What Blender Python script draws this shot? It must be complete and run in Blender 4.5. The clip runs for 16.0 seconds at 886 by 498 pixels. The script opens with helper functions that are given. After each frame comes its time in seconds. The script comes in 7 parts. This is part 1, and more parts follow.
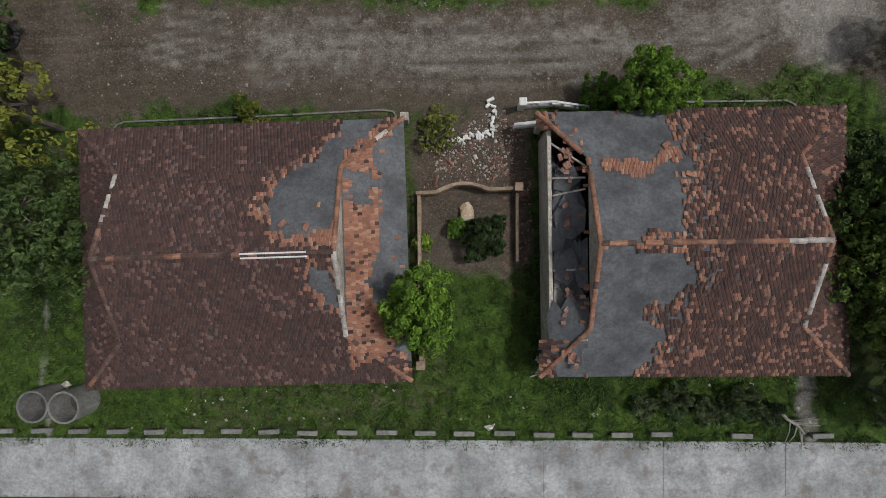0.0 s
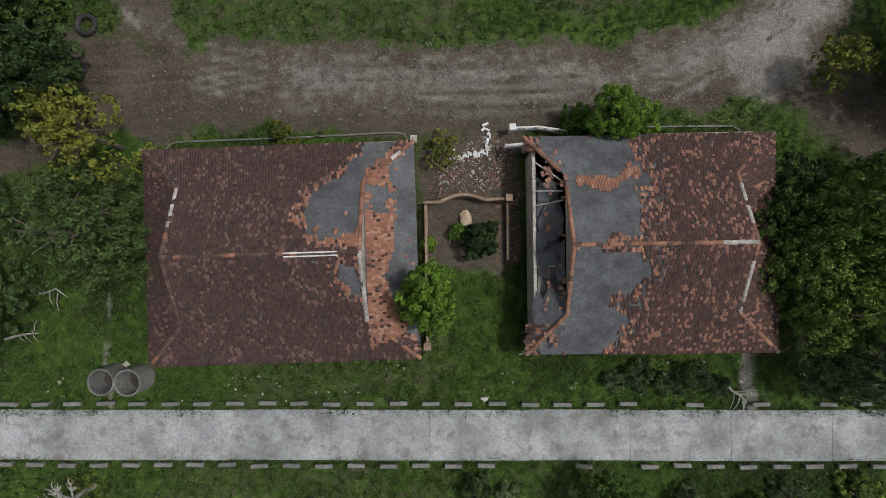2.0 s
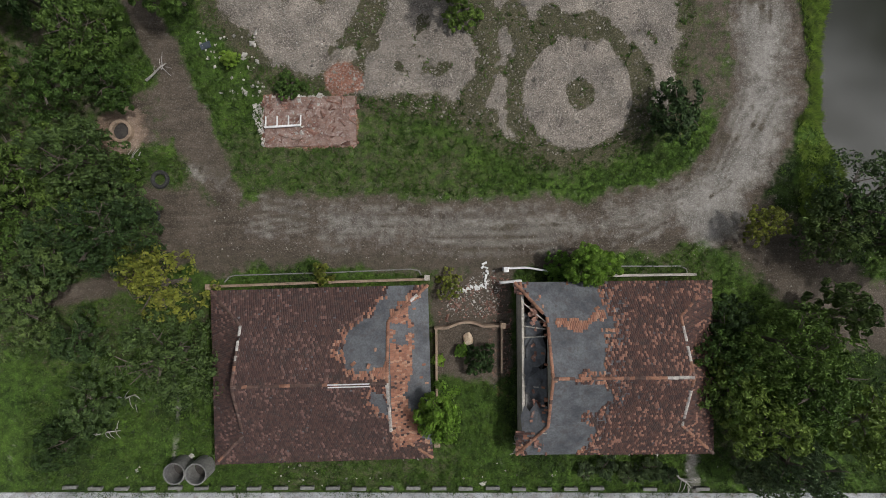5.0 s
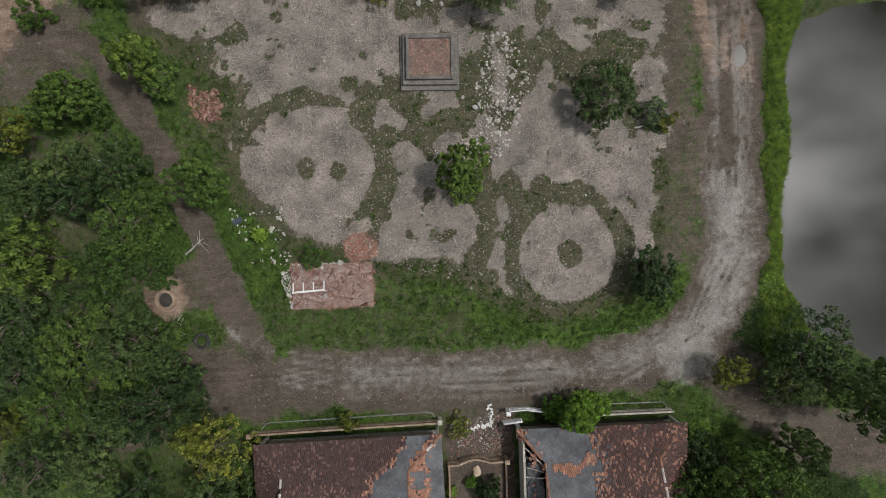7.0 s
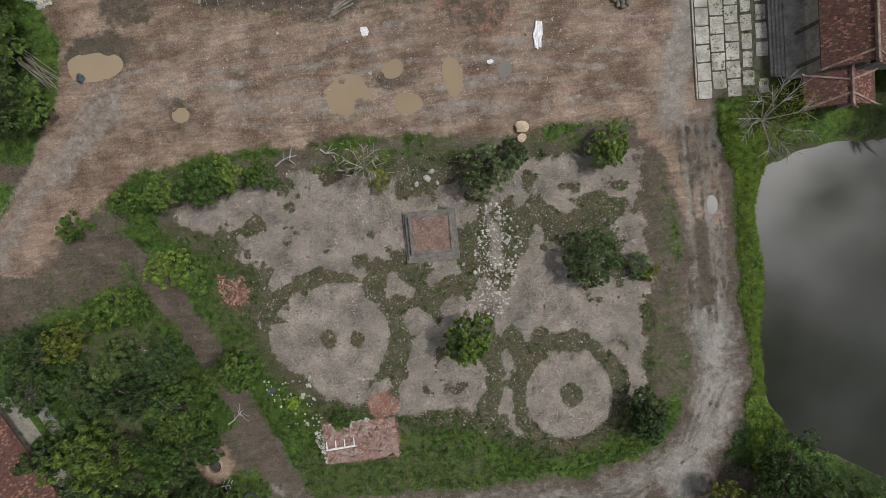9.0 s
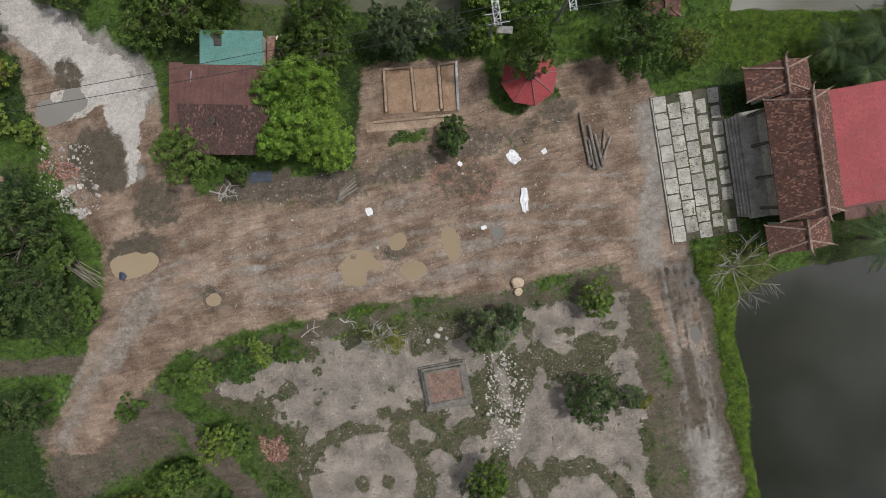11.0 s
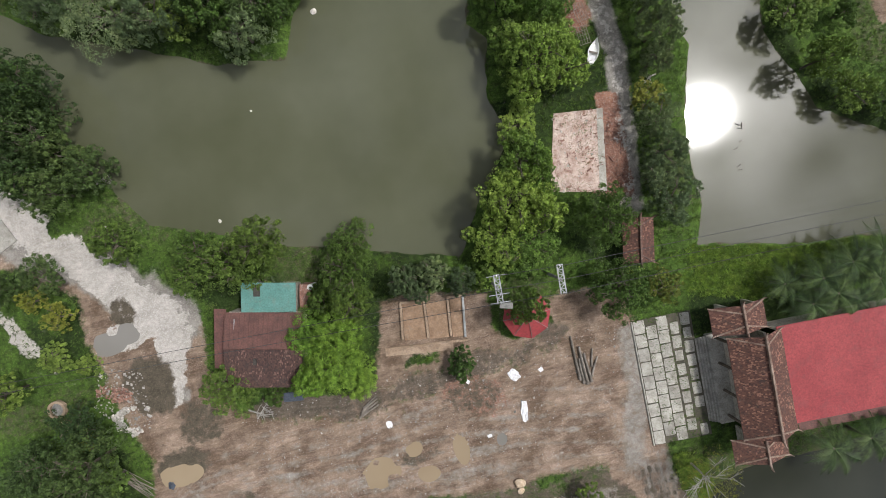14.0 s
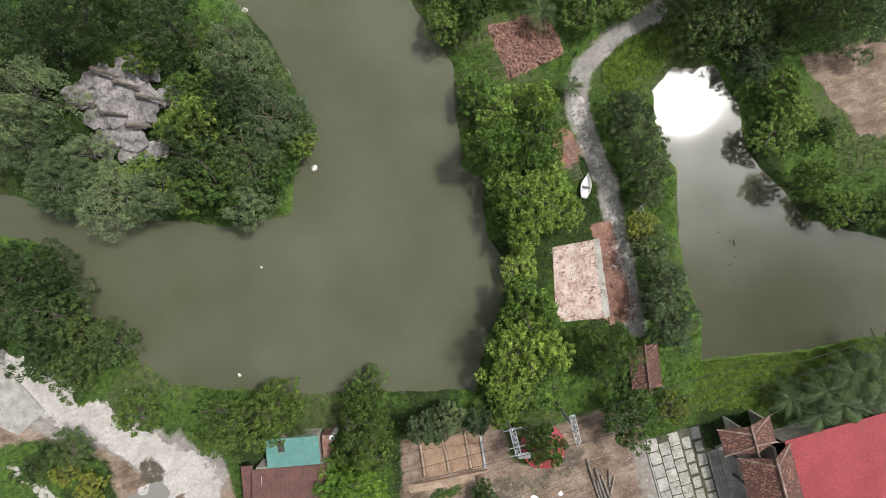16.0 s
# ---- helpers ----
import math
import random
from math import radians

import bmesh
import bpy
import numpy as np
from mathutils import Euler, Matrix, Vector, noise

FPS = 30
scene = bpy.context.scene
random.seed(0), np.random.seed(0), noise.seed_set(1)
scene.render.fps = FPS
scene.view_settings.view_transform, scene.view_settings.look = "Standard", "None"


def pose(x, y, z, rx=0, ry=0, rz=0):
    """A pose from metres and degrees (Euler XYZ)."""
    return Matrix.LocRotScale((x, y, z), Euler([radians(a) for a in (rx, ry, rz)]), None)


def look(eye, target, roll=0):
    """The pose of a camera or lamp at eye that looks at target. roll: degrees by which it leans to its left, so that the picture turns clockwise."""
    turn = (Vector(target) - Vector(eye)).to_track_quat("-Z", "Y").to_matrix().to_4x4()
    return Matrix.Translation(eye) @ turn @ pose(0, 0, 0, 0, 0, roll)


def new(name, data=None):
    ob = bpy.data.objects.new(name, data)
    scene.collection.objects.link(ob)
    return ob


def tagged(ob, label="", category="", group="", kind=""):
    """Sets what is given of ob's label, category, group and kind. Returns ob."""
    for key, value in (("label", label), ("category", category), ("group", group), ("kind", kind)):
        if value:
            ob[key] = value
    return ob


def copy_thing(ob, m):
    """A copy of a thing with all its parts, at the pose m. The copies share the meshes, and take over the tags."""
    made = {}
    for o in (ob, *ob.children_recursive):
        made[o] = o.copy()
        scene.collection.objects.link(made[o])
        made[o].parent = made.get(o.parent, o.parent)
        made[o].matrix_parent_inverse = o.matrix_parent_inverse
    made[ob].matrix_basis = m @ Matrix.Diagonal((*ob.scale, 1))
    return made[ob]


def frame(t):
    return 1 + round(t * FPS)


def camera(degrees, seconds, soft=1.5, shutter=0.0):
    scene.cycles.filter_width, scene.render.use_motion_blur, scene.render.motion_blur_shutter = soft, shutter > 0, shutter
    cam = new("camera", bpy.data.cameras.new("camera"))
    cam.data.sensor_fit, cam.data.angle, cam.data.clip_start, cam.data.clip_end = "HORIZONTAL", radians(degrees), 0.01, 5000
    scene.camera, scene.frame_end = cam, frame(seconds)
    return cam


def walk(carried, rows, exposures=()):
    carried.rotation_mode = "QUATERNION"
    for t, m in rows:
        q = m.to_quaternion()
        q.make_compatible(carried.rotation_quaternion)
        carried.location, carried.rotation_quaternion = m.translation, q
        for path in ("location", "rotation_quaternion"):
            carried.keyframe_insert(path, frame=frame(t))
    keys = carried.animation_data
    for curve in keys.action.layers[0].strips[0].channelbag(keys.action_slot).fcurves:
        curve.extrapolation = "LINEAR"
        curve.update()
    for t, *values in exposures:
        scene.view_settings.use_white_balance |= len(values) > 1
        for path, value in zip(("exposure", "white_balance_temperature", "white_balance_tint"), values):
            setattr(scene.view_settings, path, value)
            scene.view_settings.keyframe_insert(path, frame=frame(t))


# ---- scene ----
EXPOSURES = [(0.0, -0.72), (3.5, -0.62), (7.0, -0.46), (9.0, -0.41), (12.0, -0.2), (13.0, -0.14), (16.0, 0.3)]
cam = camera(82.4, 16.0, soft=0.8)
PATH = [
    (0, 0.633, -1.361, 25.613, 0.037, 1.374, -0.784),
    (0.5, 0.550, -1.346, 26.875, 0.187, 1.189, -0.827),
    (1, 0.421, -1.349, 28.104, 0.227, 0.953, -0.809),
    (1.5, 0.331, -1.389, 29.325, 0.244, 0.796, -0.816),
    (2, 0.242, -1.425, 30.523, 0.204, 0.727, -0.814),
    (2.5, 0.134, -1.296, 31.767, 0.186, 0.625, -0.801),
    (3, 0.057, -0.663, 33.022, 0.312, 0.555, -0.828),
    (3.5, -0.003, 0.481, 34.309, 0.472, 0.482, -0.843),
    (3.7, -0.041, 1.141, 34.833, 0.500, 0.460, -0.791),
    (5.8, -1.058, 12.150, 39.792, -0.434, -0.493, -0.474),
    (6, -1.124, 13.507, 40.308, -0.570, -0.530, -0.622),
    (6.5, -1.261, 16.994, 41.595, -0.979, -0.571, -1.171),
    (7, -1.295, 20.643, 42.890, -1.373, -0.532, -2.166),
    (7.5, -1.190, 24.406, 44.004, -1.722, -0.429, -3.362),
    (8, -0.979, 28.283, 45.062, -2.091, -0.308, -4.596),
    (8.5, -0.658, 32.259, 46.078, -2.464, -0.175, -5.818),
    (9, -0.266, 36.237, 47.029, -2.809, -0.035, -7.023),
    (9.2, -0.077, 37.876, 47.466, -2.890, 0.015, -7.518),
    (11.3, 2.776, 54.182, 52.294, -3.124, 0.489, -12.913),
    (11.5, 3.050, 55.796, 52.727, -3.117, 0.441, -13.162),
    (12, 3.653, 59.754, 53.759, -3.125, 0.303, -13.508),
    (12.5, 4.175, 63.579, 54.833, -2.915, 0.099, -13.483),
    (13, 4.678, 67.378, 55.937, -2.619, -0.114, -13.490),
    (13.5, 5.183, 71.193, 57.043, -2.377, -0.288, -13.427),
    (14, 5.698, 75.115, 58.133, -2.176, -0.490, -13.597),
    (14.5, 6.215, 79.131, 58.978, -2.086, -0.737, -13.792),
    (15, 6.860, 83.019, 59.510, -1.901, -0.844, -14.795),
    (15.5, 7.812, 86.718, 59.659, -1.623, -0.786, -16.475),
    (16, 8.961, 90.303, 59.688, -1.361, -0.648, -18.178),
]
walk(cam, [(t, pose(*row)) for t, *row in PATH], EXPOSURES)

# ---- world, sun and exposure ----
SUN_DIR = Vector((0.478, 0.085, 0.874)).normalized()
world = bpy.data.worlds.new("sky")
scene.world = world
world.use_nodes = True
wn, wl = world.node_tree.nodes, world.node_tree.links
wn.clear()
sky = wn.new("ShaderNodeTexSky")
sky.sky_type, sky.sun_disc = "NISHITA", False
sky.sun_elevation = math.asin(SUN_DIR.z)
sky.sun_rotation = math.atan2(SUN_DIR.x, SUN_DIR.y)
sky.air_density, sky.dust_density, sky.ozone_density = 1.0, 1.5, 1.0
desat = wn.new("ShaderNodeHueSaturation")
desat.inputs["Saturation"].default_value = 0.32
coords = wn.new("ShaderNodeTexCoord")
cloud = wn.new("ShaderNodeTexNoise")
cloud.inputs["Scale"].default_value, cloud.inputs["Detail"].default_value, cloud.inputs["Roughness"].default_value = 4.5, 6, 0.55
spread = wn.new("ShaderNodeMapRange")
for key, value in zip(("From Min", "From Max", "To Min", "To Max"), (0.42, 0.66, 0.36, 2.5)):
    spread.inputs[key].default_value = value
veil = wn.new("ShaderNodeMix")
veil.data_type, veil.blend_type = "RGBA", "MULTIPLY"
veil.inputs["Factor"].default_value = 1.0
back = wn.new("ShaderNodeBackground")
back.inputs["Strength"].default_value = 0.1
wout = wn.new("ShaderNodeOutputWorld")
wl.new(sky.outputs["Color"], desat.inputs["Color"])
wl.new(coords.outputs["Generated"], cloud.inputs["Vector"])
wl.new(cloud.outputs["Fac"], spread.inputs["Value"])
wl.new(desat.outputs["Color"], veil.inputs[6])
wl.new(spread.outputs["Result"], veil.inputs[7])
# thin cloud glows round the veiled sun
aim = wn.new("ShaderNodeVectorMath")
aim.operation = "DOT_PRODUCT"
aim.inputs[1].default_value = SUN_DIR
glow = wn.new("ShaderNodeMath")
glow.operation = "POWER"
glow.inputs[1].default_value = 30.0
glow.use_clamp = True
wide = wn.new("ShaderNodeMapRange")
wide.inputs["To Min"].default_value, wide.inputs["To Max"].default_value = 1.0, 6.0
halo = wn.new("ShaderNodeMix")
halo.data_type, halo.blend_type = "RGBA", "MULTIPLY"
halo.inputs["Factor"].default_value = 1.0
wl.new(coords.outputs["Generated"], aim.inputs[0])
wl.new(aim.outputs["Value"], glow.inputs[0])
wl.new(glow.outputs[0], wide.inputs["Value"])
wl.new(veil.outputs[2], halo.inputs[6])
wl.new(wide.outputs["Result"], halo.inputs[7])
wl.new(halo.outputs[2], back.inputs["Color"])
wl.new(back.outputs["Background"], wout.inputs["Surface"])

sun_data = bpy.data.lights.new("sun", "SUN")
sun_data.energy, sun_data.angle, sun_data.color = 2.2, radians(4.2), (1.0, 0.98, 0.955)
sun = new("sun", sun_data)
sun.matrix_world = look((40, 10, 80), Vector((40, 10, 80)) - SUN_DIR)


# ---- materials ----
def nodes_of(name):
    m = bpy.data.materials.new(name)
    m.use_nodes = True
    nt = m.node_tree
    return m, nt, nt.nodes["Principled BSDF"]


def add(nt, kind, **values):
    n = nt.nodes.new(kind)
    for key, value in values.items():
        n.inputs[key.replace("_", " ")].default_value = value
    return n


def mix(nt, fac, a, b, blend="MIX"):
    n = nt.nodes.new("ShaderNodeMix")
    n.data_type, n.blend_type = "RGBA", blend
    for socket, value in ((n.inputs[0], fac), (n.inputs[6], a), (n.inputs[7], b)):
        if isinstance(value, bpy.types.NodeSocket):
            nt.links.new(value, socket)
        elif isinstance(value, tuple):
            socket.default_value = (*value, 1)
        else:
            socket.default_value = value
    return n.outputs[2]


def span(nt, value, lo, hi, a=0.0, b=1.0):
    n = add(nt, "ShaderNodeMapRange", From_Min=lo, From_Max=hi, To_Min=a, To_Max=b)
    nt.links.new(value, n.inputs["Value"])
    return n.outputs["Result"]


def grain(nt, where, scale, detail=5.0, rough=0.6):
    n = add(nt, "ShaderNodeTexNoise", Scale=scale, Detail=detail, Roughness=rough)
    nt.links.new(where, n.inputs["Vector"])
    return n.outputs["Fac"]


def relief(nt, bsdf, height, strength, distance=0.02):
    b = add(nt, "ShaderNodeBump", Strength=strength, Distance=distance)
    nt.links.new(height, b.inputs["Height"])
    nt.links.new(b.outputs["Normal"], bsdf.inputs["Normal"])


def position(nt):
    return nt.nodes.new("ShaderNodeNewGeometry").outputs["Position"]


def surface(name, dark, light, stain, coarse=0.6, fine=9.0, rough=0.85, stains=0.5, bump=0.5, vary=0.0, island=False, metal=0.0):
    """A worn surface: two tones by a coarse noise, speckle by a fine one, stains with edges of their own."""
    m, nt, b = nodes_of(name)
    p = position(nt)
    c = mix(nt, span(nt, grain(nt, p, coarse), 0.35, 0.65), dark, light)
    f = grain(nt, p, fine, 6.0, 0.7)
    c = mix(nt, 0.55, c, mix(nt, span(nt, f, 0.3, 0.7), (0.22, 0.22, 0.22), (0.80, 0.80, 0.80)), "OVERLAY")
    s = span(nt, grain(nt, p, coarse * 2.7, 7.0, 0.65), 0.52, 0.66, 0.0, stains)
    c = mix(nt, s, c, stain)
    if vary:
        source = nt.nodes.new("ShaderNodeNewGeometry").outputs["Random Per Island"] if island else nt.nodes.new("ShaderNodeObjectInfo").outputs["Random"]
        hsv = add(nt, "ShaderNodeHueSaturation", Saturation=1.0)
        nt.links.new(c, hsv.inputs["Color"])
        nt.links.new(span(nt, source, 0, 1, 1 - vary, 1 + vary), hsv.inputs["Value"])
        c = hsv.outputs["Color"]
    nt.links.new(c, b.inputs["Base Color"])
    b.inputs["Roughness"].default_value, b.inputs["Metallic"].default_value = rough, metal
    relief(nt, b, f, bump)
    return m


def leaf_material(name, dark, light, tip, translucent=0.18, spread=(0.66, 1.40), low=0.46):
    m, nt, b = nodes_of(name)
    geo = nt.nodes.new("ShaderNodeNewGeometry")
    info = nt.nodes.new("ShaderNodeObjectInfo")
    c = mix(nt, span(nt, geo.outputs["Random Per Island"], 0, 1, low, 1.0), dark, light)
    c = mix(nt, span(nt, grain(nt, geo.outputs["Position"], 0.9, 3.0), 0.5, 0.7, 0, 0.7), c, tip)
    # noise in the leaf colour imitates lit clump tops and dark gaps between
    clump_shade = span(nt, grain(nt, geo.outputs["Position"], 1.7, 2.0), 0.34, 0.64)
    c = mix(nt, 0.8, c, mix(nt, clump_shade, (0.24, 0.25, 0.26), (0.74, 0.74, 0.68)), "OVERLAY")
    hsv = nt.nodes.new("ShaderNodeHueSaturation")
    nt.links.new(c, hsv.inputs["Color"])
    nt.links.new(span(nt, info.outputs["Random"], 0, 1, *spread), hsv.inputs["Value"])
    nt.links.new(span(nt, info.outputs["Random"], 0, 1, 0.515, 0.480), hsv.inputs["Hue"])
    nt.links.new(hsv.outputs["Color"], b.inputs["Base Color"])
    b.inputs["Roughness"].default_value = 0.6
    b.inputs["Specular IOR Level"].default_value = 0.3
    t = nt.nodes.new("ShaderNodeBsdfTranslucent")
    nt.links.new(hsv.outputs["Color"], t.inputs["Color"])
    blend = nt.nodes.new("ShaderNodeMixShader")
    blend.inputs[0].default_value = translucent
    nt.links.new(b.outputs[0], blend.inputs[1])
    nt.links.new(t.outputs[0], blend.inputs[2])
    nt.links.new(blend.outputs[0], nt.nodes["Material Output"].inputs["Surface"])
    return m


def ground_material():
    m, nt, b = nodes_of("ground_soil_and_grass")
    p = position(nt)

    def mask(name, scale=2.2, amount=0.5, soft=0.15):
        a = nt.nodes.new("ShaderNodeAttribute")
        a.attribute_name = name
        n = span(nt, grain(nt, p, scale, 6.0, 0.7), 0.3, 0.7, -amount, amount)
        s = nt.nodes.new("ShaderNodeMath")
        nt.links.new(a.outputs["Fac"], s.inputs[0])
        nt.links.new(n, s.inputs[1])
        return span(nt, s.outputs[0], 0.51 - soft, 0.51 + soft)

    def chips(scale, share):
        cells = add(nt, "ShaderNodeTexVoronoi", Scale=scale)
        nt.links.new(p, cells.inputs["Vector"])
        pick = nt.nodes.new("ShaderNodeSeparateColor")
        nt.links.new(cells.outputs["Color"], pick.inputs["Color"])
        near = span(nt, cells.outputs["Distance"], 0.46, 0.22, 0.0, 0.75)
        drift = span(nt, grain(nt, p, 0.7, 5.0, 0.65), 0.42, 0.62)
        both = nt.nodes.new("ShaderNodeMath")
        both.operation = "MULTIPLY"
        nt.links.new(near, both.inputs[0])
        nt.links.new(span(nt, pick.outputs[0], 1 - share, 1 - share * 0.6), both.inputs[1])
        lying = nt.nodes.new("ShaderNodeMath")
        lying.operation = "MULTIPLY"
        nt.links.new(both.outputs[0], lying.inputs[0])
        nt.links.new(drift, lying.inputs[1])
        return lying.outputs[0]

    few, many = chips(8.0, 0.07), chips(11.0, 0.30)

    def tones(a, b_, c, coarse, fine, stones=None):
        col = mix(nt, span(nt, grain(nt, p, coarse, 5.0), 0.35, 0.65), a, b_)
        col = mix(nt, span(nt, grain(nt, p, fine, 4.0, 0.75), 0.5, 0.68), col, c)
        return col if stones is None else mix(nt, stones, col, tuple(min(0.55, 1.3 * v) for v in c))

    grass = tones((0.012, 0.025, 0.006), (0.026, 0.047, 0.010), (0.043, 0.064, 0.018), 0.35, 5.0)
    grass = mix(nt, span(nt, grain(nt, p, 0.9, 6.0, 0.7), 0.56, 0.74, 0, 0.4), grass, (0.070, 0.068, 0.034))
    clump = span(nt, grain(nt, p, 1.9, 6.0, 0.7), 0.36, 0.64)
    grass = mix(nt, 0.75, grass, mix(nt, clump, (0.22, 0.22, 0.23), (0.78, 0.78, 0.72)), "OVERLAY")
    lush = tones((0.036, 0.074, 0.012), (0.072, 0.128, 0.020), (0.10, 0.16, 0.034), 0.4, 6.0)
    lush = mix(nt, 0.6, lush, mix(nt, clump, (0.26, 0.26, 0.27), (0.76, 0.76, 0.72)), "OVERLAY")
    cream = tones((0.33, 0.305, 0.272), (0.46, 0.43, 0.395), (0.54, 0.515, 0.48), 0.5, 7.0)
    moss = tones((0.050, 0.050, 0.026), (0.085, 0.078, 0.044), (0.13, 0.12, 0.09), 0.7, 7.0, few)
    dirt = tones((0.064, 0.050, 0.037), (0.112, 0.091, 0.070), (0.165, 0.147, 0.122), 0.45, 8.0, few)
    pale = tones((0.165, 0.152, 0.133), (0.285, 0.266, 0.237), (0.37, 0.352, 0.322), 0.6, 8.0, few)
    warm = tones((0.140, 0.096, 0.069), (0.232, 0.171, 0.128), (0.31, 0.250, 0.202), 0.35, 7.0, few)
    gravel = tones((0.110, 0.096, 0.082), (0.245, 0.216, 0.186), (0.40, 0.362, 0.32), 0.5, 9.0, many)
    red = tones((0.16, 0.072, 0.047), (0.29, 0.14, 0.095), (0.36, 0.31, 0.275), 0.8, 6.0, many)
    wet = tones((0.060, 0.050, 0.035), (0.10, 0.085, 0.062), (0.13, 0.11, 0.085), 0.8, 7.0)
    lane = nt.nodes.new("ShaderNodeVectorMath")
    lane.operation = "MULTIPLY"
    lane.inputs[1].default_value = (0.30, 1.5, 1.0)
    nt.links.new(p, lane.inputs[0])
    swirl = add(nt, "ShaderNodeTexNoise", Scale=1.0, Detail=7.0, Roughness=0.68, Distortion=1.1)
    nt.links.new(lane.outputs[0], swirl.inputs["Vector"])
    rut = span(nt, swirl.outputs["Fac"], 0.36, 0.64)
    blotch = span(nt, grain(nt, p, 0.28, 6.0, 0.62), 0.36, 0.66)
    dirt = mix(nt, 0.4, dirt, mix(nt, rut, (0.24, 0.235, 0.23), (0.74, 0.74, 0.74)), "OVERLAY")
    warm = mix(nt, 0.55, warm, mix(nt, rut, (0.27, 0.26, 0.245), (0.74, 0.74, 0.74)), "OVERLAY")
    warm = mix(nt, 0.85, warm, mix(nt, blotch, (0.30, 0.285, 0.26), (0.70, 0.71, 0.73)), "OVERLAY")
    gravel = mix(nt, 0.6, gravel, mix(nt, blotch, (0.34, 0.345, 0.34), (0.68, 0.665, 0.64)), "OVERLAY")
    f = grain(nt, p, 11.0, 6.0, 0.75)
    grit = mix(nt, span(nt, f, 0.33, 0.67), (0.16, 0.16, 0.16), (0.86, 0.86, 0.86))
    gravel, moss, red = (mix(nt, 0.55, tone, grit, "OVERLAY") for tone in (gravel, moss, red))
    c = grass
    for name, tone, scale, amount in (("lush", lush, 1.4, 0.36), ("moss", moss, 1.6, 0.36), ("dirt", dirt, 1.3, 0.36), ("warm", warm, 1.1, 0.36), ("gravel", gravel, 1.5, 0.36),
                                      ("pale", pale, 1.2, 0.36), ("red", red, 1.8, 0.36), ("cream", cream, 1.3, 0.40), ("wet", wet, 1.2, 0.36)):
        c = mix(nt, mask(name, scale, amount, {"pale": 0.34, "cream": 0.09, "gravel": 0.13}.get(name, 0.2)), c, tone)
    c = mix(nt, 0.6, c, mix(nt, span(nt, f, 0.28, 0.72), (0.20, 0.20, 0.20), (0.82, 0.82, 0.82)), "OVERLAY")
    g = grain(nt, p, 2.6, 7.0, 0.72)
    c = mix(nt, 0.42, c, mix(nt, span(nt, g, 0.34, 0.66), (0.27, 0.27, 0.27), (0.74, 0.74, 0.74)), "OVERLAY")
    nt.links.new(c, b.inputs["Base Color"])
    b.inputs["Roughness"].default_value = 0.9
    b.inputs["Specular IOR Level"].default_value = 0.2
    relief(nt, b, f, 0.9, 0.05)
    return m


def water_material(name, dark, light, rough=0.08, bump=0.02):
    m, nt, b = nodes_of(name)
    p = position(nt)
    c = mix(nt, span(nt, grain(nt, p, 0.05, 4.0), 0.35, 0.65), dark, light)
    nt.links.new(c, b.inputs["Base Color"])
    b.inputs["Roughness"].default_value, b.inputs["IOR"].default_value = rough, 1.33
    relief(nt, b, grain(nt, p, 3.0, 3.0), bump, 0.02)
    return m


def tile_material(name, dark, mid, light, share, island, lichen=0.65):
    """Clay tiles: most of them dark with lichen, a share of them paler."""
    m, nt, b = nodes_of(name)
    geo = nt.nodes.new("ShaderNodeNewGeometry")
    p = geo.outputs["Position"]
    r = geo.outputs["Random Per Island"] if island else nt.nodes.new("ShaderNodeObjectInfo").outputs["Random"]
    white = nt.nodes.new("ShaderNodeTexWhiteNoise")
    white.noise_dimensions = "1D"
    nt.links.new(r, white.inputs["W"])
    c = mix(nt, r, dark, mid)
    patch = span(nt, grain(nt, p, 0.6, 5.0), 0.38, 0.64, -0.2, 0.16)
    pick = nt.nodes.new("ShaderNodeMath")
    nt.links.new(white.outputs["Value"], pick.inputs[0])
    nt.links.new(patch, pick.inputs[1])
    c = mix(nt, span(nt, pick.outputs[0], 1 - share, 1 - share * 0.55), c, light)
    f = grain(nt, p, 16.0, 5.0, 0.7)
    c = mix(nt, 0.5, c, mix(nt, f, (0.25, 0.25, 0.25), (0.78, 0.78, 0.78)), "OVERLAY")
    c = mix(nt, span(nt, grain(nt, p, 1.3, 6.0, 0.7), 0.52, 0.68, 0, lichen), c, (0.050, 0.042, 0.038))
    nt.links.new(c, b.inputs["Base Color"])
    b.inputs["Roughness"].default_value = 0.9
    relief(nt, b, f, 0.4)
    return m


GROUND = ground_material()
WATER = water_material("pond_water", (0.076, 0.081, 0.047), (0.106, 0.111, 0.072), 0.055, 0.03)
WATER_NE = water_material("grey_pond_water", (0.054, 0.056, 0.032), (0.078, 0.080, 0.050), 0.085, 0.05)
WATER_EAST = water_material("dark_pond_water", (0.018, 0.020, 0.014), (0.032, 0.035, 0.025), 0.06, 0.03)
PUDDLE = water_material("muddy_water", (0.25, 0.19, 0.12), (0.33, 0.26, 0.175), 0.04, 0.005)
# pale base colour stands in for most of the sky's reflection
SKY_PALE_PUDDLE = water_material("sky_pale_puddle", (0.17, 0.16, 0.145), (0.22, 0.21, 0.19), 0.03, 0.003)
TILE_L = tile_material("clay_tile_weathered", (0.046, 0.027, 0.024), (0.097, 0.053, 0.044), (0.185, 0.108, 0.088), 0.15, True)
TILE_R = tile_material("clay_tile_mottled", (0.046, 0.028, 0.025), (0.108, 0.054, 0.042), (0.29, 0.150, 0.105), 0.24, True)
TILE_L1 = tile_material("clay_tile_weathered_single", (0.046, 0.027, 0.024), (0.097, 0.053, 0.044), (0.185, 0.108, 0.088), 0.15, False)
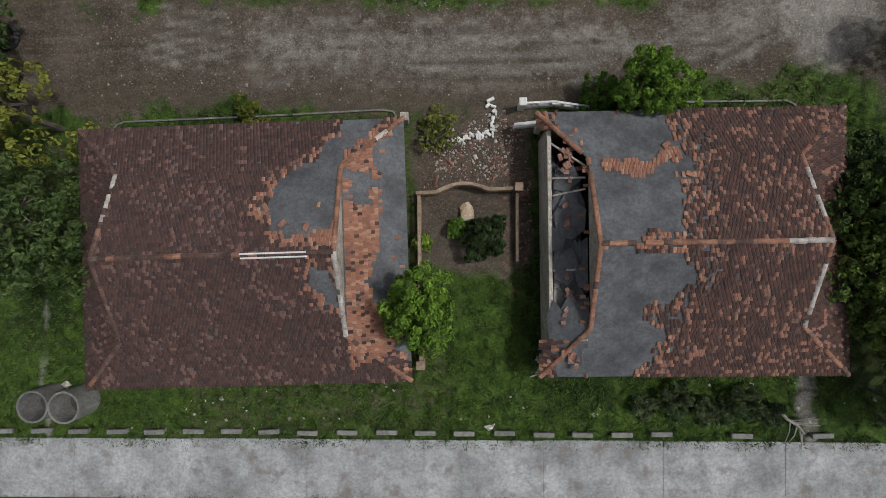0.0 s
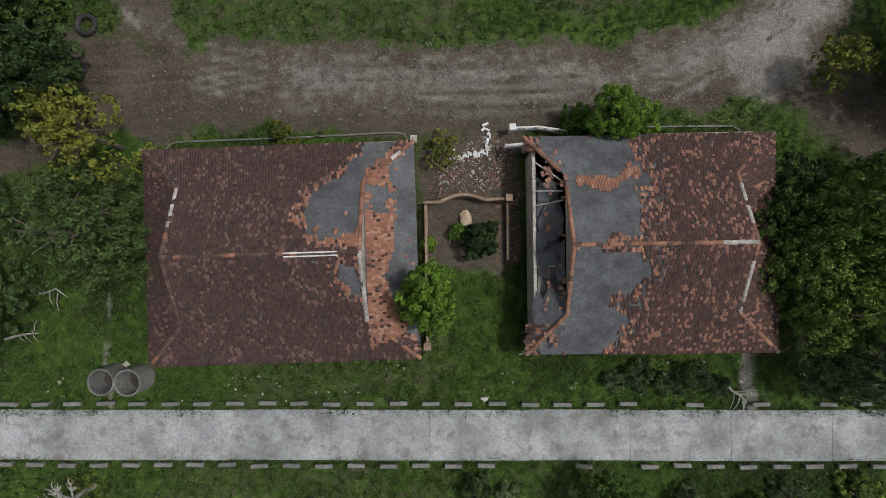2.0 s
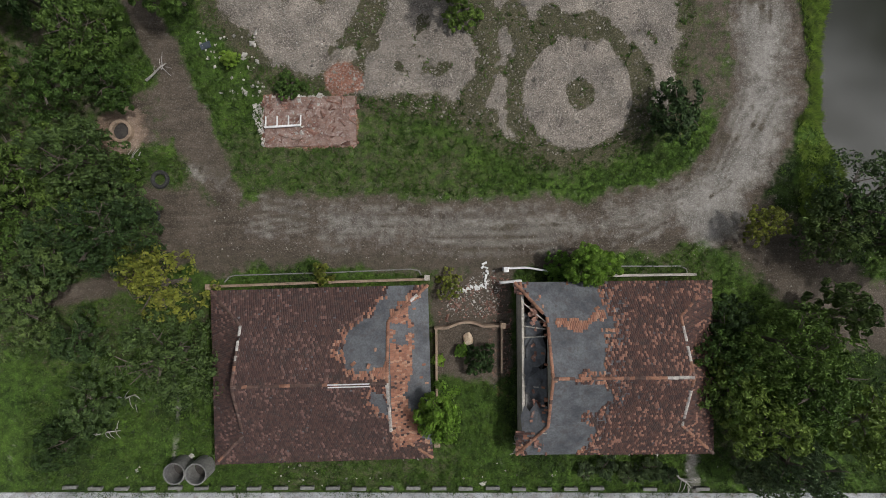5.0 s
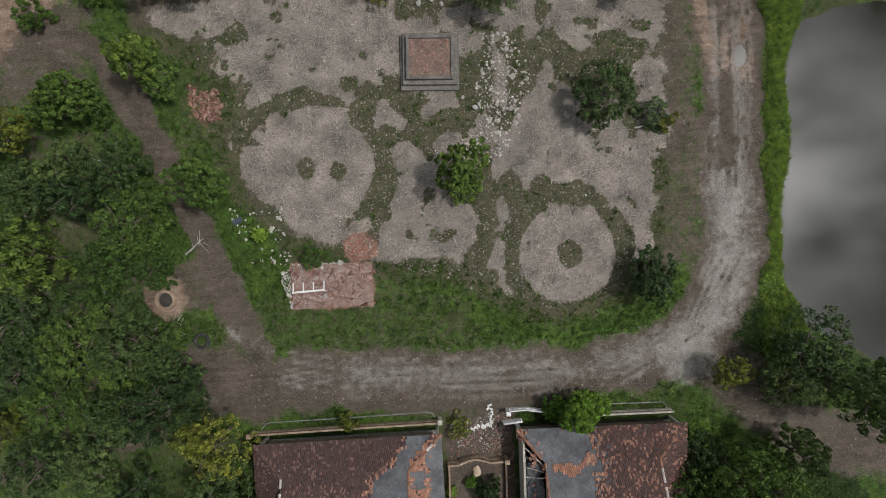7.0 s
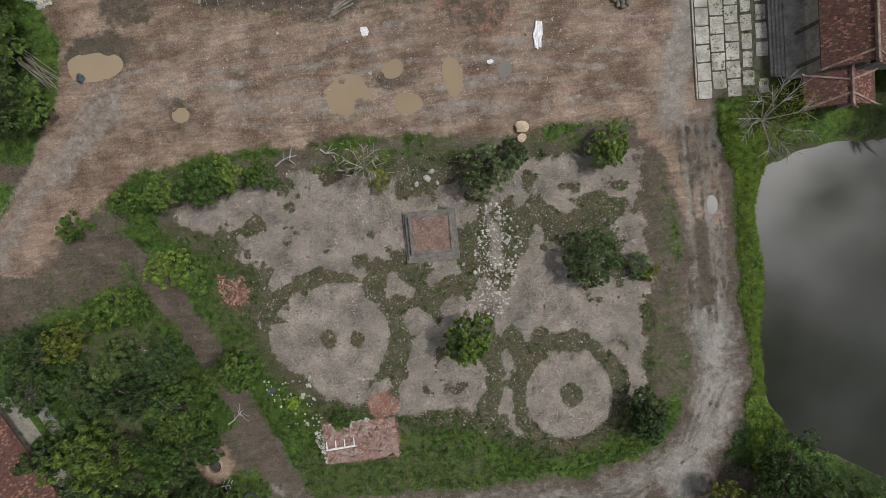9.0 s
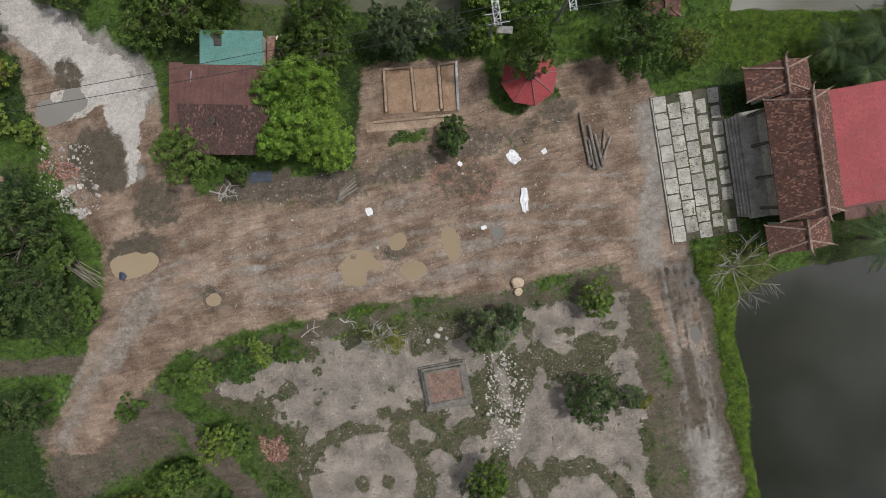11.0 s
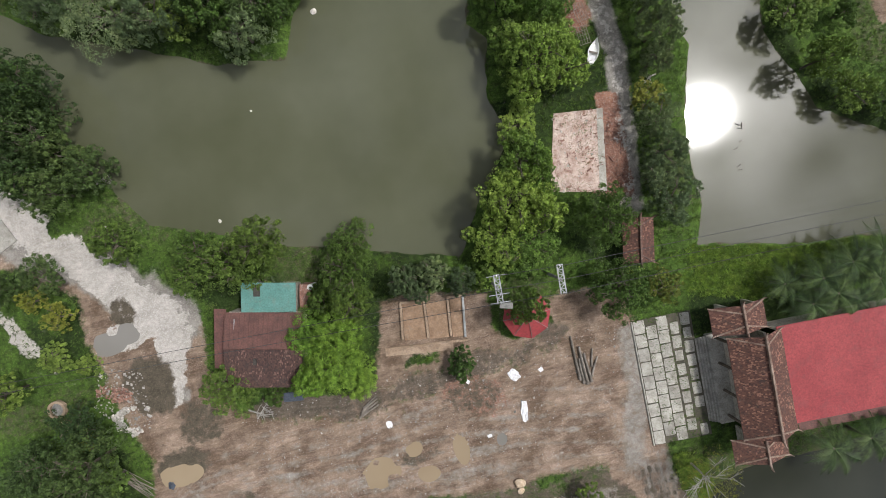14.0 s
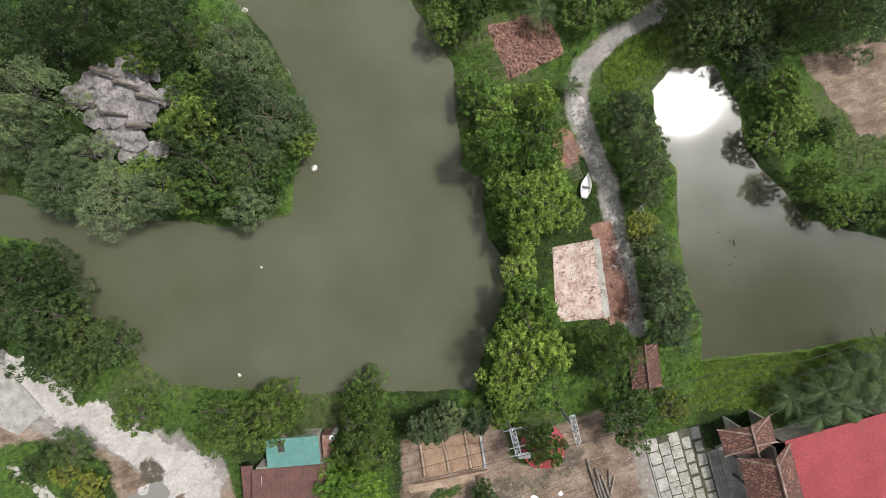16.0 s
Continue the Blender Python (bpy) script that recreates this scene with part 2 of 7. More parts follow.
TILE_R1 = tile_material("clay_tile_mottled_single", (0.046, 0.028, 0.025), (0.108, 0.054, 0.042), (0.29, 0.150, 0.105), 0.24, False)
TILE_O = tile_material("clay_tile_clean", (0.25, 0.115, 0.074), (0.35, 0.170, 0.110), (0.42, 0.245, 0.165), 0.3, True, 0.35)
TILE_T = tile_material("temple_tile", (0.068, 0.034, 0.027), (0.135, 0.062, 0.045), (0.25, 0.13, 0.09), 0.25, True)
FELT = surface("roof_screed", (0.066, 0.070, 0.077), (0.140, 0.147, 0.156), (0.072, 0.062, 0.056), 0.8, 7.0, 0.8, 0.6, 0.6)
CAP = surface("ridge_cap_clay", (0.21, 0.10, 0.062), (0.36, 0.185, 0.118), (0.075, 0.06, 0.05), 1.2, 10, 0.9, 0.6, 0.4, 0.25)
CAP_DARK = surface("ridge_cap_lichen", (0.066, 0.042, 0.036), (0.135, 0.078, 0.060), (0.25, 0.20, 0.17), 1.4, 10, 0.9, 0.5, 0.4, 0.3)
CAP_PALE = surface("ridge_cap_mortar", (0.36, 0.33, 0.30), (0.55, 0.52, 0.48), (0.20, 0.13, 0.10), 1.5, 10, 0.9, 0.6, 0.4, 0.2)
PLASTER = surface("stained_plaster", (0.36, 0.33, 0.28), (0.55, 0.51, 0.45), (0.12, 0.11, 0.09), 0.7, 8, 0.9, 0.6)
OCHRE = surface("ochre_plaster", (0.25, 0.175, 0.12), (0.38, 0.285, 0.205), (0.13, 0.10, 0.075), 0.8, 8, 0.9, 0.6)
CONCRETE = surface("pale_concrete", (0.23, 0.24, 0.24), (0.46, 0.47, 0.475), (0.20, 0.18, 0.155), 0.4, 7, 0.9, 0.8, 0.4, 0.05)
KERB = surface("weathered_concrete", (0.155, 0.155, 0.145), (0.245, 0.24, 0.225), (0.11, 0.105, 0.09), 1.5, 9, 0.9, 0.5, 0.5, 0.12)
STONE = surface("grey_stone", (0.20, 0.19, 0.175), (0.36, 0.34, 0.31), (0.11, 0.10, 0.08), 1.2, 7, 0.9, 0.5, 0.6, 0.35, True)
COURTSTONE = surface("court_stone", (0.13, 0.118, 0.10), (0.27, 0.245, 0.212), (0.10, 0.09, 0.07), 1.2, 7, 0.9, 0.5, 0.6, 0.35, True)
PALESTONE = surface("pale_rubble", (0.33, 0.31, 0.275), (0.50, 0.475, 0.435), (0.30, 0.27, 0.23), 1.0, 9, 0.9, 0.4, 0.5, 0.3, True)
PAVER = surface("pale_paving_stone", (0.27, 0.255, 0.22), (0.44, 0.425, 0.38), (0.17, 0.155, 0.125), 0.9, 8, 0.85, 0.4, 0.5, 0.14)
BRICK = surface("brick_rubble", (0.145, 0.070, 0.052), (0.29, 0.155, 0.115), (0.44, 0.39, 0.35), 1.5, 8, 0.9, 0.65, 0.5, 0.35, True)
WOOD = surface("grey_wood", (0.13, 0.11, 0.09), (0.26, 0.23, 0.20), (0.07, 0.06, 0.05), 1.0, 12, 0.85, 0.4, 0.5, 0.2)
BARK = surface("bark", (0.075, 0.060, 0.045), (0.16, 0.135, 0.11), (0.05, 0.045, 0.035), 1.5, 12, 0.9, 0.5)
DEADWOOD = surface("bleached_wood", (0.26, 0.245, 0.225), (0.42, 0.40, 0.37), (0.14, 0.12, 0.10), 1.5, 10, 0.85, 0.4)
CLOTH = surface("white_cloth", (0.66, 0.66, 0.68), (0.80, 0.80, 0.81), (0.5, 0.47, 0.43), 1.5, 6, 0.8, 0.4, 0.6)
GREENTIN = surface("green_sheet_metal", (0.085, 0.215, 0.19), (0.125, 0.275, 0.24), (0.17, 0.19, 0.16), 0.5, 6, 0.5, 0.4, 0.3)
REDTIN = surface("red_sheet_metal", (0.23, 0.026, 0.030), (0.285, 0.038, 0.041), (0.20, 0.040, 0.042), 0.35, 5, 0.7, 0.5, 0.2)
BROWNTIN = surface("rusty_brown_sheet", (0.092, 0.043, 0.036), (0.145, 0.066, 0.053), (0.060, 0.038, 0.033), 0.8, 6, 0.75, 0.5, 0.3)
# near-black colour that paints the shade of unlit insides onto a surface
INNER_SHADE = surface("interior_shade", (0.030, 0.027, 0.024), (0.065, 0.058, 0.052), (0.09, 0.08, 0.07), 1.5, 8, 0.95, 0.4)
ROCK = surface("mottled_rock", (0.12, 0.108, 0.102), (0.33, 0.305, 0.29), (0.075, 0.064, 0.062), 0.9, 5, 0.95, 0.6, 1.0)
SANDSTONE = surface("orange_boulder_stone", (0.42, 0.30, 0.19), (0.60, 0.50, 0.38), (0.30, 0.20, 0.12), 1.5, 7, 0.9, 0.5)
STEEL = surface("galvanised_steel", (0.28, 0.29, 0.30), (0.40, 0.41, 0.42), (0.20, 0.19, 0.18), 2.0, 9, 0.5, 0.3, 0.2, 0.0, False, 0.4)
CABLE = surface("black_cable", (0.02, 0.02, 0.02), (0.04, 0.04, 0.04), (0.05, 0.05, 0.05), 1, 5, 0.6, 0.2, 0.1)
WHITEPAINT = surface("white_paint", (0.68, 0.68, 0.66), (0.80, 0.80, 0.78), (0.42, 0.39, 0.34), 1.2, 8, 0.6, 0.35, 0.2)
BLUEPLASTIC = surface("dark_blue_plastic", (0.03, 0.04, 0.06), (0.06, 0.075, 0.10), (0.10, 0.10, 0.10), 1.5, 6, 0.5, 0.3)
RUBBER = surface("black_rubber", (0.022, 0.022, 0.022), (0.045, 0.044, 0.042), (0.09, 0.08, 0.07), 1.5, 8, 0.8, 0.4)
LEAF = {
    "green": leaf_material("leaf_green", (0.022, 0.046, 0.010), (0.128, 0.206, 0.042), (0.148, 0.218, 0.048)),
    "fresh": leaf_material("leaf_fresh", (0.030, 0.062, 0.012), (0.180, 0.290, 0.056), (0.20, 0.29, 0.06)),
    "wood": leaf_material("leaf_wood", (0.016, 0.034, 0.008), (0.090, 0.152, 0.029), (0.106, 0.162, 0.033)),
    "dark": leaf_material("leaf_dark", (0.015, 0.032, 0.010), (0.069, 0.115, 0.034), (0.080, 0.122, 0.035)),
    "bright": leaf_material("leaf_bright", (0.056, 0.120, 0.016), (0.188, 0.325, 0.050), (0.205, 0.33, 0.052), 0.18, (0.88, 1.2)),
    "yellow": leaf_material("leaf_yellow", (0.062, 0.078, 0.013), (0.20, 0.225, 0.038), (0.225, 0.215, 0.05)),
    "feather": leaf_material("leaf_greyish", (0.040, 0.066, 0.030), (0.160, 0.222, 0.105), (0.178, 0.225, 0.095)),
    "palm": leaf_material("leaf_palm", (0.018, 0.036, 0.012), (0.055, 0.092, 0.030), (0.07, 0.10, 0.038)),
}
LUSHBLADE = leaf_material("lush_blade", (0.036, 0.078, 0.010), (0.105, 0.180, 0.024), (0.12, 0.172, 0.034), low=0.2)
GRASSBLADE = leaf_material("grass_blade", (0.022, 0.048, 0.007), (0.054, 0.100, 0.013), (0.070, 0.097, 0.021), low=0.2)


# ---- builders ----
def mesh_from(name, bm, materials):
    me = bpy.data.meshes.new(name)
    bm.normal_update()
    bm.to_mesh(me)
    bm.free()
    for m in materials if isinstance(materials, (list, tuple)) else [materials]:
        me.materials.append(m)
    return me


def raw_mesh(name, verts, faces, materials, index=None, smooth=False):
    """A mesh from arrays of vertices and of faces with one number of corners."""
    verts, faces = np.asarray(verts, np.float32), np.asarray(faces, np.int32)
    me = bpy.data.meshes.new(name)
    n, k = faces.shape
    me.vertices.add(len(verts))
    me.vertices.foreach_set("co", verts.ravel())
    me.loops.add(n * k)
    me.loops.foreach_set("vertex_index", faces.ravel())
    me.polygons.add(n)
    me.polygons.foreach_set("loop_start", np.arange(0, n * k, k, dtype=np.int32))
    me.polygons.foreach_set("loop_total", np.full(n, k, np.int32))
    for m in materials if isinstance(materials, (list, tuple)) else [materials]:
        me.materials.append(m)
    if index is not None:
        me.polygons.foreach_set("material_index", np.asarray(index, np.int32))
    me.polygons.foreach_set("use_smooth", np.full(n, smooth))
    me.update(calc_edges=True)
    return me


def thing(name, label, category, at=(0, 0, 0), turn=0, group=""):
    ob = new(name)
    ob.matrix_world = pose(*at, 0, 0, turn)
    return tagged(ob, label, category, group)


def part(name, bm, material, parent, label=""):
    me = bm if isinstance(bm, bpy.types.Mesh) else mesh_from(name, bm, material)
    ob = new(name, me)
    ob.parent = parent
    return tagged(ob, label)


def solid(name, bm, material, label, category, at=(0, 0, 0), turn=0, group="", kind=""):
    me = bm if isinstance(bm, bpy.types.Mesh) else mesh_from(name, bm, material)
    ob = new(name, me)
    ob.matrix_world = pose(*at, 0, 0, turn)
    return tagged(ob, label, category, group, kind)


def box(bm, c, s, turn=0, bevel=0.0, m=None):
    """A block with its middle at c and the size s."""
    mat = pose(*c, 0, 0, turn) if m is None else m
    made = bmesh.ops.create_cube(bm, size=1.0, matrix=mat @ Matrix.Diagonal((*s, 1)))
    if bevel:
        edges = list({e for v in made["verts"] for e in v.link_edges})
        bmesh.ops.bevel(bm, geom=edges, offset=bevel, segments=1, affect="EDGES")
    return bm


def rod(bm, a, b, r0, r1=None, n=8):
    """A tapered round rod from a to b."""
    a, b = Vector(a), Vector(b)
    m = Matrix.Translation((a + b) / 2) @ (b - a).to_track_quat("Z", "Y").to_matrix().to_4x4()
    bmesh.ops.create_cone(bm, cap_ends=True, segments=n, radius1=r0, radius2=r0 if r1 is None else r1, depth=(b - a).length, matrix=m)
    return bm


def beam(bm, a, b, w, h):
    a, b = Vector(a), Vector(b)
    m = Matrix.Translation((a + b) / 2) @ (b - a).to_track_quat("X", "Z").to_matrix().to_4x4()
    return box(bm, None, ((b - a).length, w, h), m=m, bevel=min(w, h) * 0.12)


def bent(bm, points, r0, r1, n=6, rng=random):
    pts = [Vector(p) for p in points]
    for i in range(len(pts) - 1):
        f0, f1 = i / (len(pts) - 1), (i + 1) / (len(pts) - 1)
        rod(bm, pts[i], pts[i + 1], r0 + (r1 - r0) * f0, r0 + (r1 - r0) * f1, n)
    return bm


def ring(bm, r_out, r_in, h, n=32):
    """An upright hollow ring standing on z = 0."""
    rows = []
    for r, z in ((r_out, 0), (r_out, h - 0.02), (r_out - 0.02, h), (r_in + 0.02, h), (r_in, h - 0.02), (r_in, 0)):
        rows.append([bm.verts.new((r * math.cos(2 * math.pi * i / n), r * math.sin(2 * math.pi * i / n), z)) for i in range(n)])
    for j in range(6):
        a, b = rows[j], rows[(j + 1) % 6]
        for i in range(n):
            bm.faces.new((a[i], a[(i + 1) % n], b[(i + 1) % n], b[i]))
    return bm


def lump(bm, c, r, rng, squash=0.6, sub=2, rough=0.25):
    """An uneven boulder."""
    made = bmesh.ops.create_icosphere(bm, subdivisions=sub, radius=1.0)
    shift = Vector((rng.uniform(-50, 50), rng.uniform(-50, 50), rng.uniform(-50, 50)))
    turn = Matrix.Rotation(rng.uniform(0, 6.28), 3, "Z")
    for v in made["verts"]:
        k = 1 + rough * (noise.noise(v.co * 1.3 + shift) + 0.6 * noise.noise(v.co * 3.1 + shift))
        d = turn @ Vector((v.co.x * 1.15, v.co.y * 0.9, v.co.z * squash))
        v.co = Vector(c) + d * (r * k)
    return bm


def smooth_noise(x, y, scale, seed, octaves=4):
    """Value noise, about 0 to 1."""
    out, amp, total = np.zeros_like(x), 1.0, 0.0
    for o in range(octaves):
        rng = np.random.RandomState(seed + 31 * o)
        table = rng.rand(256, 256)
        u, v = x / scale * 2 ** o + 917.3, y / scale * 2 ** o + 411.7
        i, j = np.floor(u).astype(int), np.floor(v).astype(int)
        f, g = u - i, v - j
        f, g = f * f * (3 - 2 * f), g * g * (3 - 2 * g)
        i0, i1, j0, j1 = i % 256, (i + 1) % 256, j % 256, (j + 1) % 256
        n = (table[i0, j0] * (1 - f) + table[i1, j0] * f) * (1 - g) + (table[i0, j1] * (1 - f) + table[i1, j1] * f) * g
        out, total, amp = out + amp * n, total + amp, amp * 0.5
    return out / total


def line_distance(x, y, pts, closed=False):
    best = np.full(np.shape(x), 1e9)
    ends = list(zip(pts, pts[1:] + pts[:1])) if closed else list(zip(pts, pts[1:]))
    for (ax, ay), (bx, by) in ends:
        dx, dy = bx - ax, by - ay
        t = np.clip(((x - ax) * dx + (y - ay) * dy) / (dx * dx + dy * dy + 1e-9), 0, 1)
        best = np.minimum(best, np.hypot(x - ax - t * dx, y - ay - t * dy))
    return best


def area_distance(x, y, pts):
    """The distance to an outline, negative inside it."""
    inside = np.zeros(np.shape(x), bool)
    for (ax, ay), (bx, by) in zip(pts, pts[1:] + pts[:1]):
        if ay != by:
            inside ^= ((ay > y) != (by > y)) & (x < (bx - ax) * (y - ay) / (by - ay) + ax)
    d = line_distance(x, y, pts, True)
    return np.where(inside, -d, d)


def fade(d, soft):
    """1 where d is well below 0, 0 where it is well above, 0.5 at 0."""
    t = np.clip(0.5 - d / (2 * soft), 0, 1)
    return t * t * (3 - 2 * t)


# ---- the lie of the land ----
POND_EAST = [(62, 41), (46, 39.2), (39, 39.4), (33.5, 39.2), (30.4, 37.8), (29.1, 34), (29.3, 29), (28.4, 22), (28.4, 16.5), (30.2, 12), (36, 8.6), (44, 4), (62, 2)]
POND_WEST = [(-29, 87.2), (-26.6, 83.6), (-20.6, 81), (-10.6, 77), (-1.5, 74.3), (7.5, 71.5), (10.7, 77), (13.4, 80), (16.3, 83.7), (14.6, 88.5), (16, 95), (14.4, 97.2),
             (15.8, 103.6), (17, 109), (15.8, 114), (13.6, 121), (12, 150), (-8, 150), (-6.6, 127), (-2.6, 119), (-1.8, 114), (-0.6, 107), (-4.5, 103), (-6.8, 98.3),
             (-14.4, 99.3), (-21.5, 102.5), (-32.5, 107), (-38, 111), (-60, 118), (-60, 113), (-39.6, 106.5), (-34.5, 103.5), (-33.4, 94.3)]
POND_NE = [(34.6, 66.3), (45.5, 64), (57.3, 62.2), (80, 59), (80, 66), (60.5, 73), (51.6, 78.5), (49.5, 83.5), (47.4, 88.4), (47.8, 94), (46.6, 99.4), (42, 100.5),
           (38.6, 99), (37.8, 94.4), (38.6, 89.1), (36.6, 82.7), (35.9, 77.2), (36, 70.7)]
PONDS = (POND_EAST, POND_WEST, POND_NE)
WATER_LEVEL = -0.6
# middle, half width, half length, clear or muddy
PUDDLES = [(-7.7, 49.1, 2.1, 1.5, False), (-2.0, 47.8, 1.1, 0.9, False), (2.3, 49.8, 0.75, 1.7, False), (-30.2, 54.4, 2.2, 1.1, False), (-3.2, 51.0, 0.9, 0.8, False),
           (-22.9, 49.1, 0.7, 0.55, False), (-34.6, 71.2, 2.0, 1.1, True), (-32.0, 71.9, 1.3, 1.0, True), (24.75, 35.0, 0.42, 0.75, True), (7.2, 49.6, 0.6, 0.6, True)]


TRACK_WEST = [(-60, 48.5), (-44, 46.4), (-38.5, 45.6), (-33, 45)]


def land_height(x, y):
    z = 0.10 * (smooth_noise(x, y, 3.0, 5, 4) - 0.5)
    flat = fade(np.minimum(np.maximum(np.abs(x - 1) - 21, np.abs(y + 3.5) - 12), np.maximum(np.abs(x - 30.5) - 7, np.abs(y - 51) - 9)), 1.5)
    z = z * (1 - 0.8 * flat)
    for cx, cy, rx, ry, clear in PUDDLES:
        z = z - 0.13 * fade((np.hypot((x - cx) / rx, (y - cy) / ry) - 1) + 1.5 * (smooth_noise(x, y, 1.5, 71, 3) - 0.5), 0.4)
    wobble = 0.9 * (smooth_noise(x, y, 2.5, 11, 3) - 0.5)
    for pond in PONDS:
        d = area_distance(x, y, pond) + wobble
        z = np.minimum(z, np.where(d > 0, -0.6 + 0.5 * d, -0.6 + 0.45 * d).clip(-1.9, 9))
    return z


def land_zones(x, y):
    n1, n2, n3 = smooth_noise(x, y, 4.0, 21, 4) - 0.5, smooth_noise(x, y, 1.6, 37, 4) - 0.5, smooth_noise(x, y, 9.0, 53, 3) - 0.5
    jig = 2.2 * n1 + 1.0 * n2
    road_south = line_distance(x, y, [(-23, 9.5), (-16, 8.6), (-8, 8.5), (6, 8.4), (16, 9.4), (21.5, 12.5), (23.6, 18), (23.6, 30), (23.8, 38), (22.6, 45)])
    corner = area_distance(x, y, [(-16.5, 11), (-19.5, 12.5), (-21.5, 8.5), (-19, 5.6), (-12, 6.5)])
    branch = line_distance(x, y, [(22, 9), (26, 5.5), (30, 2.4), (37, 1), (60, 0)])
    diagonal = line_distance(x, y, [(-16.6, 11), (-19.0, 15.5), (-21.0, 21.3), (-24.2, 28.1), (-26.9, 33.8), (-30, 37.8), (-36, 40)])
    track = line_distance(x, y, [(-60, -2), (-36, 2.4), (-26.2, 4.6), (-19, 7.4)])
    yard = area_distance(x, y, [(-45, 36.5), (-38.2, 36), (-33, 41.2), (-27.8, 44.6), (-17.2, 45.3), (-5, 44.9), (7, 43.8), (17.8, 43.8), (20.8, 40), (22, 33), (25.5, 33), (25.3, 59.5),
                                (24.5, 62), (20.5, 64.5), (15.5, 64.5), (12.5, 61.4), (9.3, 62.5), (9.5, 67), (-3, 69), (-4.8, 62), (-6, 58.5), (-14, 58), (-22, 60), (-24, 66), (-23.5, 72), (-27.4, 76), (-33, 81), (-41, 88.5), (-60, 100),
                                (-60, 84), (-42, 82), (-36.5, 77), (-36.5, 71), (-35, 63), (-33, 57), (-34.5, 52), (-37.5, 46)])
    plaza = area_distance(x, y, [(-24, 40), (-11.8, 43), (-4, 41.5), (5, 41), (18.8, 40.5), (18, 28), (16.7, 17.6), (13, 15.6), (9.2, 14.4), (4.2, 15.6), (-0.7, 18.6), (-6.5, 18.5),
                                 (-13.2, 21), (-17.3, 26.5), (-18.6, 33.7)])
    disc_l, disc_r = np.hypot(x + 11.25, y - 26.8), np.hypot(x - 9.6, y - 18.8)
    gravel = fade(plaza + jig, 0.8)
    moss = fade(plaza - 2.0 + jig, 1.4) * 0.75
    moss = np.maximum(moss, fade(np.abs(disc_l - 5.7) - 0.8 + n2, 0.4))
    for pts, w in (([(-5.5, 29.5), (-5.9, 25), (-6.8, 21), (-9, 20)], 1.0), ([(-4.6, 33), (-2.2, 29.6), (1.5, 31), (3.2, 33.5), (3.4, 38)], 0.8), ([(-2.2, 29.6), (-1.8, 27.5)], 0.5),
                   ([(3, 24), (2.6, 20), (1, 17.5)], 0.9), ([(4.6, 25), (6.2, 21.6), (5, 17)], 0.9), ([(6, 22), (8, 24), (12, 23.4), (14.4, 20.5), (14.6, 17)], 1.2),
                   ([(6.2, 33), (8, 36.5), (11, 34), (14, 36)], 1.7), ([(-3.5, 40), (2.5, 41.5)], 1.4), ([(-17, 31), (-12, 33.2), (-7, 31.4)], 0.7)):
        d = line_distance(x, y, pts) - w * 0.85 + 1.9 * n2 + 1.2 * n1
        gravel = gravel * (1 - fade(d, 0.4))
        moss = np.maximum(moss, fade(d, 0.6))
    gravel = gravel * (1 - 0.9 * np.clip(fade(smooth_noise(x, y, 3.2, 91, 5) - 0.37, 0.05) + fade(smooth_noise(x, y, 1.7, 97, 5) - 0.31, 0.04), 0, 1))
    gravel = np.maximum(gravel, fade((disc_l - 4.75) + 0.8 * n2, 0.3))
    gravel = np.maximum(gravel, fade(disc_r - 4.15 + 0.5 * n2, 0.3))
    ring_moss = fade(np.abs(disc_r - 4.9) - 0.55 + 0.9 * n2, 0.3)
    gravel = gravel * (1 - ring_moss * 0.9)
    for cx, cy, r in ((9.6, 18.8, 0.95), (-12.3, 26.6, 0.7), (-9.5, 26.4, 0.55)):
        d = np.hypot(x - cx, (y - cy) * 0.8) - r + n2
        gravel = gravel * (1 - fade(d, 0.3))
        moss = np.maximum(moss, fade(d, 0.3))
    moss = np.maximum(moss, ring_moss)
    moss = np.maximum(moss, 0.85 * fade(plaza - 0.5 + jig, 1.0))
    dirt = np.maximum.reduce([fade(road_south - 2.7 + jig, 0.9), fade(corner + jig, 1.2), fade(branch - 2.8 + jig, 1.5), fade(diagonal - 1.3 + 0.6 * jig, 0.6), fade(track - 0.8 + 0.3 * jig, 0.6), 0.85 * fade(line_distance(x, y, TRACK_WEST) - 1.1 + 0.6 * jig, 0.6),
                              fade(area_distance(x, y, [(-1.2, 5.5), (4.5, 5.8), (4.6, -2), (3.4, -3), (-1.0, -2)]) + jig * 0.7, 0.8)])
    dirt = np.maximum(dirt, 0.46 * fade(area_distance(x, y, [(-37, 4), (-23, 8), (-24, 20), (-28, 31), (-38, 31)]) + 2 * jig, 1.5))
    dirt = np.maximum(dirt, 0.75 * fade(np.hypot(x + 22.5, y - 17.5) - 2.2 + jig, 0.8))
    dirt = np.maximum(dirt, 0.72 * fade(area_distance(x, y, [(-37, 32), (-28, 35.5), (-30, 41), (-45, 40), (-45, 30)]) + 1.5 * jig, 1.5))
    dirt = np.maximum(dirt, 0.62 * fade(area_distance(x, y, [(17.6, 17), (21.8, 17), (21.8, 43), (17.6, 43)]) + 1.3 * jig, 1.2))
    dirt = np.maximum(dirt, 0.60 * fade(area_distance(x, y, [(-26, 40.5), (-4, 43), (18, 41.5), (18, 44.2), (-4, 45.2), (-26, 44)]) + 2.4 * jig, 1.0))
    warm = fade(yard + 0.6 * jig, 0.9)
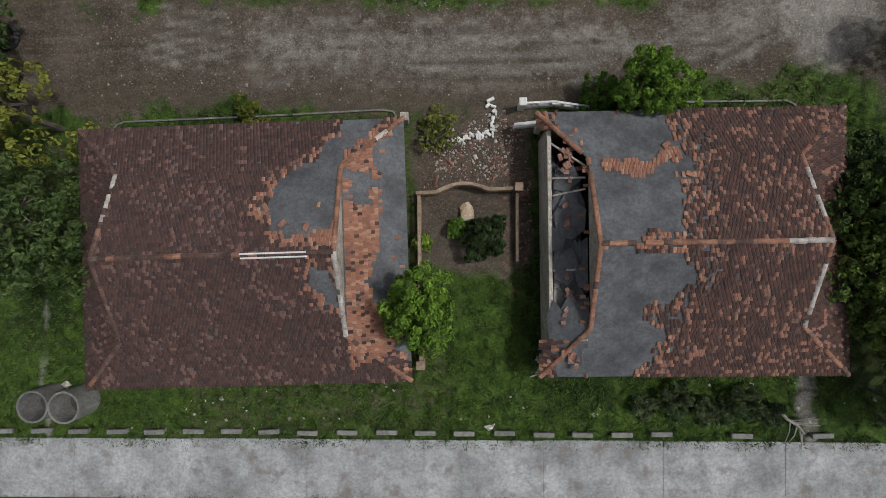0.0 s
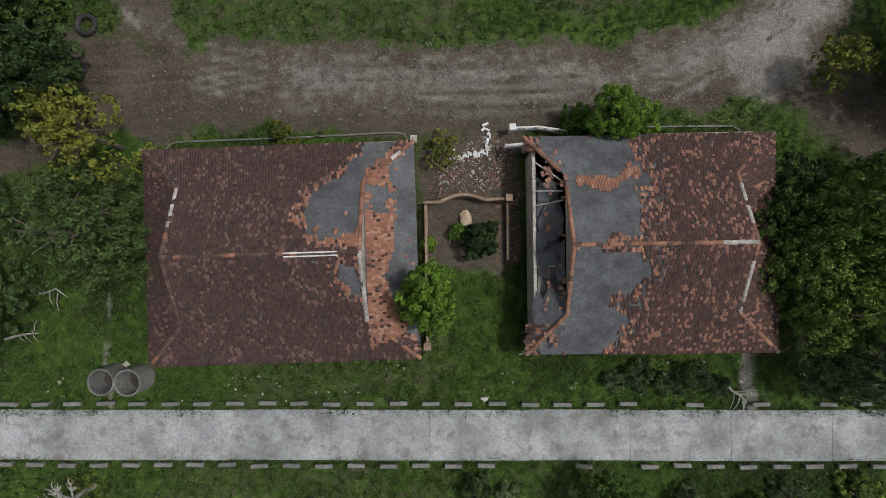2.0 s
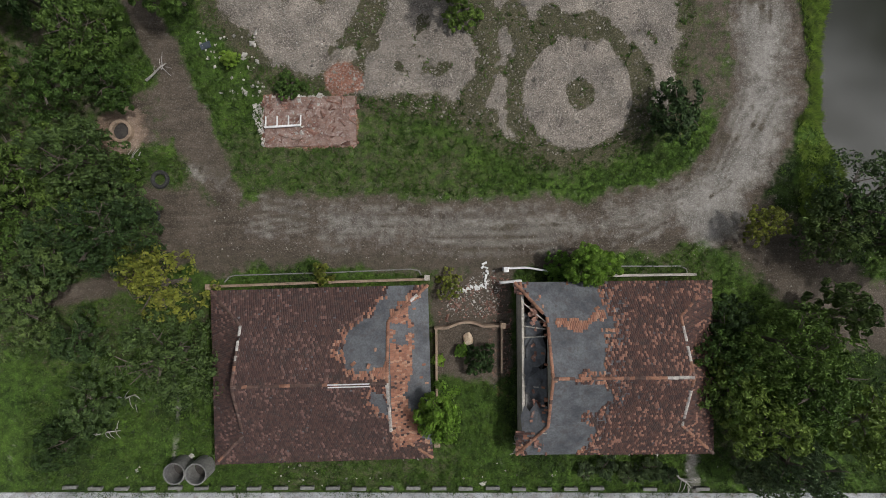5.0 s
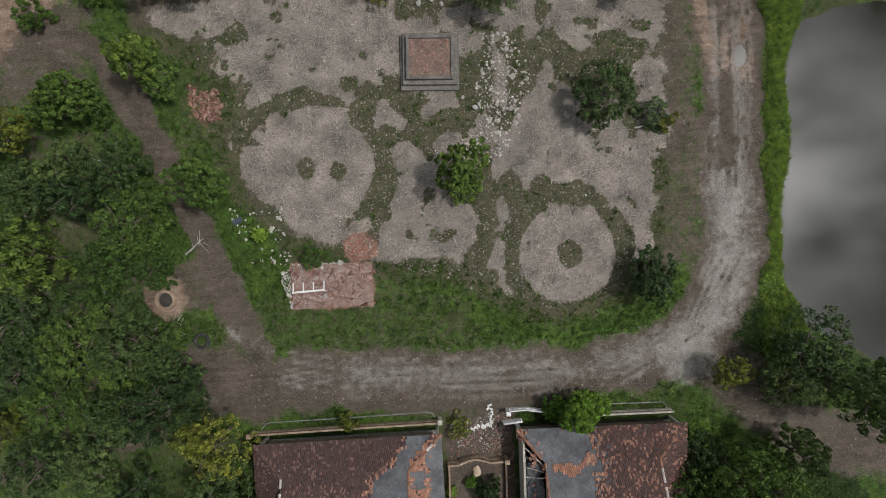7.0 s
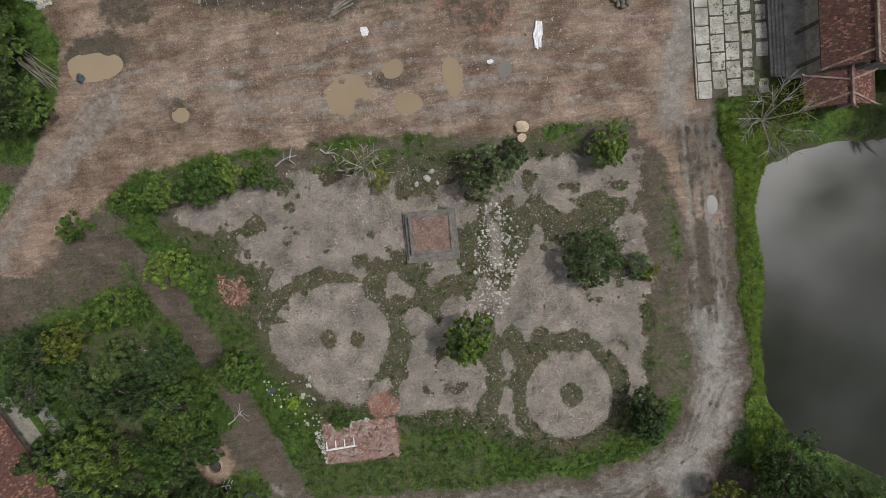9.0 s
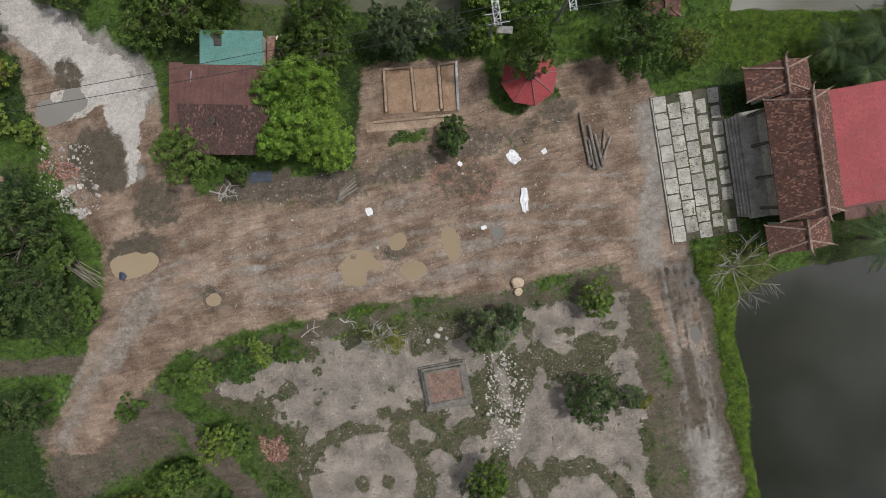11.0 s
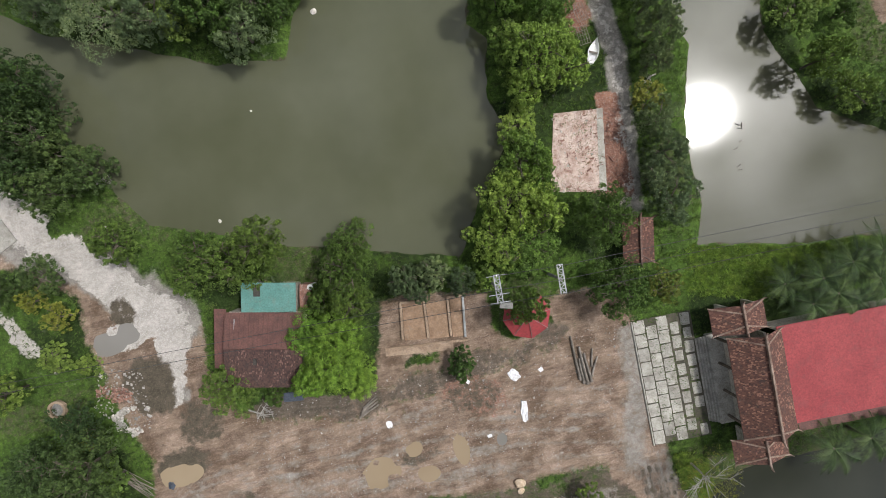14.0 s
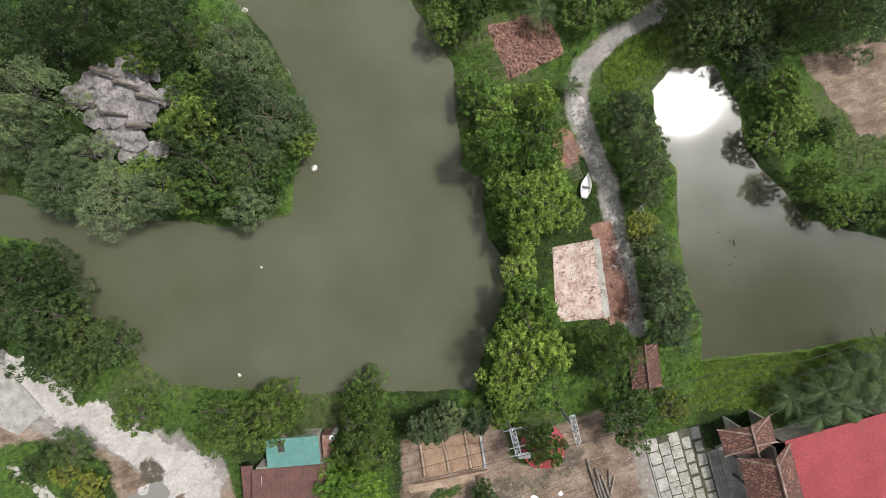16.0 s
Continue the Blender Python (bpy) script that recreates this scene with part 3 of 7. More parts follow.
    warm = warm * (1 - 0.9 * np.maximum.reduce([fade(np.hypot(x - 11.2, (y - 61.6) * 1.4) - 1.7 + jig, 0.5), fade(np.hypot((x - 0.2) * 0.4, y - 61.0) - 0.8 + n2, 0.4), fade(np.hypot((x - 15.2), (y - 62.4)) - 1.0 + jig, 0.4)]))
    litter = fade(line_distance(x, y, [(-18, 59.2), (-6, 57.6), (8, 58.4), (18, 60.5)]) - 1.4 + 2 * jig, 0.9)
    warm, dirt = warm * (1 - 0.65 * litter), np.maximum(dirt, 0.85 * litter)
    warm = np.maximum(warm, fade(np.hypot(x + 24.4, y - 16.4) - 1.9 + n2, 0.6))
    warm = np.maximum(warm, fade(area_distance(x, y, [(56, 97), (75, 95), (75, 80), (60.5, 86)]) + jig, 0.8))
    pale = np.maximum.reduce([
        0.8 * fade(line_distance(x, y, [(-21.0, -1), (-20.5, -4), (-20.7, -8), (-20.4, -11)]) - 0.12 + 0.2 * n2, 0.15),
        0.8 * fade(line_distance(x, y, [(18.2, -7), (18.0, -9), (18.1, -11)]) - 0.35 + 0.8 * n2, 0.3),
        0.72 * fade(line_distance(x, y, [(-8, 9.2), (0, 9.0), (8, 8.8), (14, 9.6), (20, 12)]) - 1.0 + 1.3 * jig, 2.2),
        fade(line_distance(x, y, [(19, 10.5), (22.4, 13.5), (23.4, 18), (23.4, 24)]) - 1.6 + jig, 1.5),
        0.75 * fade(np.abs(np.abs(x - 23.6) - 0.85) - 0.3 + n2, 0.4) * (y > 18) * (y < 44) * (np.abs(x - 23.6) < 3),
        fade(line_distance(x, y, [(-60, 97), (-42, 86), (-34, 79.8), (-29, 75.5), (-26.5, 72)]) - 2.8 + 1.3 * jig, 0.8),
        0.9 * fade(line_distance(x, y, [(-28, 72), (-29, 67), (-27.5, 63.5)]) - 0.7 + 1.4 * n1, 0.4),
        0.52 * fade(line_distance(x, y, [(-42, 38), (-36, 45), (-30, 50)]) - 1.2 + jig, 0.7),
        0.7 * fade(line_distance(x, y, [(21.5, 44), (24, 52), (24, 58)]) - 1.2 + jig, 0.7),
        fade(line_distance(x, y, [(28.2, 73), (28.9, 79), (29.3, 85), (30, 90), (29.3, 95), (29.4, 100.5), (31.6, 104), (36, 106), (42, 107.5)]) - 1.2 + 0.5 * jig, 0.5),
        0.9 * fade(np.hypot(x - 19.5, y - 10.2) - 2.6 + jig, 1.2),
        0.55 * fade(line_distance(x, y, [(-20, 50), (0, 46.5), (14, 46)]) - 0.5 + 2 * n1, 1.0)])
    red = np.maximum.reduce([
        fade(area_distance(x, y, [(-13.8, 18.8), (-6.9, 18.6), (-7, 14.9), (-14, 15)]) + 0.5 * n2, 0.3),
        0.9 * fade(np.hypot(x + 7.9, y - 20.2) - 1.4 + n2 * 2, 0.5), 0.35 * fade(np.hypot(x + 20.5, y - 32.5) - 1.6 + n1 * 3, 0.6),
        0.56 * fade(np.hypot((x - 4.6) * 0.6, y - 55.4) - 2.6 + 1.6 * jig, 0.9),
        fade(area_distance(x, y, [(26.6, 86), (29.2, 85.5), (28.6, 73.5), (25.4, 74)]) + 0.6 * n2, 0.4),
        0.9 * fade(np.hypot(x - 26.6, (y - 95.5) * 0.5) - 1.4 + n2, 0.4),
        fade(area_distance(x, y, [(22, 112), (29, 111.5), (30, 106), (22.7, 105.2)]) + n2, 0.4),
        0.3 * fade(area_distance(x, y, [(0.8, 5), (4.2, 5), (4.4, -4), (3.0, -4), (2, 3)]) + n2, 0.5)])
    wet = np.maximum.reduce([
        0.58 * fade(np.hypot((x - 4.6) * 0.6, y - 55.4) - 2.4 + 1.8 * n1, 0.9),
        0.9 * fade(np.hypot(x + 31, (y - 66) * 0.6) - 2.5 + 1.4 * jig, 0.8), 0.8 * fade(np.hypot((x + 30) * 0.5, y - 55.5) - 1.8 + jig, 0.8), 0.75 * fade(np.hypot(x + 22.9, y - 49.2) - 1.9 + jig, 0.8), 0.7 * fade(np.hypot((x + 3) * 0.4, y - 50) - 1.3 + jig, 0.8), 0.7 * fade(np.hypot(x + 26.5, y - 60) - 2.2 + 1.4 * jig, 0.8),
        0.8 * fade(np.hypot(x + 31.5, y - 74.5) - 1.5 + jig, 0.7), 0.75 * fade(line_distance(x, y, [(23.4, 26), (23.4, 33)]) - 0.7 + n2, 0.4),
        0.55 * fade(line_distance(x, y, [(-20, 7), (-6, 6.4), (10, 6.2)]) - 0.9 + jig, 0.8)])
    lush = np.maximum.reduce([fade(area_distance(x, y, [(31.5, 61), (40, 58.5), (58, 56), (62, 61), (36, 67), (31, 66)]) + jig, 1.0), fade(area_distance(x, y, [(26.2, 8), (29.5, 8), (29.5, 43), (26.4, 43)]) + jig, 0.8),
                              0.40 * fade(area_distance(x, y, [(-16, 12.0), (14, 11.8), (14, 14.2), (-16, 14)]) + 1.5 * jig, 1.5), fade(area_distance(x, y, [(33, 99), (39, 100), (44, 105), (34, 106)]) + jig, 0.8),
                              0.7 * fade(area_distance(x, y, [(-43, 81), (-35, 76.5), (-40, 73.8), (-43, 77)]) + jig, 1.0), 0.6 * fade(area_distance(x, y, [(-22, 41.2), (-3, 43.2), (-3, 44.6), (-22, 44.2)]) + 2 * jig, 0.8),
                              0.75 * fade(area_distance(x, y, [(57, 88), (60, 98), (50, 98), (54, 86)]) + jig, 0.8), 0.6 * fade(n3 - 0.16, 0.1)])
    cream = np.maximum.reduce([fade(line_distance(x, y, [(-62, 101), (-42.6, 89.0), (-38, 84.3), (-33.3, 79.4), (-28.6, 74), (-27.6, 70)]) - 2.3 + 1.5 * jig, 0.8), fade(line_distance(x, y, [(-27.6, 70), (-27.4, 67.7), (-28.6, 64)]) - 0.9 + 1.8 * jig, 0.5),
                               0.9 * fade(line_distance(x, y, [(-29, 71.5), (-33, 71)]) - 1.4 + 1.5 * jig, 0.5), 0.8 * fade(line_distance(x, y, [(-47, 80), (-44, 74.5), (-41, 70)]) - 0.8 + jig, 0.6)])
    for k, (sway, off) in enumerate(((0.6, 0.0), (0.9, 1.7), (-0.5, -1.6), (1.3, 3.2), (-0.9, -3.2), (0.4, 4.9))):
        bend = [(25, 41 + off * 0.4), (20, 47 + off), (10, 49.2 + off), (0, 50 + off + sway), (-10, 49.6 + off), (-20, 51.4 + off - sway), (-30, 50.5 + off * 0.5), (-40, 42)]
        pale = np.maximum(pale, (0.72 - 0.07 * k) * fade(np.abs(line_distance(x, y, bend) - 0.8) - 0.16 + 0.7 * n2 + 0.35 * n1, 0.3))
    for k, off in enumerate((-1.7, -0.9, -0.2, 0.7, 1.5)):
        sweep = [(-18.4 + off * 0.5, 13.5), (-15.4, 10.2 + off * 0.8), (-9, 8.9 + off), (4, 8.5 + off), (14, 9.2 + off), (20 - off * 0.5, 12 + off * 0.4), (22.9 - off, 18), (23.6 - off, 30), (23.8 - off, 42)]
        pale = np.maximum(pale, (0.70 - 0.05 * k) * fade(line_distance(x, y, sweep) - 0.12 + 1.0 * n2 + 0.8 * n1, 0.35))
        wet = np.maximum(wet, 0.66 * fade(line_distance(x, y, [(a, b + 0.42) for a, b in sweep]) - 0.05 + 1.0 * n2 + 0.8 * n1, 0.3))
    cream = np.maximum(cream, 0.5 * fade(line_distance(x, y, [(28.3, 74), (28.9, 79), (29.3, 85), (30, 90), (29.3, 95), (29.4, 100.5)]) - 0.7 + 0.9 * jig, 0.4))
    shore = np.full(np.shape(x), 1e9)
    for pond in PONDS:
        shore = np.minimum(shore, area_distance(x, y, pond))
    wet = np.maximum(wet, fade(shore + 0.1 + 0.5 * n2, 0.5))
    moss = np.maximum(moss, 0.47 * fade(n3 + 0.10, 0.12))
    keep = 1 - fade(shore - 0.5, 0.3)
    return dict(moss=moss, dirt=dirt * keep, warm=warm * keep, gravel=gravel, pale=pale * keep, red=red, wet=wet, lush=lush, cream=cream * keep)


def axis(lo, hi, step):
    inner = np.arange(lo, hi + step / 2, step)
    outer = np.cumsum(step * 1.22 ** np.arange(1, 41))
    outer = outer[outer < 900]
    return np.concatenate([lo - outer[::-1], inner, hi + outer])


GX, GY = axis(-46, 64, 0.29), axis(-18, 124, 0.29)
gx, gy = np.meshgrid(GX, GY)
flat_x, flat_y = gx.ravel(), gy.ravel()
flat_z = land_height(flat_x, flat_y)
nx, ny = len(GX), len(GY)
cell = (np.arange(ny - 1)[:, None] * nx + np.arange(nx - 1)[None, :]).ravel()
ground_me = raw_mesh("ground", np.stack([flat_x, flat_y, flat_z], 1), np.stack([cell, cell + 1, cell + nx + 1, cell + nx], 1), GROUND, smooth=True)
for zone_name, zone_values in land_zones(flat_x, flat_y).items():
    ground_me.attributes.new(zone_name, "FLOAT", "POINT").data.foreach_set("value", zone_values.astype(np.float32))
solid("ground", ground_me, None, "grass, moss and dirt ground with gravel court and muddy roads", "ground", kind="structure")


def land_z(x, y):
    return float(land_height(np.array([float(x)]), np.array([float(y)]))[0])


# ---- water ----
def sheet(name, outline, z, material, label, category, kind=""):
    bm = bmesh.new()
    bm.faces.new([bm.verts.new((x, y, z)) for x, y in outline])
    bmesh.ops.triangulate(bm, faces=bm.faces[:])
    return solid(name, bm, material, label, category, kind=kind)


def hull_box(outline):
    xs, ys = [p[0] for p in outline], [p[1] for p in outline]
    return [(min(xs) - 1.5, min(ys) - 1.5), (max(xs) + 1.5, min(ys) - 1.5), (max(xs) + 1.5, max(ys) + 1.5), (min(xs) - 1.5, max(ys) + 1.5)]


sheet("water_1", hull_box(POND_EAST), WATER_LEVEL, WATER_EAST, "still murky green pond beside the dirt road", "pond", "structure")
sheet("water_2", hull_box(POND_WEST), WATER_LEVEL, WATER, "wide murky green pond with wooded banks", "pond", "structure")
sheet("water_3", [(30, 57), (82, 57), (82, 102.5), (30, 102.5)], WATER_LEVEL - 0.004, WATER_NE, "murky pond that mirrors the bright sky", "pond", "structure")


# ---- trees ----
def leaf_mesh(name, centres, normals, length, width, material, rng):
    """Pointed leaves, folded along the middle, lying at the centres."""
    n = len(centres)
    normals = normals / np.linalg.norm(normals, axis=1, keepdims=True)
    spin = rng.normal(size=(n, 3))
    along = spin - (spin * normals).sum(1, keepdims=True) * normals
    along /= np.linalg.norm(along, axis=1, keepdims=True)
    across = np.cross(normals, along)
    l, w = length * rng.uniform(0.7, 1.25, (n, 1)) / 2, width * rng.uniform(0.75, 1.25, (n, 1)) / 2
    a, b = centres - along * l, centres + along * l - normals * l * 0.35
    c, d = centres + across * w + normals * w * 0.3, centres - across * w + normals * w * 0.3
    verts = np.stack([a, c, b, d], 1).reshape(-1, 3)
    k = np.arange(n)[:, None] * 4
    faces = np.concatenate([k + np.array([[0, 1, 2]]), k + np.array([[0, 2, 3]])], 0)
    return raw_mesh(name, verts, faces, material)


def spread_dirs(n, low, rng):
    """n directions over a dome, kept well apart."""
    out = [np.array([rng.normal(0, 0.25), rng.normal(0, 0.25), 1.0])]
    while len(out) < n:
        trial = rng.normal(size=(14, 3))
        trial[:, 2] = rng.uniform(low, 1.0, 14) * 1.25
        trial /= np.linalg.norm(trial, axis=1, keepdims=True)
        gaps = np.min([np.linalg.norm(trial - o, axis=1) for o in out], axis=0)
        out.append(trial[int(np.argmax(gaps))])
    return [o / np.linalg.norm(o) for o in out]


def crown_points(r, height, rng, lobes, sprays, per, droop=0.0, gap=0.0, lobe_r=0.36):
    """Leaf places and normals: boughs stand apart on a dome, each set with rounded sprays of leaves."""
    places, normals = [], []
    phase = rng.uniform(0, 6.28, 3)
    for way in spread_dirs(lobes, -0.12, rng):
        az = math.atan2(way[1], way[0])
        edge = 1 + 0.14 * math.sin(2 * az + phase[0]) + 0.11 * math.sin(3 * az + phase[1]) + 0.08 * math.sin(5 * az + phase[2])
        rc = r * lobe_r * rng.uniform(0.7, 1.2)
        c = way * np.array([r, r, height]) * (1 - lobe_r * 0.8) * edge * rng.uniform(0.72, 1.14)
        c[2] += height * rng.uniform(-0.25, 0.25)
        for d in spread_dirs(sprays, -0.25, rng):
            rs = rc * rng.uniform(0.3, 0.52)
            m = int(per * rng.uniform(0.7, 1.3) * (1 - gap * rng.rand()))
            e = rng.normal(size=(m, 3)) + d * 0.55 + np.array([0, 0, 0.25])
            e /= np.linalg.norm(e, axis=1, keepdims=True)
            p = c + d * rc * rng.uniform(0.75, 1.05) + e * rs * rng.uniform(0.55, 1.1, (m, 1)) * np.array([1, 1, 0.8])
            p[:, 2] -= droop * rng.rand(m) * rc
            places.append(p)
            normals.append(e + rng.normal(scale=0.17, size=(m, 3)) + np.array([0, 0, 0.05]))
    return np.concatenate(places), np.concatenate(normals)


def limbs(bm, trunk_h, r, height, rng, count=6, thick=0.16, reach=0.8):
    top = Vector((rng.uniform(-0.1, 0.1), rng.uniform(-0.1, 0.1), trunk_h))
    bent(bm, [(0, 0, -0.3), (0.05, 0.03, trunk_h * 0.5), top], thick * 1.25, thick * 0.85)
    for i in range(count):
        az = 2 * math.pi * (i + rng.uniform(-0.3, 0.3)) / count
        e = rng.uniform(0.55, 1.0) * reach
        tip = Vector((math.cos(az) * r * e, math.sin(az) * r * e, trunk_h + height * rng.uniform(0.15, 0.7)))
        mid = top.lerp(tip, 0.5) + Vector((rng.uniform(-0.15, 0.15) * r, rng.uniform(-0.15, 0.15) * r, 0.12 * height))
        bent(bm, [top, mid, tip], thick * 0.6, thick * 0.14, 5)
        for s in range(2):
            off = Vector((rng.uniform(-0.4, 0.4) * r, rng.uniform(-0.4, 0.4) * r, rng.uniform(0, 0.3) * height))
            bent(bm, [mid, mid.lerp(tip, 0.5) + off * 0.5, mid + off], thick * 0.28, thick * 0.08, 4)
    return bm


TREE_LABEL = {
    "green": "leafy broad tree with a rounded green crown", "fresh": "full broad tree with fresh sunlit green leaves", "wood": "leafy tree with a dense mid-green crown ", "dark": "dense dark green tree with a clumped crown", "bright": "fresh light green bushy tree with glossy leaves",
    "yellow": "thin tree with yellowish green leaves", "feather": "feathery grey-green tree with drooping twigs", "bare": "nearly leafless tree with pale spreading branches",
}


def make_tree(kind, r, seed):
    rng = np.random.RandomState(seed)
    height, trunk_h = r * 1.05, 0.9 + 0.5 * r
    ob = thing("shrub" if r < 1.3 else "tree", TREE_LABEL[kind] if r >= 1.3 else "low leafy shrub with small leaves", "shrub" if r < 1.3 else "tree")
    bm = bmesh.new()
    if kind == "bare":
        bent(bm, [(0, 0, -0.3), (0.06, 0.02, trunk_h * 0.6), (0, 0.05, trunk_h)], 0.16, 0.12)
        for i in range(10):
            az, e = 0.628 * i + rng.uniform(-0.25, 0.25), rng.uniform(0.75, 1.05)
            tip = Vector((math.cos(az) * r * e, math.sin(az) * r * e, trunk_h + height * rng.uniform(0.3, 0.9)))
            fork = Vector((0, 0.05, trunk_h)).lerp(tip, 0.5) + Vector((rng.uniform(-0.2, 0.2) * r, rng.uniform(-0.2, 0.2) * r, 0.15 * height))
            bent(bm, [(0, 0.05, trunk_h), fork, tip], 0.07, 0.02, 5)
            for k in range(9):
                start = fork.lerp(tip, rng.uniform(0, 0.85))
                swing = az + rng.choice((-1, 1)) * rng.uniform(0.35, 1.0)
                end = start + Vector((math.cos(swing), math.sin(swing), rng.uniform(0.1, 0.5))) * r * rng.uniform(0.22, 0.42)
                bent(bm, [start, start.lerp(end, 0.5) + Vector((0, 0, 0.06)), end], 0.03, 0.012, 4)
    else:
        limbs(bm, trunk_h if r >= 1.3 else 0.25, r, height, rng, 6 if r > 2 else 4, 0.05 + 0.035 * r)
    part("trunk", bm, DEADWOOD if kind == "bare" else BARK, ob)
    lobes, sprays, per = int(6 + 3.2 * r), int(5 + 1.7 * r), 29
    length, width = 0.31, 0.17
    gap, droop, size = 0.25, 0.0, 0.31
    if kind == "dark":
        length, width = 0.29, 0.17
    if kind == "bright":
        lobes, per, gap, length, width, size = lobes + 5, 64, 0.0, 0.23, 0.11, 0.40
    if kind == "yellow":
        per, gap, length = 20, 0.5, 0.27
    if kind == "feather":
        droop, length, width, size = 0.7, 0.40, 0.10, 0.27
    if kind == "bare":
        per, gap, length, width = 12, 0.7, 0.22, 0.1
    places, normals = crown_points(r, height, rng, lobes, sprays, per, droop, gap, size)
    places[:, 2] += trunk_h if r >= 1.3 else 0.3
    if r < 1.3:
        length, width = length * 0.8, width * 0.8
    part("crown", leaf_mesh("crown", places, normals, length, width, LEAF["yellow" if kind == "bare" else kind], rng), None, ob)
    return ob


PROTOTYPES = {}


def tree(kind, x, y, r, tall=1.0):
    """A tree of that kind with its crown about r wide either side."""
    size = min((0.7, 1.2, 1.9, 2.7, 3.6, 4.6), key=lambda s: abs(math.log(s / r)))
    key = (kind, size, random.randrange(2) if size in (1.9, 2.7, 3.6) else 0)
    k = r / size
    m = pose(x, y, land_z(x, y), 0, 0, random.uniform(0, 360)) @ Matrix.Diagonal((k, k, k * tall * random.uniform(0.75, 1.6), 1))
    if key not in PROTOTYPES:
        PROTOTYPES[key] = make_tree(kind, size, hash((size, key[2])) % 1000 + 7 * len(kind))
        PROTOTYPES[key].matrix_basis = m
        return PROTOTYPES[key]
    source = PROTOTYPES[key]
    made = copy_thing(source, Matrix())
    made.matrix_basis = m
    return made


def grove(kind, rows):
    for x, y, r in rows:
        tree(kind, x, y, r * (1.1 if y > 58 else 0.95))


# beside and between the two houses
tree("dark", -19.3, 0.1, 3.5)
grove("green", [(18.7, -0.4, 2.4), (18.9, -3.4, 2.4)])
grove("dark", [(-26.4, 1.2, 1.9), (-25.4, -3.3, 2.2), (-27.4, -6.2, 1.6), (-30, 3.5, 3.0)])
grove("yellow", [(-19.5, 5.1, 2.9), (22.2, 8.7, 1.7), (-21.5, 6.5, 1.8)])
grove("dark", [(-22.9, 8.5, 3.3), (-24.8, 13.3, 2.9), (-26.9, 7.8, 2.3), (26.2, 8.3, 2.4), (28.0, 9.9, 3.7), (31.2, 7.3, 3.1)])
tree("bright", -1.0, -4.0, 1.75, 1.55)
grove("bright", [(9.4, 6.0, 1.6), (8.0, 5.7, 1.2), (10.7, 5.8, 1.5), (0.8, -0.3, 0.55), (-1.0, -1.0, 0.5)])
grove("yellow", [(-0.2, 4.6, 1.15), (-9.5, 5.5, 0.9)])
grove("dark", [(2.2, -0.7, 1.4), (19.2, 1.9, 2.1), (26.2, 2.6, 2.2)])
grove("green", [(19.3, -2.3, 2.4), (22.2, 0.7, 3.3), (24.4, -2.2, 3.6), (21.2, -5.0, 2.9), (28.5, -5, 3.2)])
grove("feather", [(22.9, -7.6, 3.0), (21.0, -8.6, 1.7), (11.3, -9.0, 1.0), (14.3, -9.1, 1.1), (9.9, -9.3, 0.7), (12.9, -9.4, 0.8), (16, -9.6, 0.7)])
grove("green", [(8.4, -15.6, 1.7), (9.6, -16.6, 1.2), (18.5, -17, 1.4), (24, -16, 1.5)])
grove("feather", [(1.7, -15.4, 0.9), (3.5, -16, 0.8), (14, -16.3, 1.0), (-8, -16.5, 0.7), (20, -16, 1.1)])
grove("bare", [(-21.5, -15.4, 1.5)])
# the wood west of the court
grove("dark", [(-33.7, 25.1, 3.0), (-31.2, 27.4, 2.2), (-26.5, 27.4, 2.5), (-28.8, 24.6, 2.2), (-34.7, 15.6, 3.4), (-35.3, 11.2, 2.6), (-22.7, 9.3, 2.6), (-26.8, 15.6, 1.7), (-36.6, 20.4, 2.2), (-28.1, 7.0, 2.3)])
grove("wood", [(-31.8, 31.8, 1.6), (-29.1, 32.3, 1.9), (-25.6, 22.7, 3.1), (-27.9, 18.9, 2.8), (-32.3, 20.2, 3.0), (-24.2, 19.1, 1.8), (-29.9, 13.2, 3.2), (-32.2, 8.6, 2.8), (-26.3, 10.6, 2.3), (-23.7, 13.4, 1.5)])
grove("yellow", [(-34.2, 30.1, 2.0), (-36.6, 6.7, 1.7)])
grove("dark", [(-24.4, 12.0, 1.9), (-36.5, 29.5, 2.4), (-33.5, 3.8, 2.6), (-39, 8, 3.0), (-39.5, 14, 3.0), (-39, 26, 2.6)])
# in and round the court
grove("green", [(-19.7, 25.7, 2.3), (-23.5, 34.1, 1.8), (0.6, 25.8, 2.3), (1.0, 24.6, 1.5), (-11.8, 19.4, 1.2), (-24.2, 35.4, 1.9), (-29.4, 32.8, 1.9), (-27.2, 36.1, 0.9)])
grove("bright", [(-16.2, 21.4, 0.65)])
grove("dark", [(12.4, 31.5, 2.7), (16.0, 16.8, 2.3)])
grove("feather", [(16.9, 30.4, 1.5), (4.6, 40.6, 2.4), (3.2, 39.8, 1.7), (6.4, 41.4, 1.6)])
grove("green", [(-33.7, 40.0, 1.5), (-28.8, 41.8, 1.4), (-24.5, 42.1, 1.8), (-20.7, 42.3, 2.2), (-18.6, 42.8, 1.6), (-16.0, 42.6, 1.6), (15.1, 41.0, 2.0)])
grove("yellow", [(18.2, 29.6, 0.9), (-5.6, 41.0, 1.2)])
grove("bare", [(27.9, 41.7, 3.4), (-6.5, 42.0, 1.8)])
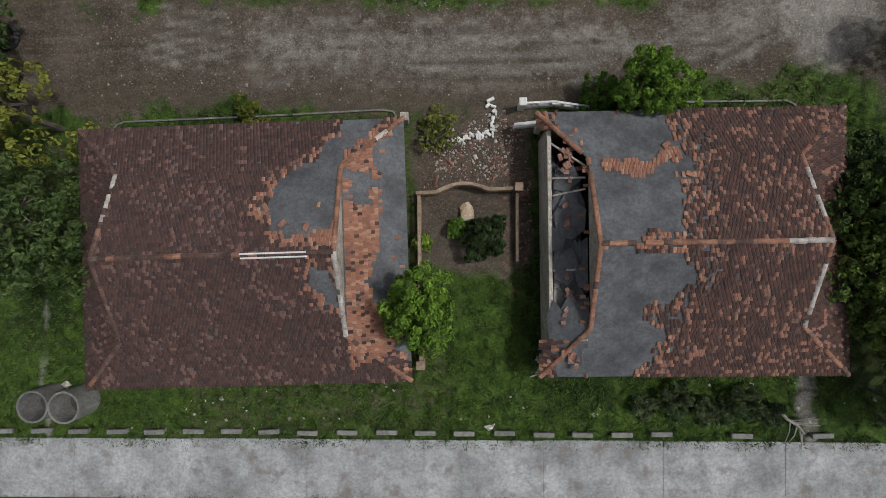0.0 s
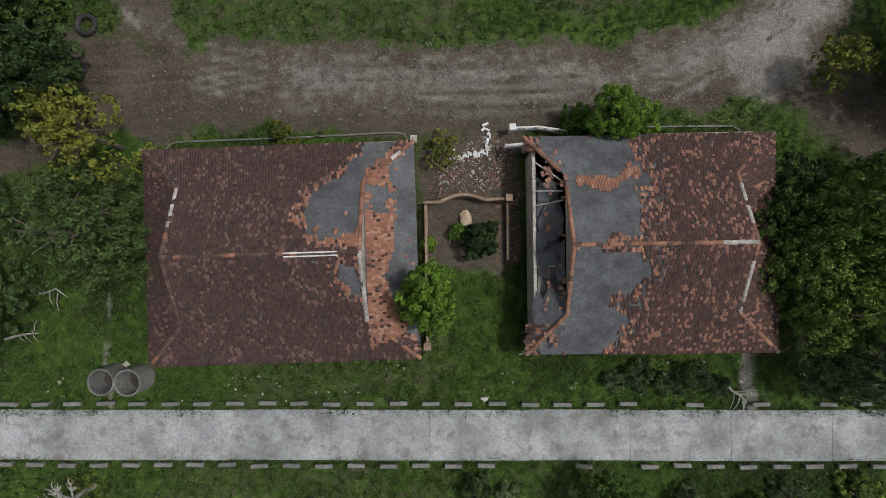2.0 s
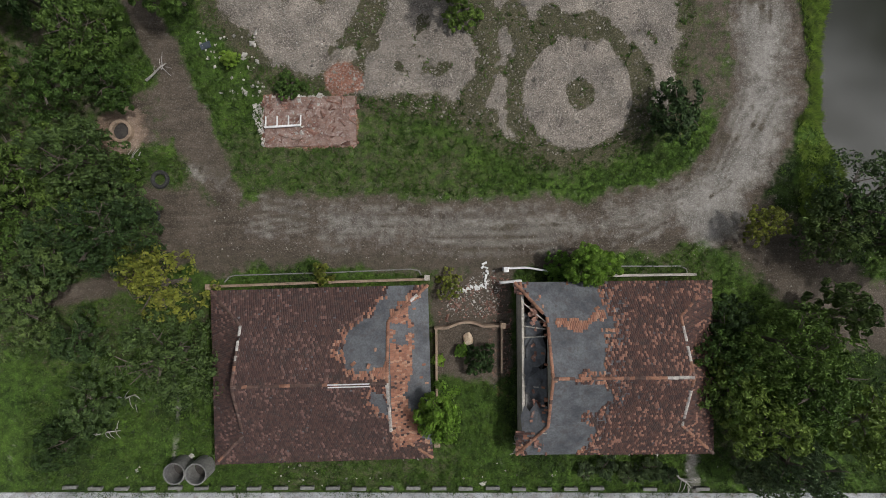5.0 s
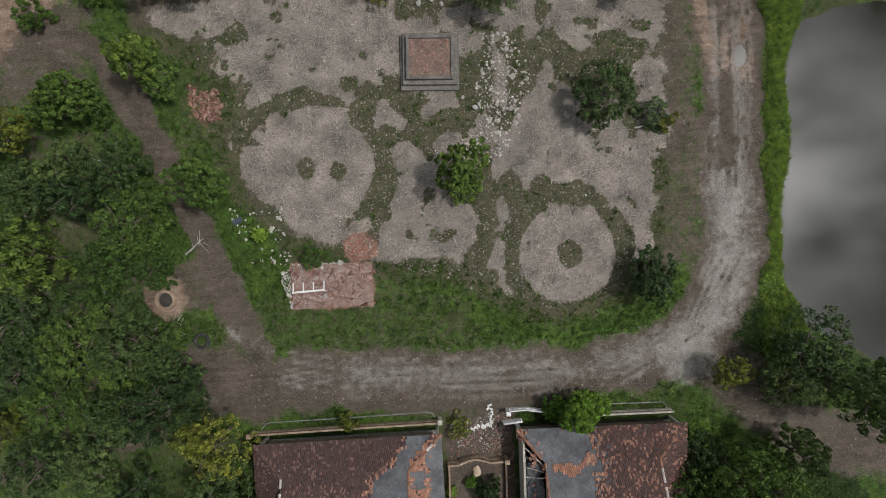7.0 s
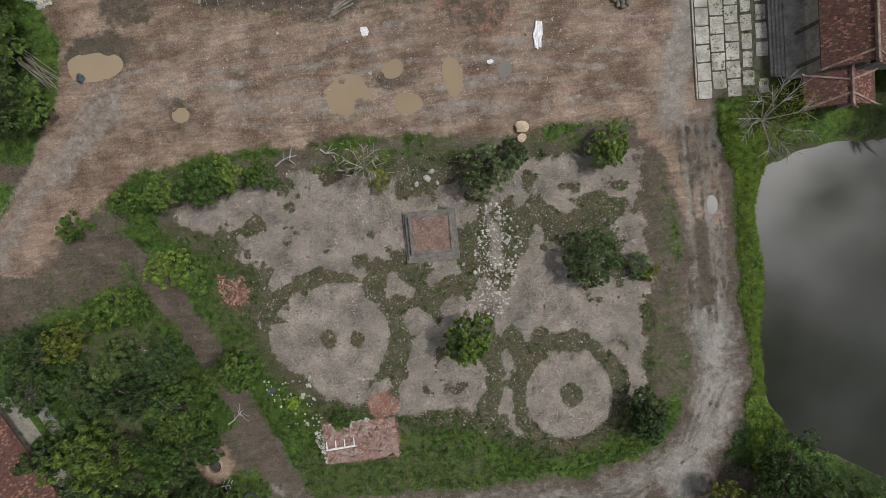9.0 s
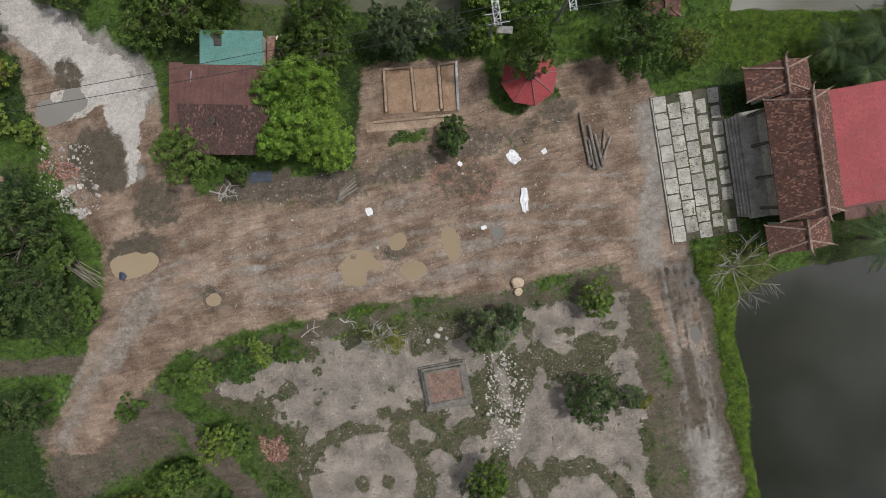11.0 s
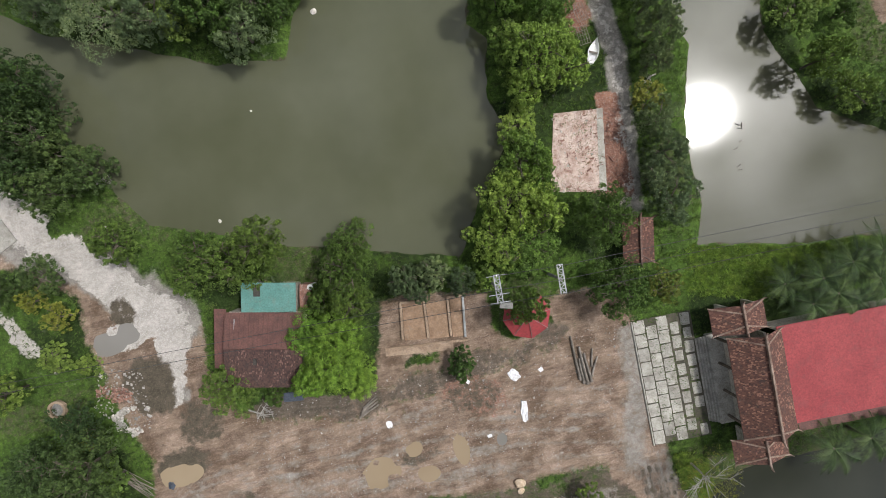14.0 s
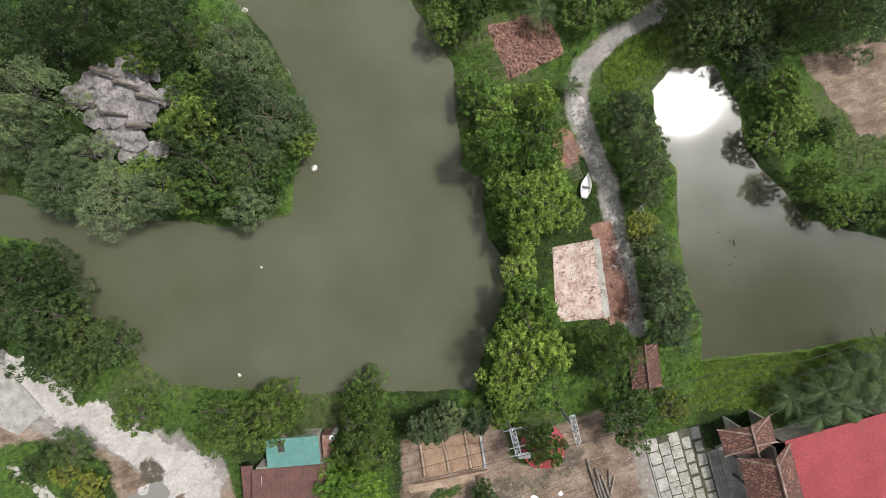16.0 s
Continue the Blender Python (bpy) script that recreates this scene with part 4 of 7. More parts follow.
# west of the yard
grove("dark", [(-36.8, 59.3, 3.3), (-38.9, 54.6, 3.6), (-35.8, 51.0, 2.4), (-38.8, 63.6, 2.2), (-43, 60, 3.2), (-43, 53, 3.2), (-41.8, 42.6, 2.4)])
grove("green", [(-34.9, 50.6, 2.2), (-36.4, 56.4, 2.2)])
grove("yellow", [(-37.5, 75.6, 1.7), (-39.5, 78.0, 1.4), (-38.6, 61.5, 1.4)])
# round the small house and along the south bank of the wide pond
grove("wood", [(-21.1, 63.4, 2.6), (-22.4, 76.8, 2.2), (-28.6, 82.0, 2.4), (-17.0, 77.0, 3.2), (-13.4, 78.2, 2.7), (-17.0, 61.3, 1.2), (-20.6, 79.2, 2.3)])
grove("bright", [(-9.0, 64.0, 2.7), (-7.0, 61.6, 2.1), (-10.4, 67.3, 2.2), (-11.4, 62.6, 1.9), (-7.4, 66.6, 2.4)])
grove("wood", [(-5.0, 73.4, 2.9), (-4.4, 76.0, 2.4), (-5.6, 69.9, 2.4), (-8.6, 70.6, 1.7), (4.7, 59.8, 1.7), (-14.9, 73.9, 1.5)])
grove("feather", [(0.7, 70.6, 2.0), (3.9, 70.8, 2.0), (1.8, 68.9, 1.4), (6.6, 69.2, 1.7)])
# the causeway between the ponds
grove("fresh", [(15.9, 80.3, 2.8), (14.0, 76.2, 3.4), (11.6, 72.6, 2.9), (14.9, 71.2, 3.3), (16.9, 84.4, 2.2), (17.5, 78.2, 2.2), (16.6, 74.2, 2.6), (9.6, 68.6, 1.6), ])
tree("green", 12.9, 65.0, 2.3, 1.6)
grove("green", [(-36.9, 69.4, 1.3), (-39.3, 71.0, 1.7), (-44.5, 68.8, 2.2)])
grove("dark", [(-37.8, 61.5, 2.2)])
grove("fresh", [(20.1, 90.6, 3.4), (18.2, 93.0, 2.6), (23.0, 88.7, 2.5), (22.6, 92.4, 2.6), (18.4, 87.7, 2.2), (20.2, 101.0, 3.2), (17.6, 98.0, 2.8), (22.6, 97.2, 3.0), (18.2, 104.2, 2.4), (23.6, 100.5, 2.4)])
grove("green", [(23.3, 72.3, 3.1), (23.2, 64.3, 3.2), (26.0, 64.4, 1.3)])
grove("yellow", [(28.8, 63.1, 2.0), (31.6, 84.0, 1.9)])
grove("feather", [(33.4, 93.6, 2.6), (33.4, 97.2, 2.2), (33.4, 90.4, 2.3), (31.6, 81.2, 2.2), (31.6, 77.6, 2.5), (31.4, 72.6, 2.8), (30.2, 75.2, 2.0), (32.8, 87.5, 1.7)])
# north and east banks
grove("green", [(17.4, 113.0, 2.6), (20.9, 113.4, 2.6), (33.3, 110, 3.2), (38, 111, 3.4), (28, 116, 3.5), (21, 119, 3.5)])
grove("dark", [(43.9, 104.6, 3.3), (48.7, 102.4, 3.5), (55.0, 100.3, 3.8), (46, 108, 4), (53, 106, 4), (60, 104, 4), (38, 117, 4)])
grove("green", [(48.8, 89.2, 2.6), (50.4, 83.3, 2.2), (53.4, 79.2, 2.2), (57.3, 77.4, 2.0), (52.2, 91.0, 2.2), (54.8, 88.0, 1.4)])
grove("feather", [(61.5, 98.4, 3.5), (49.4, 97.8, 2.4)])
grove("green", [(51.6, 94.2, 2.0), (62, 76, 2.2), (66, 74, 2.6)])
# the wooded point in the wide pond
grove("feather", [(-26.8, 117.5, 4.2), (-5.5, 115.3, 4.0), (-4.4, 108.6, 4.2), (-22.9, 105.6, 4.0), (-28.5, 108.6, 3.2), (-29.8, 113.6, 3.8), (-9.7, 100.6, 2.8), (-18.5, 104.5, 2.8), (-34, 116, 3.8), (-25.5, 111.2, 2.6)])
grove("green", [(-12, 103.2, 2.8), (-20.5, 107.2, 2.6), (-11, 109.8, 2.8), (-8, 118.5, 3.0), (-14.5, 110.6, 2.2)])
grove("dark", [(-25.8, 124.0, 4.4), (-19.6, 124.2, 4.0), (-11.5, 121.0, 4.2), (-8.5, 105.0, 4.4), (-13.4, 106.4, 3.2), (-7.4, 111.2, 3.2), (-15, 127, 4), (-32, 120, 4)])
grove("green", [(-9.2, 112.4, 2.4), (-16.4, 104.1, 2.5), (-2.4, 104.8, 1.5), (-12.8, 115.4, 1.7), (-6, 102.6, 2.2), (-15.6, 119.5, 1.8)])
# the west bank
grove("dark", [(-33.9, 100.4, 3.5), (-37.4, 96.3, 3.4), (-33.6, 95.0, 2.8), (-40, 101, 3.6), (-44, 96, 3.5)])
grove("dark", [(-30.0, 90.2, 2.7), (-33.8, 88.6, 2.2), (-36.2, 91.5, 2.4), (-37.8, 80.4, 2.2), (-41.8, 79.9, 1.7), (-31.6, 92.4, 1.9)])


def make_palm(seed):
    rng = np.random.RandomState(seed)
    ob = thing("palm_tree", "palm tree with long arching dark green fronds", "palm", group="palms by the red roof")
    bm = bmesh.new()
    bent(bm, [(0, 0, -0.2), (0.1, 0.05, 1.6), (0.15, 0.1, 3.4)], 0.22, 0.15, 8)
    part("trunk", bm, BARK, ob)
    for i in range(15):
        az, lift, reach = i * 2.4 + rng.uniform(-0.2, 0.2), rng.uniform(0.1, 0.9), rng.uniform(2.6, 3.7)
        verts, faces = [], []
        side = np.array([-math.sin(az), math.cos(az), 0])
        out = np.array([math.cos(az), math.sin(az), 0])
        base = np.array([0.15, 0.1, 3.4])
        for s in range(30):
            f = (s + 1) / 30
            c = base + out * reach * f + np.array([0, 0, lift * math.sin(f * 2.4) * 1.2 - 1.1 * f * f])
            for sign in (-1, 1):
                blade = rng.uniform(0.75, 1.1) * 0.85 * math.sin(math.pi * min(1, f * 0.85 + 0.12))
                tip = c + side * sign * blade + out * (0.35 + 0.15 * rng.rand()) + np.array([0, 0, -0.30 * blade - 0.1 * rng.rand()])
                k = len(verts)
                verts += [c, c + out * 0.085 + np.array([0, 0, 0.02]), tip]
                faces.append((k, k + 1, k + 2))
        part("frond", raw_mesh("frond", verts, faces, LEAF["palm"]), None, ob)
    return ob


palm = make_palm(3)
palm.matrix_basis = pose(45.2, 60.0, 0.0)
for px_, py_, k in ((44.0, 57.6, 0.9), (52.5, 61.5, 1.0), (46.5, 58.2, 1.0), (48.7, 61.0, 1.0), (48.4, 56.9, 0.9), (42.7, 41.3, 1.0), (46.8, 41.5, 0.95), (41.6, 60.2, 0.8), (51.5, 58.5, 1.0), (19.4, 89.6, 0.9), (27.8, 110.7, 0.7), (51, 42, 1.0), (28.8, 101.9, 0.45), (-13.4, 73.6, 0.5)):
    made = copy_thing(palm, Matrix())
    made.matrix_basis = pose(px_, py_, land_z(px_, py_), 0, 0, px_ * 37 % 360) @ Matrix.Diagonal((k, k, k, 1))


# ---- the two ruined houses ----
HD, YK, ZE, ZR = 6.05, 3.7, 2.39, 5.28
RISE = (ZR - ZE) / HD
ZK = ZE + (HD - YK) * RISE
TILE_W, TILE_S = 0.155, 0.19


def tile_shape():
    """One clay tile, lower end at the origin, arched across, 12 triangles."""
    w, l, h, t = TILE_W * 0.48, 0.245, 0.02, 0.016
    verts = [(-w, 0, 0.03), (-w * 0.5, 0, 0.03 + h), (w * 0.5, 0, 0.03 + h), (w, 0, 0.03), (-w, l, 0.0), (-w * 0.5, l, h), (w * 0.5, l, h), (w, l, 0.0)]
    faces = [(0, 1, 5, 4), (1, 2, 6, 5), (2, 3, 7, 6), (1, 0, 3, 2), (4, 5, 6, 7), (0, 4, 7, 3)]
    return np.array(verts, float), np.array(faces)


TV, TF = tile_shape()


def slope_tiles(origin, along, up, bounds, length, choose, rng):
    """Frames of all tiles of one slope, and what choose() says of each."""
    along, up = np.array(along, float), np.array(up, float)
    normal = np.cross(along, up)
    frames = []
    for i in range(int(length / TILE_S)):
        s = i * TILE_S
        lo, hi = bounds(s)
        n = int((hi - lo) / TILE_W)
        for j in range(n):
            a = lo + (j + 0.5 + 0.5 * (i % 2)) * TILE_W + rng.normal(0, 0.008)
            if a > hi - 0.05:
                continue
            p = np.array(origin) + along * a + up * (s + rng.normal(0, 0.012))
            kind = choose(p[0], p[1], rng)
            if kind is None:
                continue
            tw = rng.normal(0, 0.035)
            al, uu = along + up * tw, up - along * tw
            frames.append((p + normal * (0.02 + abs(rng.normal(0, 0.008))), al, uu, normal, kind))
    return frames


def join_tiles(frames, materials):
    p = np.array([f[0] for f in frames])
    al, uu, nn = (np.array([f[i] for f in frames]) for i in (1, 2, 3))
    verts = p[:, None] + TV[None, :, :1] * al[:, None] + TV[None, :, 1:2] * uu[:, None] + TV[None, :, 2:] * nn[:, None]
    faces = TF[None] + 8 * np.arange(len(frames))[:, None, None]
    index = np.repeat([f[4] for f in frames], len(TF))
    return raw_mesh("roof_tiles", verts.reshape(-1, 3), faces.reshape(-1, 4), materials, index)


def cap_shape(name, material):
    """A half-round ridge tile, 0.36 long along x."""
    bm = bmesh.new()
    rows = []
    for x, r in ((-0.19, 0.105), (0.17, 0.12)):
        rows.append([bm.verts.new((x, r * math.cos(math.pi * i / 6), r * 0.8 * math.sin(math.pi * i / 6))) for i in range(7)])
    for i in range(6):
        bm.faces.new((rows[0][i], rows[0][i + 1], rows[1][i + 1], rows[1][i]))
    bm.faces.new(rows[0])
    bm.faces.new(rows[1][::-1])
    return mesh_from(name, bm, material)


CAP_ME, CAP_PALE_ME, CAP_DARK_ME = cap_shape("ridge_cap", CAP), cap_shape("ridge_cap_pale", CAP_PALE), cap_shape("ridge_cap_dark", CAP_DARK)


def caps(parent, a, b, pale, rng, gone=0.0, dark=0.0):
    a, b = Vector(a), Vector(b)
    n = int((b - a).length / 0.34)
    turn = (b - a).to_track_quat("X", "Z").to_matrix().to_4x4()
    white = False
    for i in range(n):
        if rng.rand() < gone:
            continue
        if rng.rand() < 0.22:
            white = rng.rand() < pale
        ob = new("ridge_cap", CAP_PALE_ME if white else CAP_DARK_ME if rng.rand() < dark else CAP_ME)
        ob.parent = parent
        ob.matrix_basis = Matrix.Translation(a.lerp(b, (i + 0.5) / n) + Vector((0, rng.normal(0, 0.008), 0.015))) @ turn @ pose(0, 0, 0, 0, 0, rng.normal(0, 2.5))


def slab_poly(bm, pts, thick=0.07):
    """A plate with the outline pts, thick downwards."""
    top = [bm.verts.new(p) for p in pts]
    low = [bm.verts.new((p[0], p[1], p[2] - thick)) for p in pts]
    bm.faces.new(top)
    bm.faces.new(low[::-1])
    for i in range(len(pts)):
        j = (i + 1) % len(pts)
        bm.faces.new((top[j], top[i], low[i], low[j]))
    return bm


def inside(x, y, outline, wob=0.0):
    d = area_distance(np.array([x]), np.array([y]), outline)[0]
    return d + wob


def wobble(x, y):
    v = Vector((x, y, 0))
    return 0.75 * noise.noise(v * 0.9) + 0.5 * noise.noise(v * 2.3 + Vector((7, 3, 0))) + 0.2 * noise.noise(v * 6.0)


def build_house(name, label, cx, cy, x0, x1, g0, g1, choose, mats, single, broken_west, seed, pick_x, turn, weather):
    rng = np.random.RandomState(seed)
    ob = thing(name, label, "house", (cx, cy, 0), turn, "pair of ruined houses")
    c, s = 1 / math.sqrt(1 + RISE ** 2), RISE / math.sqrt(1 + RISE ** 2)
    length = HD / c

    def grow(y, e, g):
        return g if abs(y) < YK else g + (e - g) * (abs(y) - YK) / (HD - YK)

    frames = []
    pick = lambda x, y, r: choose(x + cx, y + cy, r)
    frames += slope_tiles((0, -HD, ZE), (1, 0, 0), (0, c, s), lambda q: (grow(-HD + q * c, x0, g0), grow(-HD + q * c, x1, g1)), length, pick, rng)
    frames += slope_tiles((0, HD, ZE), (-1, 0, 0), (0, -c, s), lambda q: (-grow(HD - q * c, x1, g1), -grow(HD - q * c, x0, g0)), length, pick, rng)
    for sign, e, g in ((1, x1, g1), (-1, x0, g0)):
        run = abs(e - g)
        k = (ZK - ZE) / run
        cc, ss = 1 / math.sqrt(1 + k * k), k / math.sqrt(1 + k * k)
        half = lambda q, cc=cc, run=run: HD - min(1, q * cc / run) * (HD - YK)
        frames += slope_tiles((e, 0, ZE), (0, sign, 0), (-sign * cc, 0, ss), lambda q, half=half: (-half(q), half(q)), run / cc, pick, rng)
    frames.sort(key=lambda f: abs(f[0][0] - pick_x) + abs(f[0][1]) * 0.5 + (0 if f[4] == 0 else 9))
    tiles = part("roof_tiles", join_tiles(frames[300:], mats), None, ob)
    tagged(tiles, kind="stuff")
    single_me = raw_mesh("roof_tile", TV, TF, single)
    for p, al, uu, nn, kind in frames[:300]:
        t = new("roof_tile", single_me)
        t.parent = ob
        t.matrix_basis = Matrix(((al[0], uu[0], nn[0], p[0]), (al[1], uu[1], nn[1], p[1]), (al[2], uu[2], nn[2], p[2]), (0, 0, 0, 1)))
    # the boarded and screeded slopes under the tiles
    for sy in (-1, 1):
        bm = bmesh.new()
        pts = [(x0, sy * HD, ZE), (x1, sy * HD, ZE), (g1, sy * YK, ZK), (g1, 0, ZR), (g0, 0, ZR), (g0, sy * YK, ZK)]
        slab_poly(bm, pts if sy < 0 else pts[::-1])
        part("roof_slope", bm, FELT, ob, "bare dark grey screed where tiles are gone")
    for sx, e, g in ((1, x1, g1), (-1, x0, g0)):
        if not (broken_west and sx < 0):
            bm = bmesh.new()
            pts = [(e, -sx * HD, ZE), (e, sx * HD, ZE), (g, sx * YK, ZK), (g, -sx * YK, ZK)]
            slab_poly(bm, pts)
            part("roof_skirt", bm, FELT, ob)
        bm = bmesh.new()
        slab = [(g - sx * 0.01, -YK, ZK - 0.05), (g - sx * 0.01, YK, ZK - 0.05), (g - sx * 0.01, 0, ZR - 0.06)]
        other = [(x - sx * 0.15, y, z) for x, y, z in slab]
        va, vb = [bm.verts.new(p) for p in slab], [bm.verts.new(p) for p in other]
        bm.faces.new(va if sx > 0 else va[::-1])
        bm.faces.new(vb[::-1] if sx > 0 else vb)
        for i in range(3):
            bm.faces.new((va[i], vb[i], vb[(i + 1) % 3], va[(i + 1) % 3]))
        part("gable_wall", bm, PLASTER, ob)
        pale, dark = weather[0 if sx < 0 else 2]
        caps(ob, (g, 0, ZR), (g, -YK, ZK), pale, rng, 0.05, dark)
        caps(ob, (g, 0, ZR), (g, YK, ZK), pale, rng, 0.05, dark)
        caps(ob, (g, -YK, ZK), (e, -HD, ZE), 0.12, rng, 0.08, dark * (0.15 if broken_west else 1))
        caps(ob, (g, YK, ZK), (e, HD, ZE), 0.12, rng, 0.1, dark * (0.15 if broken_west else 1))
    caps(ob, (g0, 0, ZR), (g1, 0, ZR), weather[1][0], rng, 0.02, weather[1][1])
    # walls under the eaves, with doors and windows through the long sides
    wx0, wx1, wy = x0 + 0.55, x1 - 0.75, HD - 0.75
    for sy in (-1, 1):
        bm = bmesh.new()
        edges = [wx0]
        holes = [(wx0 + 2.0 + 3.1 * i, 1.1) for i in range(4)]
        for hx, hw in holes:
            box(bm, ((edges[-1] + hx) / 2, sy * wy, 1.25), (hx - edges[-1], 0.22, 2.5))
            box(bm, (hx + hw / 2, sy * wy, 2.3), (hw, 0.22, 0.4))
            box(bm, (hx + hw / 2, sy * wy, 0.4), (hw, 0.22, 0.8))
            edges.append(hx + hw)
        box(bm, ((edges[-1] + wx1) / 2, sy * wy, 1.25), (wx1 - edges[-1], 0.22, 2.5))
        part("wall", bm, OCHRE, ob, "stained ochre plaster wall with window openings")
    for ex in (wx0, wx1):
        bm = bmesh.new()
        box(bm, (ex, 0, 1.23), (0.2, 2 * wy - 0.24, 2.46))
        part("wall", bm, PLASTER, ob, "pale stained plaster wall")
    bm = bmesh.new()
    box(bm, ((x0 + x1) / 2, 0, 0.05), (x1 - x0 - 0.9, 2 * HD - 1.0, 0.16))
    # the broken house's floor carries the open room's shade in its colour
    part("floor_slab", bm, INNER_SHADE if broken_west else KERB, ob)
    for ex, sgn in ((x0, 1), (x1, -1)):
        for ey, sg in ((-HD, 1), (HD, -1)):
            part("corner_post", box(bmesh.new(), (ex + sgn * 0.35, ey + sg * 0.35, 1.15), (0.28, 0.28, 2.3), bevel=0.02), PLASTER, ob)
    return ob


GREY_L = ([(-4.1, 2.9), (-4.4, -0.3), (-5.5, -0.6), (-6.8, -0.3), (-7.5, 0.6), (-6.7, 1.7), (-5.3, 2.6), (-4.1, 4.6), (-2.6, 4.6)],
          [(-2.5, 3.0), (-1.3, 4.9), (-1.0, -6.8), (-2.3, -5.0), (-3.1, -2.9), (-2.4, -1.4), (-2.5, 1.0)],
          [(-3.7, 1.9), (-3.0, 1.9), (-3.0, 0.7), (-3.7, 0.7)],
          [(-5.4, -2.2), (-4.5, -2.3), (-4.4, -3.9), (-4.9, -3.4), (-5.3, -3.0)])
GREY_R = ([(5, 4.9), (9.9, 4.9), (10.6, 2.7), (10.1, 1.5), (9.4, -0.2), (8.1, -0.9), (6.3, -0.95), (6.3, 2.5)],
          [(6.4, -1.7), (9.1, -1.8), (10.3, -2.4), (9.4, -3.6), (7.8, -4.1), (9.5, -5.6), (8.6, -7.1), (4.9, -7.1), (6.3, -5.2)])
BAND_R = [(6.9, 2.15), (8.3, 1.7), (10.6, 2.75), (10.4, 3.05), (8.4, 2.35), (7, 2.6)]


def choose_left(x, y, rng):
    w = wobble(x, y)
    d = min(inside(x, y, g) for g in GREY_L) + 0.5 * w - 0.12
    if d < 0 and rng.rand() > 0.006:
        return None
    skirt = x > -4.25 and abs(y + 1.2) < 4.6 + (x + 4.25) * -0.5 + 1.2
    if (skirt and rng.rand() < 0.86) or (d < 0.6 and rng.rand() < 0.6 - 0.9 * d) or (x > -6.5 and -1.2 < y < 0 and rng.rand() < 0.7):
        return 1
    return None if rng.rand() < 0.006 else 0


def choose_right(x, y, rng):
    if x < 6.4 and y < 4 and y > -5.5:
        return 1 if rng.rand() < 0.12 and x > 6.0 else None
    w = wobble(x + 31, y)
    d = min(inside(x, y, g) for g in GREY_R) + 0.7 * w - 0.25
    band = inside(x, y, BAND_R) + 0.35 * w
    if band < 0:
        return 1
    if d < 0 and rng.rand() > 0.006:
        return None
    if d < 1.6 and rng.rand() < 0.34 - 0.2 * d:
        return None
    if (d < 0.5 and rng.rand() < 0.6 - 0.9 * d) or (y > -1.45 and y < -0.75 and x < 9.5 and rng.rand() < 0.8):
        return 1
    return None if rng.rand() < 0.008 else 0


house_l = build_house("house", "ruined long house with weathered brown clay roof partly stripped", -8.97, -1.47, -7.75, 7.43, -5.32, 4.69, choose_left,
                      [TILE_L, TILE_O], TILE_L1, False, 4, 1.0, 1.1, ((0.25, 0.9), (0.1, 0.85), (0.7, 0.1)))
house_r = build_house("house", "ruined long house with mottled tile roof and collapsed end", 11.32, -1.2, -6.9, 6.93, -4.87, 4.23, choose_right,
                      [TILE_R, TILE_O], TILE_R1, True, 9, -1.0, 0, ((0.3, 0.05), (0.25, 0.3), (0.45, 0.35)))


# ---- more of the broken end and the roofs' loose pieces ----
rng4 = random.Random(41)
for ra, rb in ((4.6, 3.4), (3.0, 2.9), (2.2, 2.4), (-1.2, -1.1), (-4.4, -4.2)):
    part("rafter", beam(bmesh.new(), (-6.3, ra, 2.5), (-4.95, rb, 3.35), 0.08, 0.1), PLASTER, house_r, "pale broken rafter")
DUST = surface("dusty_debris", (0.20, 0.19, 0.178), (0.38, 0.365, 0.345), (0.10, 0.09, 0.08), 1.6, 9, 0.95, 0.6, 0.8)
part("attic_floor", slab_poly(bmesh.new(), [(-6.2, -4.9, 2.42), (-4.95, -4.9, 2.42), (-4.95, -1.3, 2.42), (-5.3, -1.0, 2.42), (-5.1, -0.4, 2.42), (-4.95, 0.2, 2.42), (-4.95, 3.0, 2.42), (-5.5, 2.6, 2.42), (-6.2, 3.3, 2.42), (-6.2, 0.9, 2.42), (-5.8, 0.4, 2.42), (-6.2, -0.2, 2.42)], 0.12), DUST, house_r, "attic floor strewn with grey debris")


def skirt_z(x, sunk=0.0):
    return ZE + (x + 6.9) / 2.03 * (ZK - ZE) - sunk


for outline, sunk in (([(-6.85, -5.95), (-4.9, -3.75), (-4.9, -2.3), (-5.35, -2.6), (-5.6, -2.1), (-6.0, -2.9), (-6.3, -2.5), (-6.6, -3.3), (-6.5, -4.2), (-6.8, -4.6)], 0.0),
                      ([(-6.1, 0.4), (-5.5, 0.2), (-5.0, 0.6), (-4.92, 1.5), (-5.3, 1.9), (-5.2, 2.5), (-5.8, 2.2), (-6.2, 1.4)], 0.14), ([(-6.25, -1.5), (-5.7, -1.9), (-5.2, -1.0), (-5.5, -0.1), (-6.0, -0.5)], 0.12), ([(-6.2, 2.5), (-5.7, 2.3), (-5.1, 2.8), (-5.4, 3.5), (-6.1, 3.4)], 0.16),
                      ([(-6.3, -0.3), (-5.9, -0.2), (-5.7, 0.5), (-6.3, 0.8)], 0.08), ([(-5.3, -1.9), (-4.92, -2.0), (-4.92, 0.3), (-5.15, 0.1), (-5.1, -0.7), (-5.45, -1.2)], 0.04)):
    part("torn_skirt", slab_poly(bmesh.new(), [(x, y, skirt_z(x, sunk)) for x, y in outline], 0.06), FELT, house_r, "torn edge of grey roof screed")
bm = bmesh.new()
for i in range(240):
    lump(bm, (rng4.uniform(-6.15, -5.0), rng4.uniform(-2.6, 3.0), 2.46), rng4.uniform(0.04, 0.13), rng4, 0.5, 1)
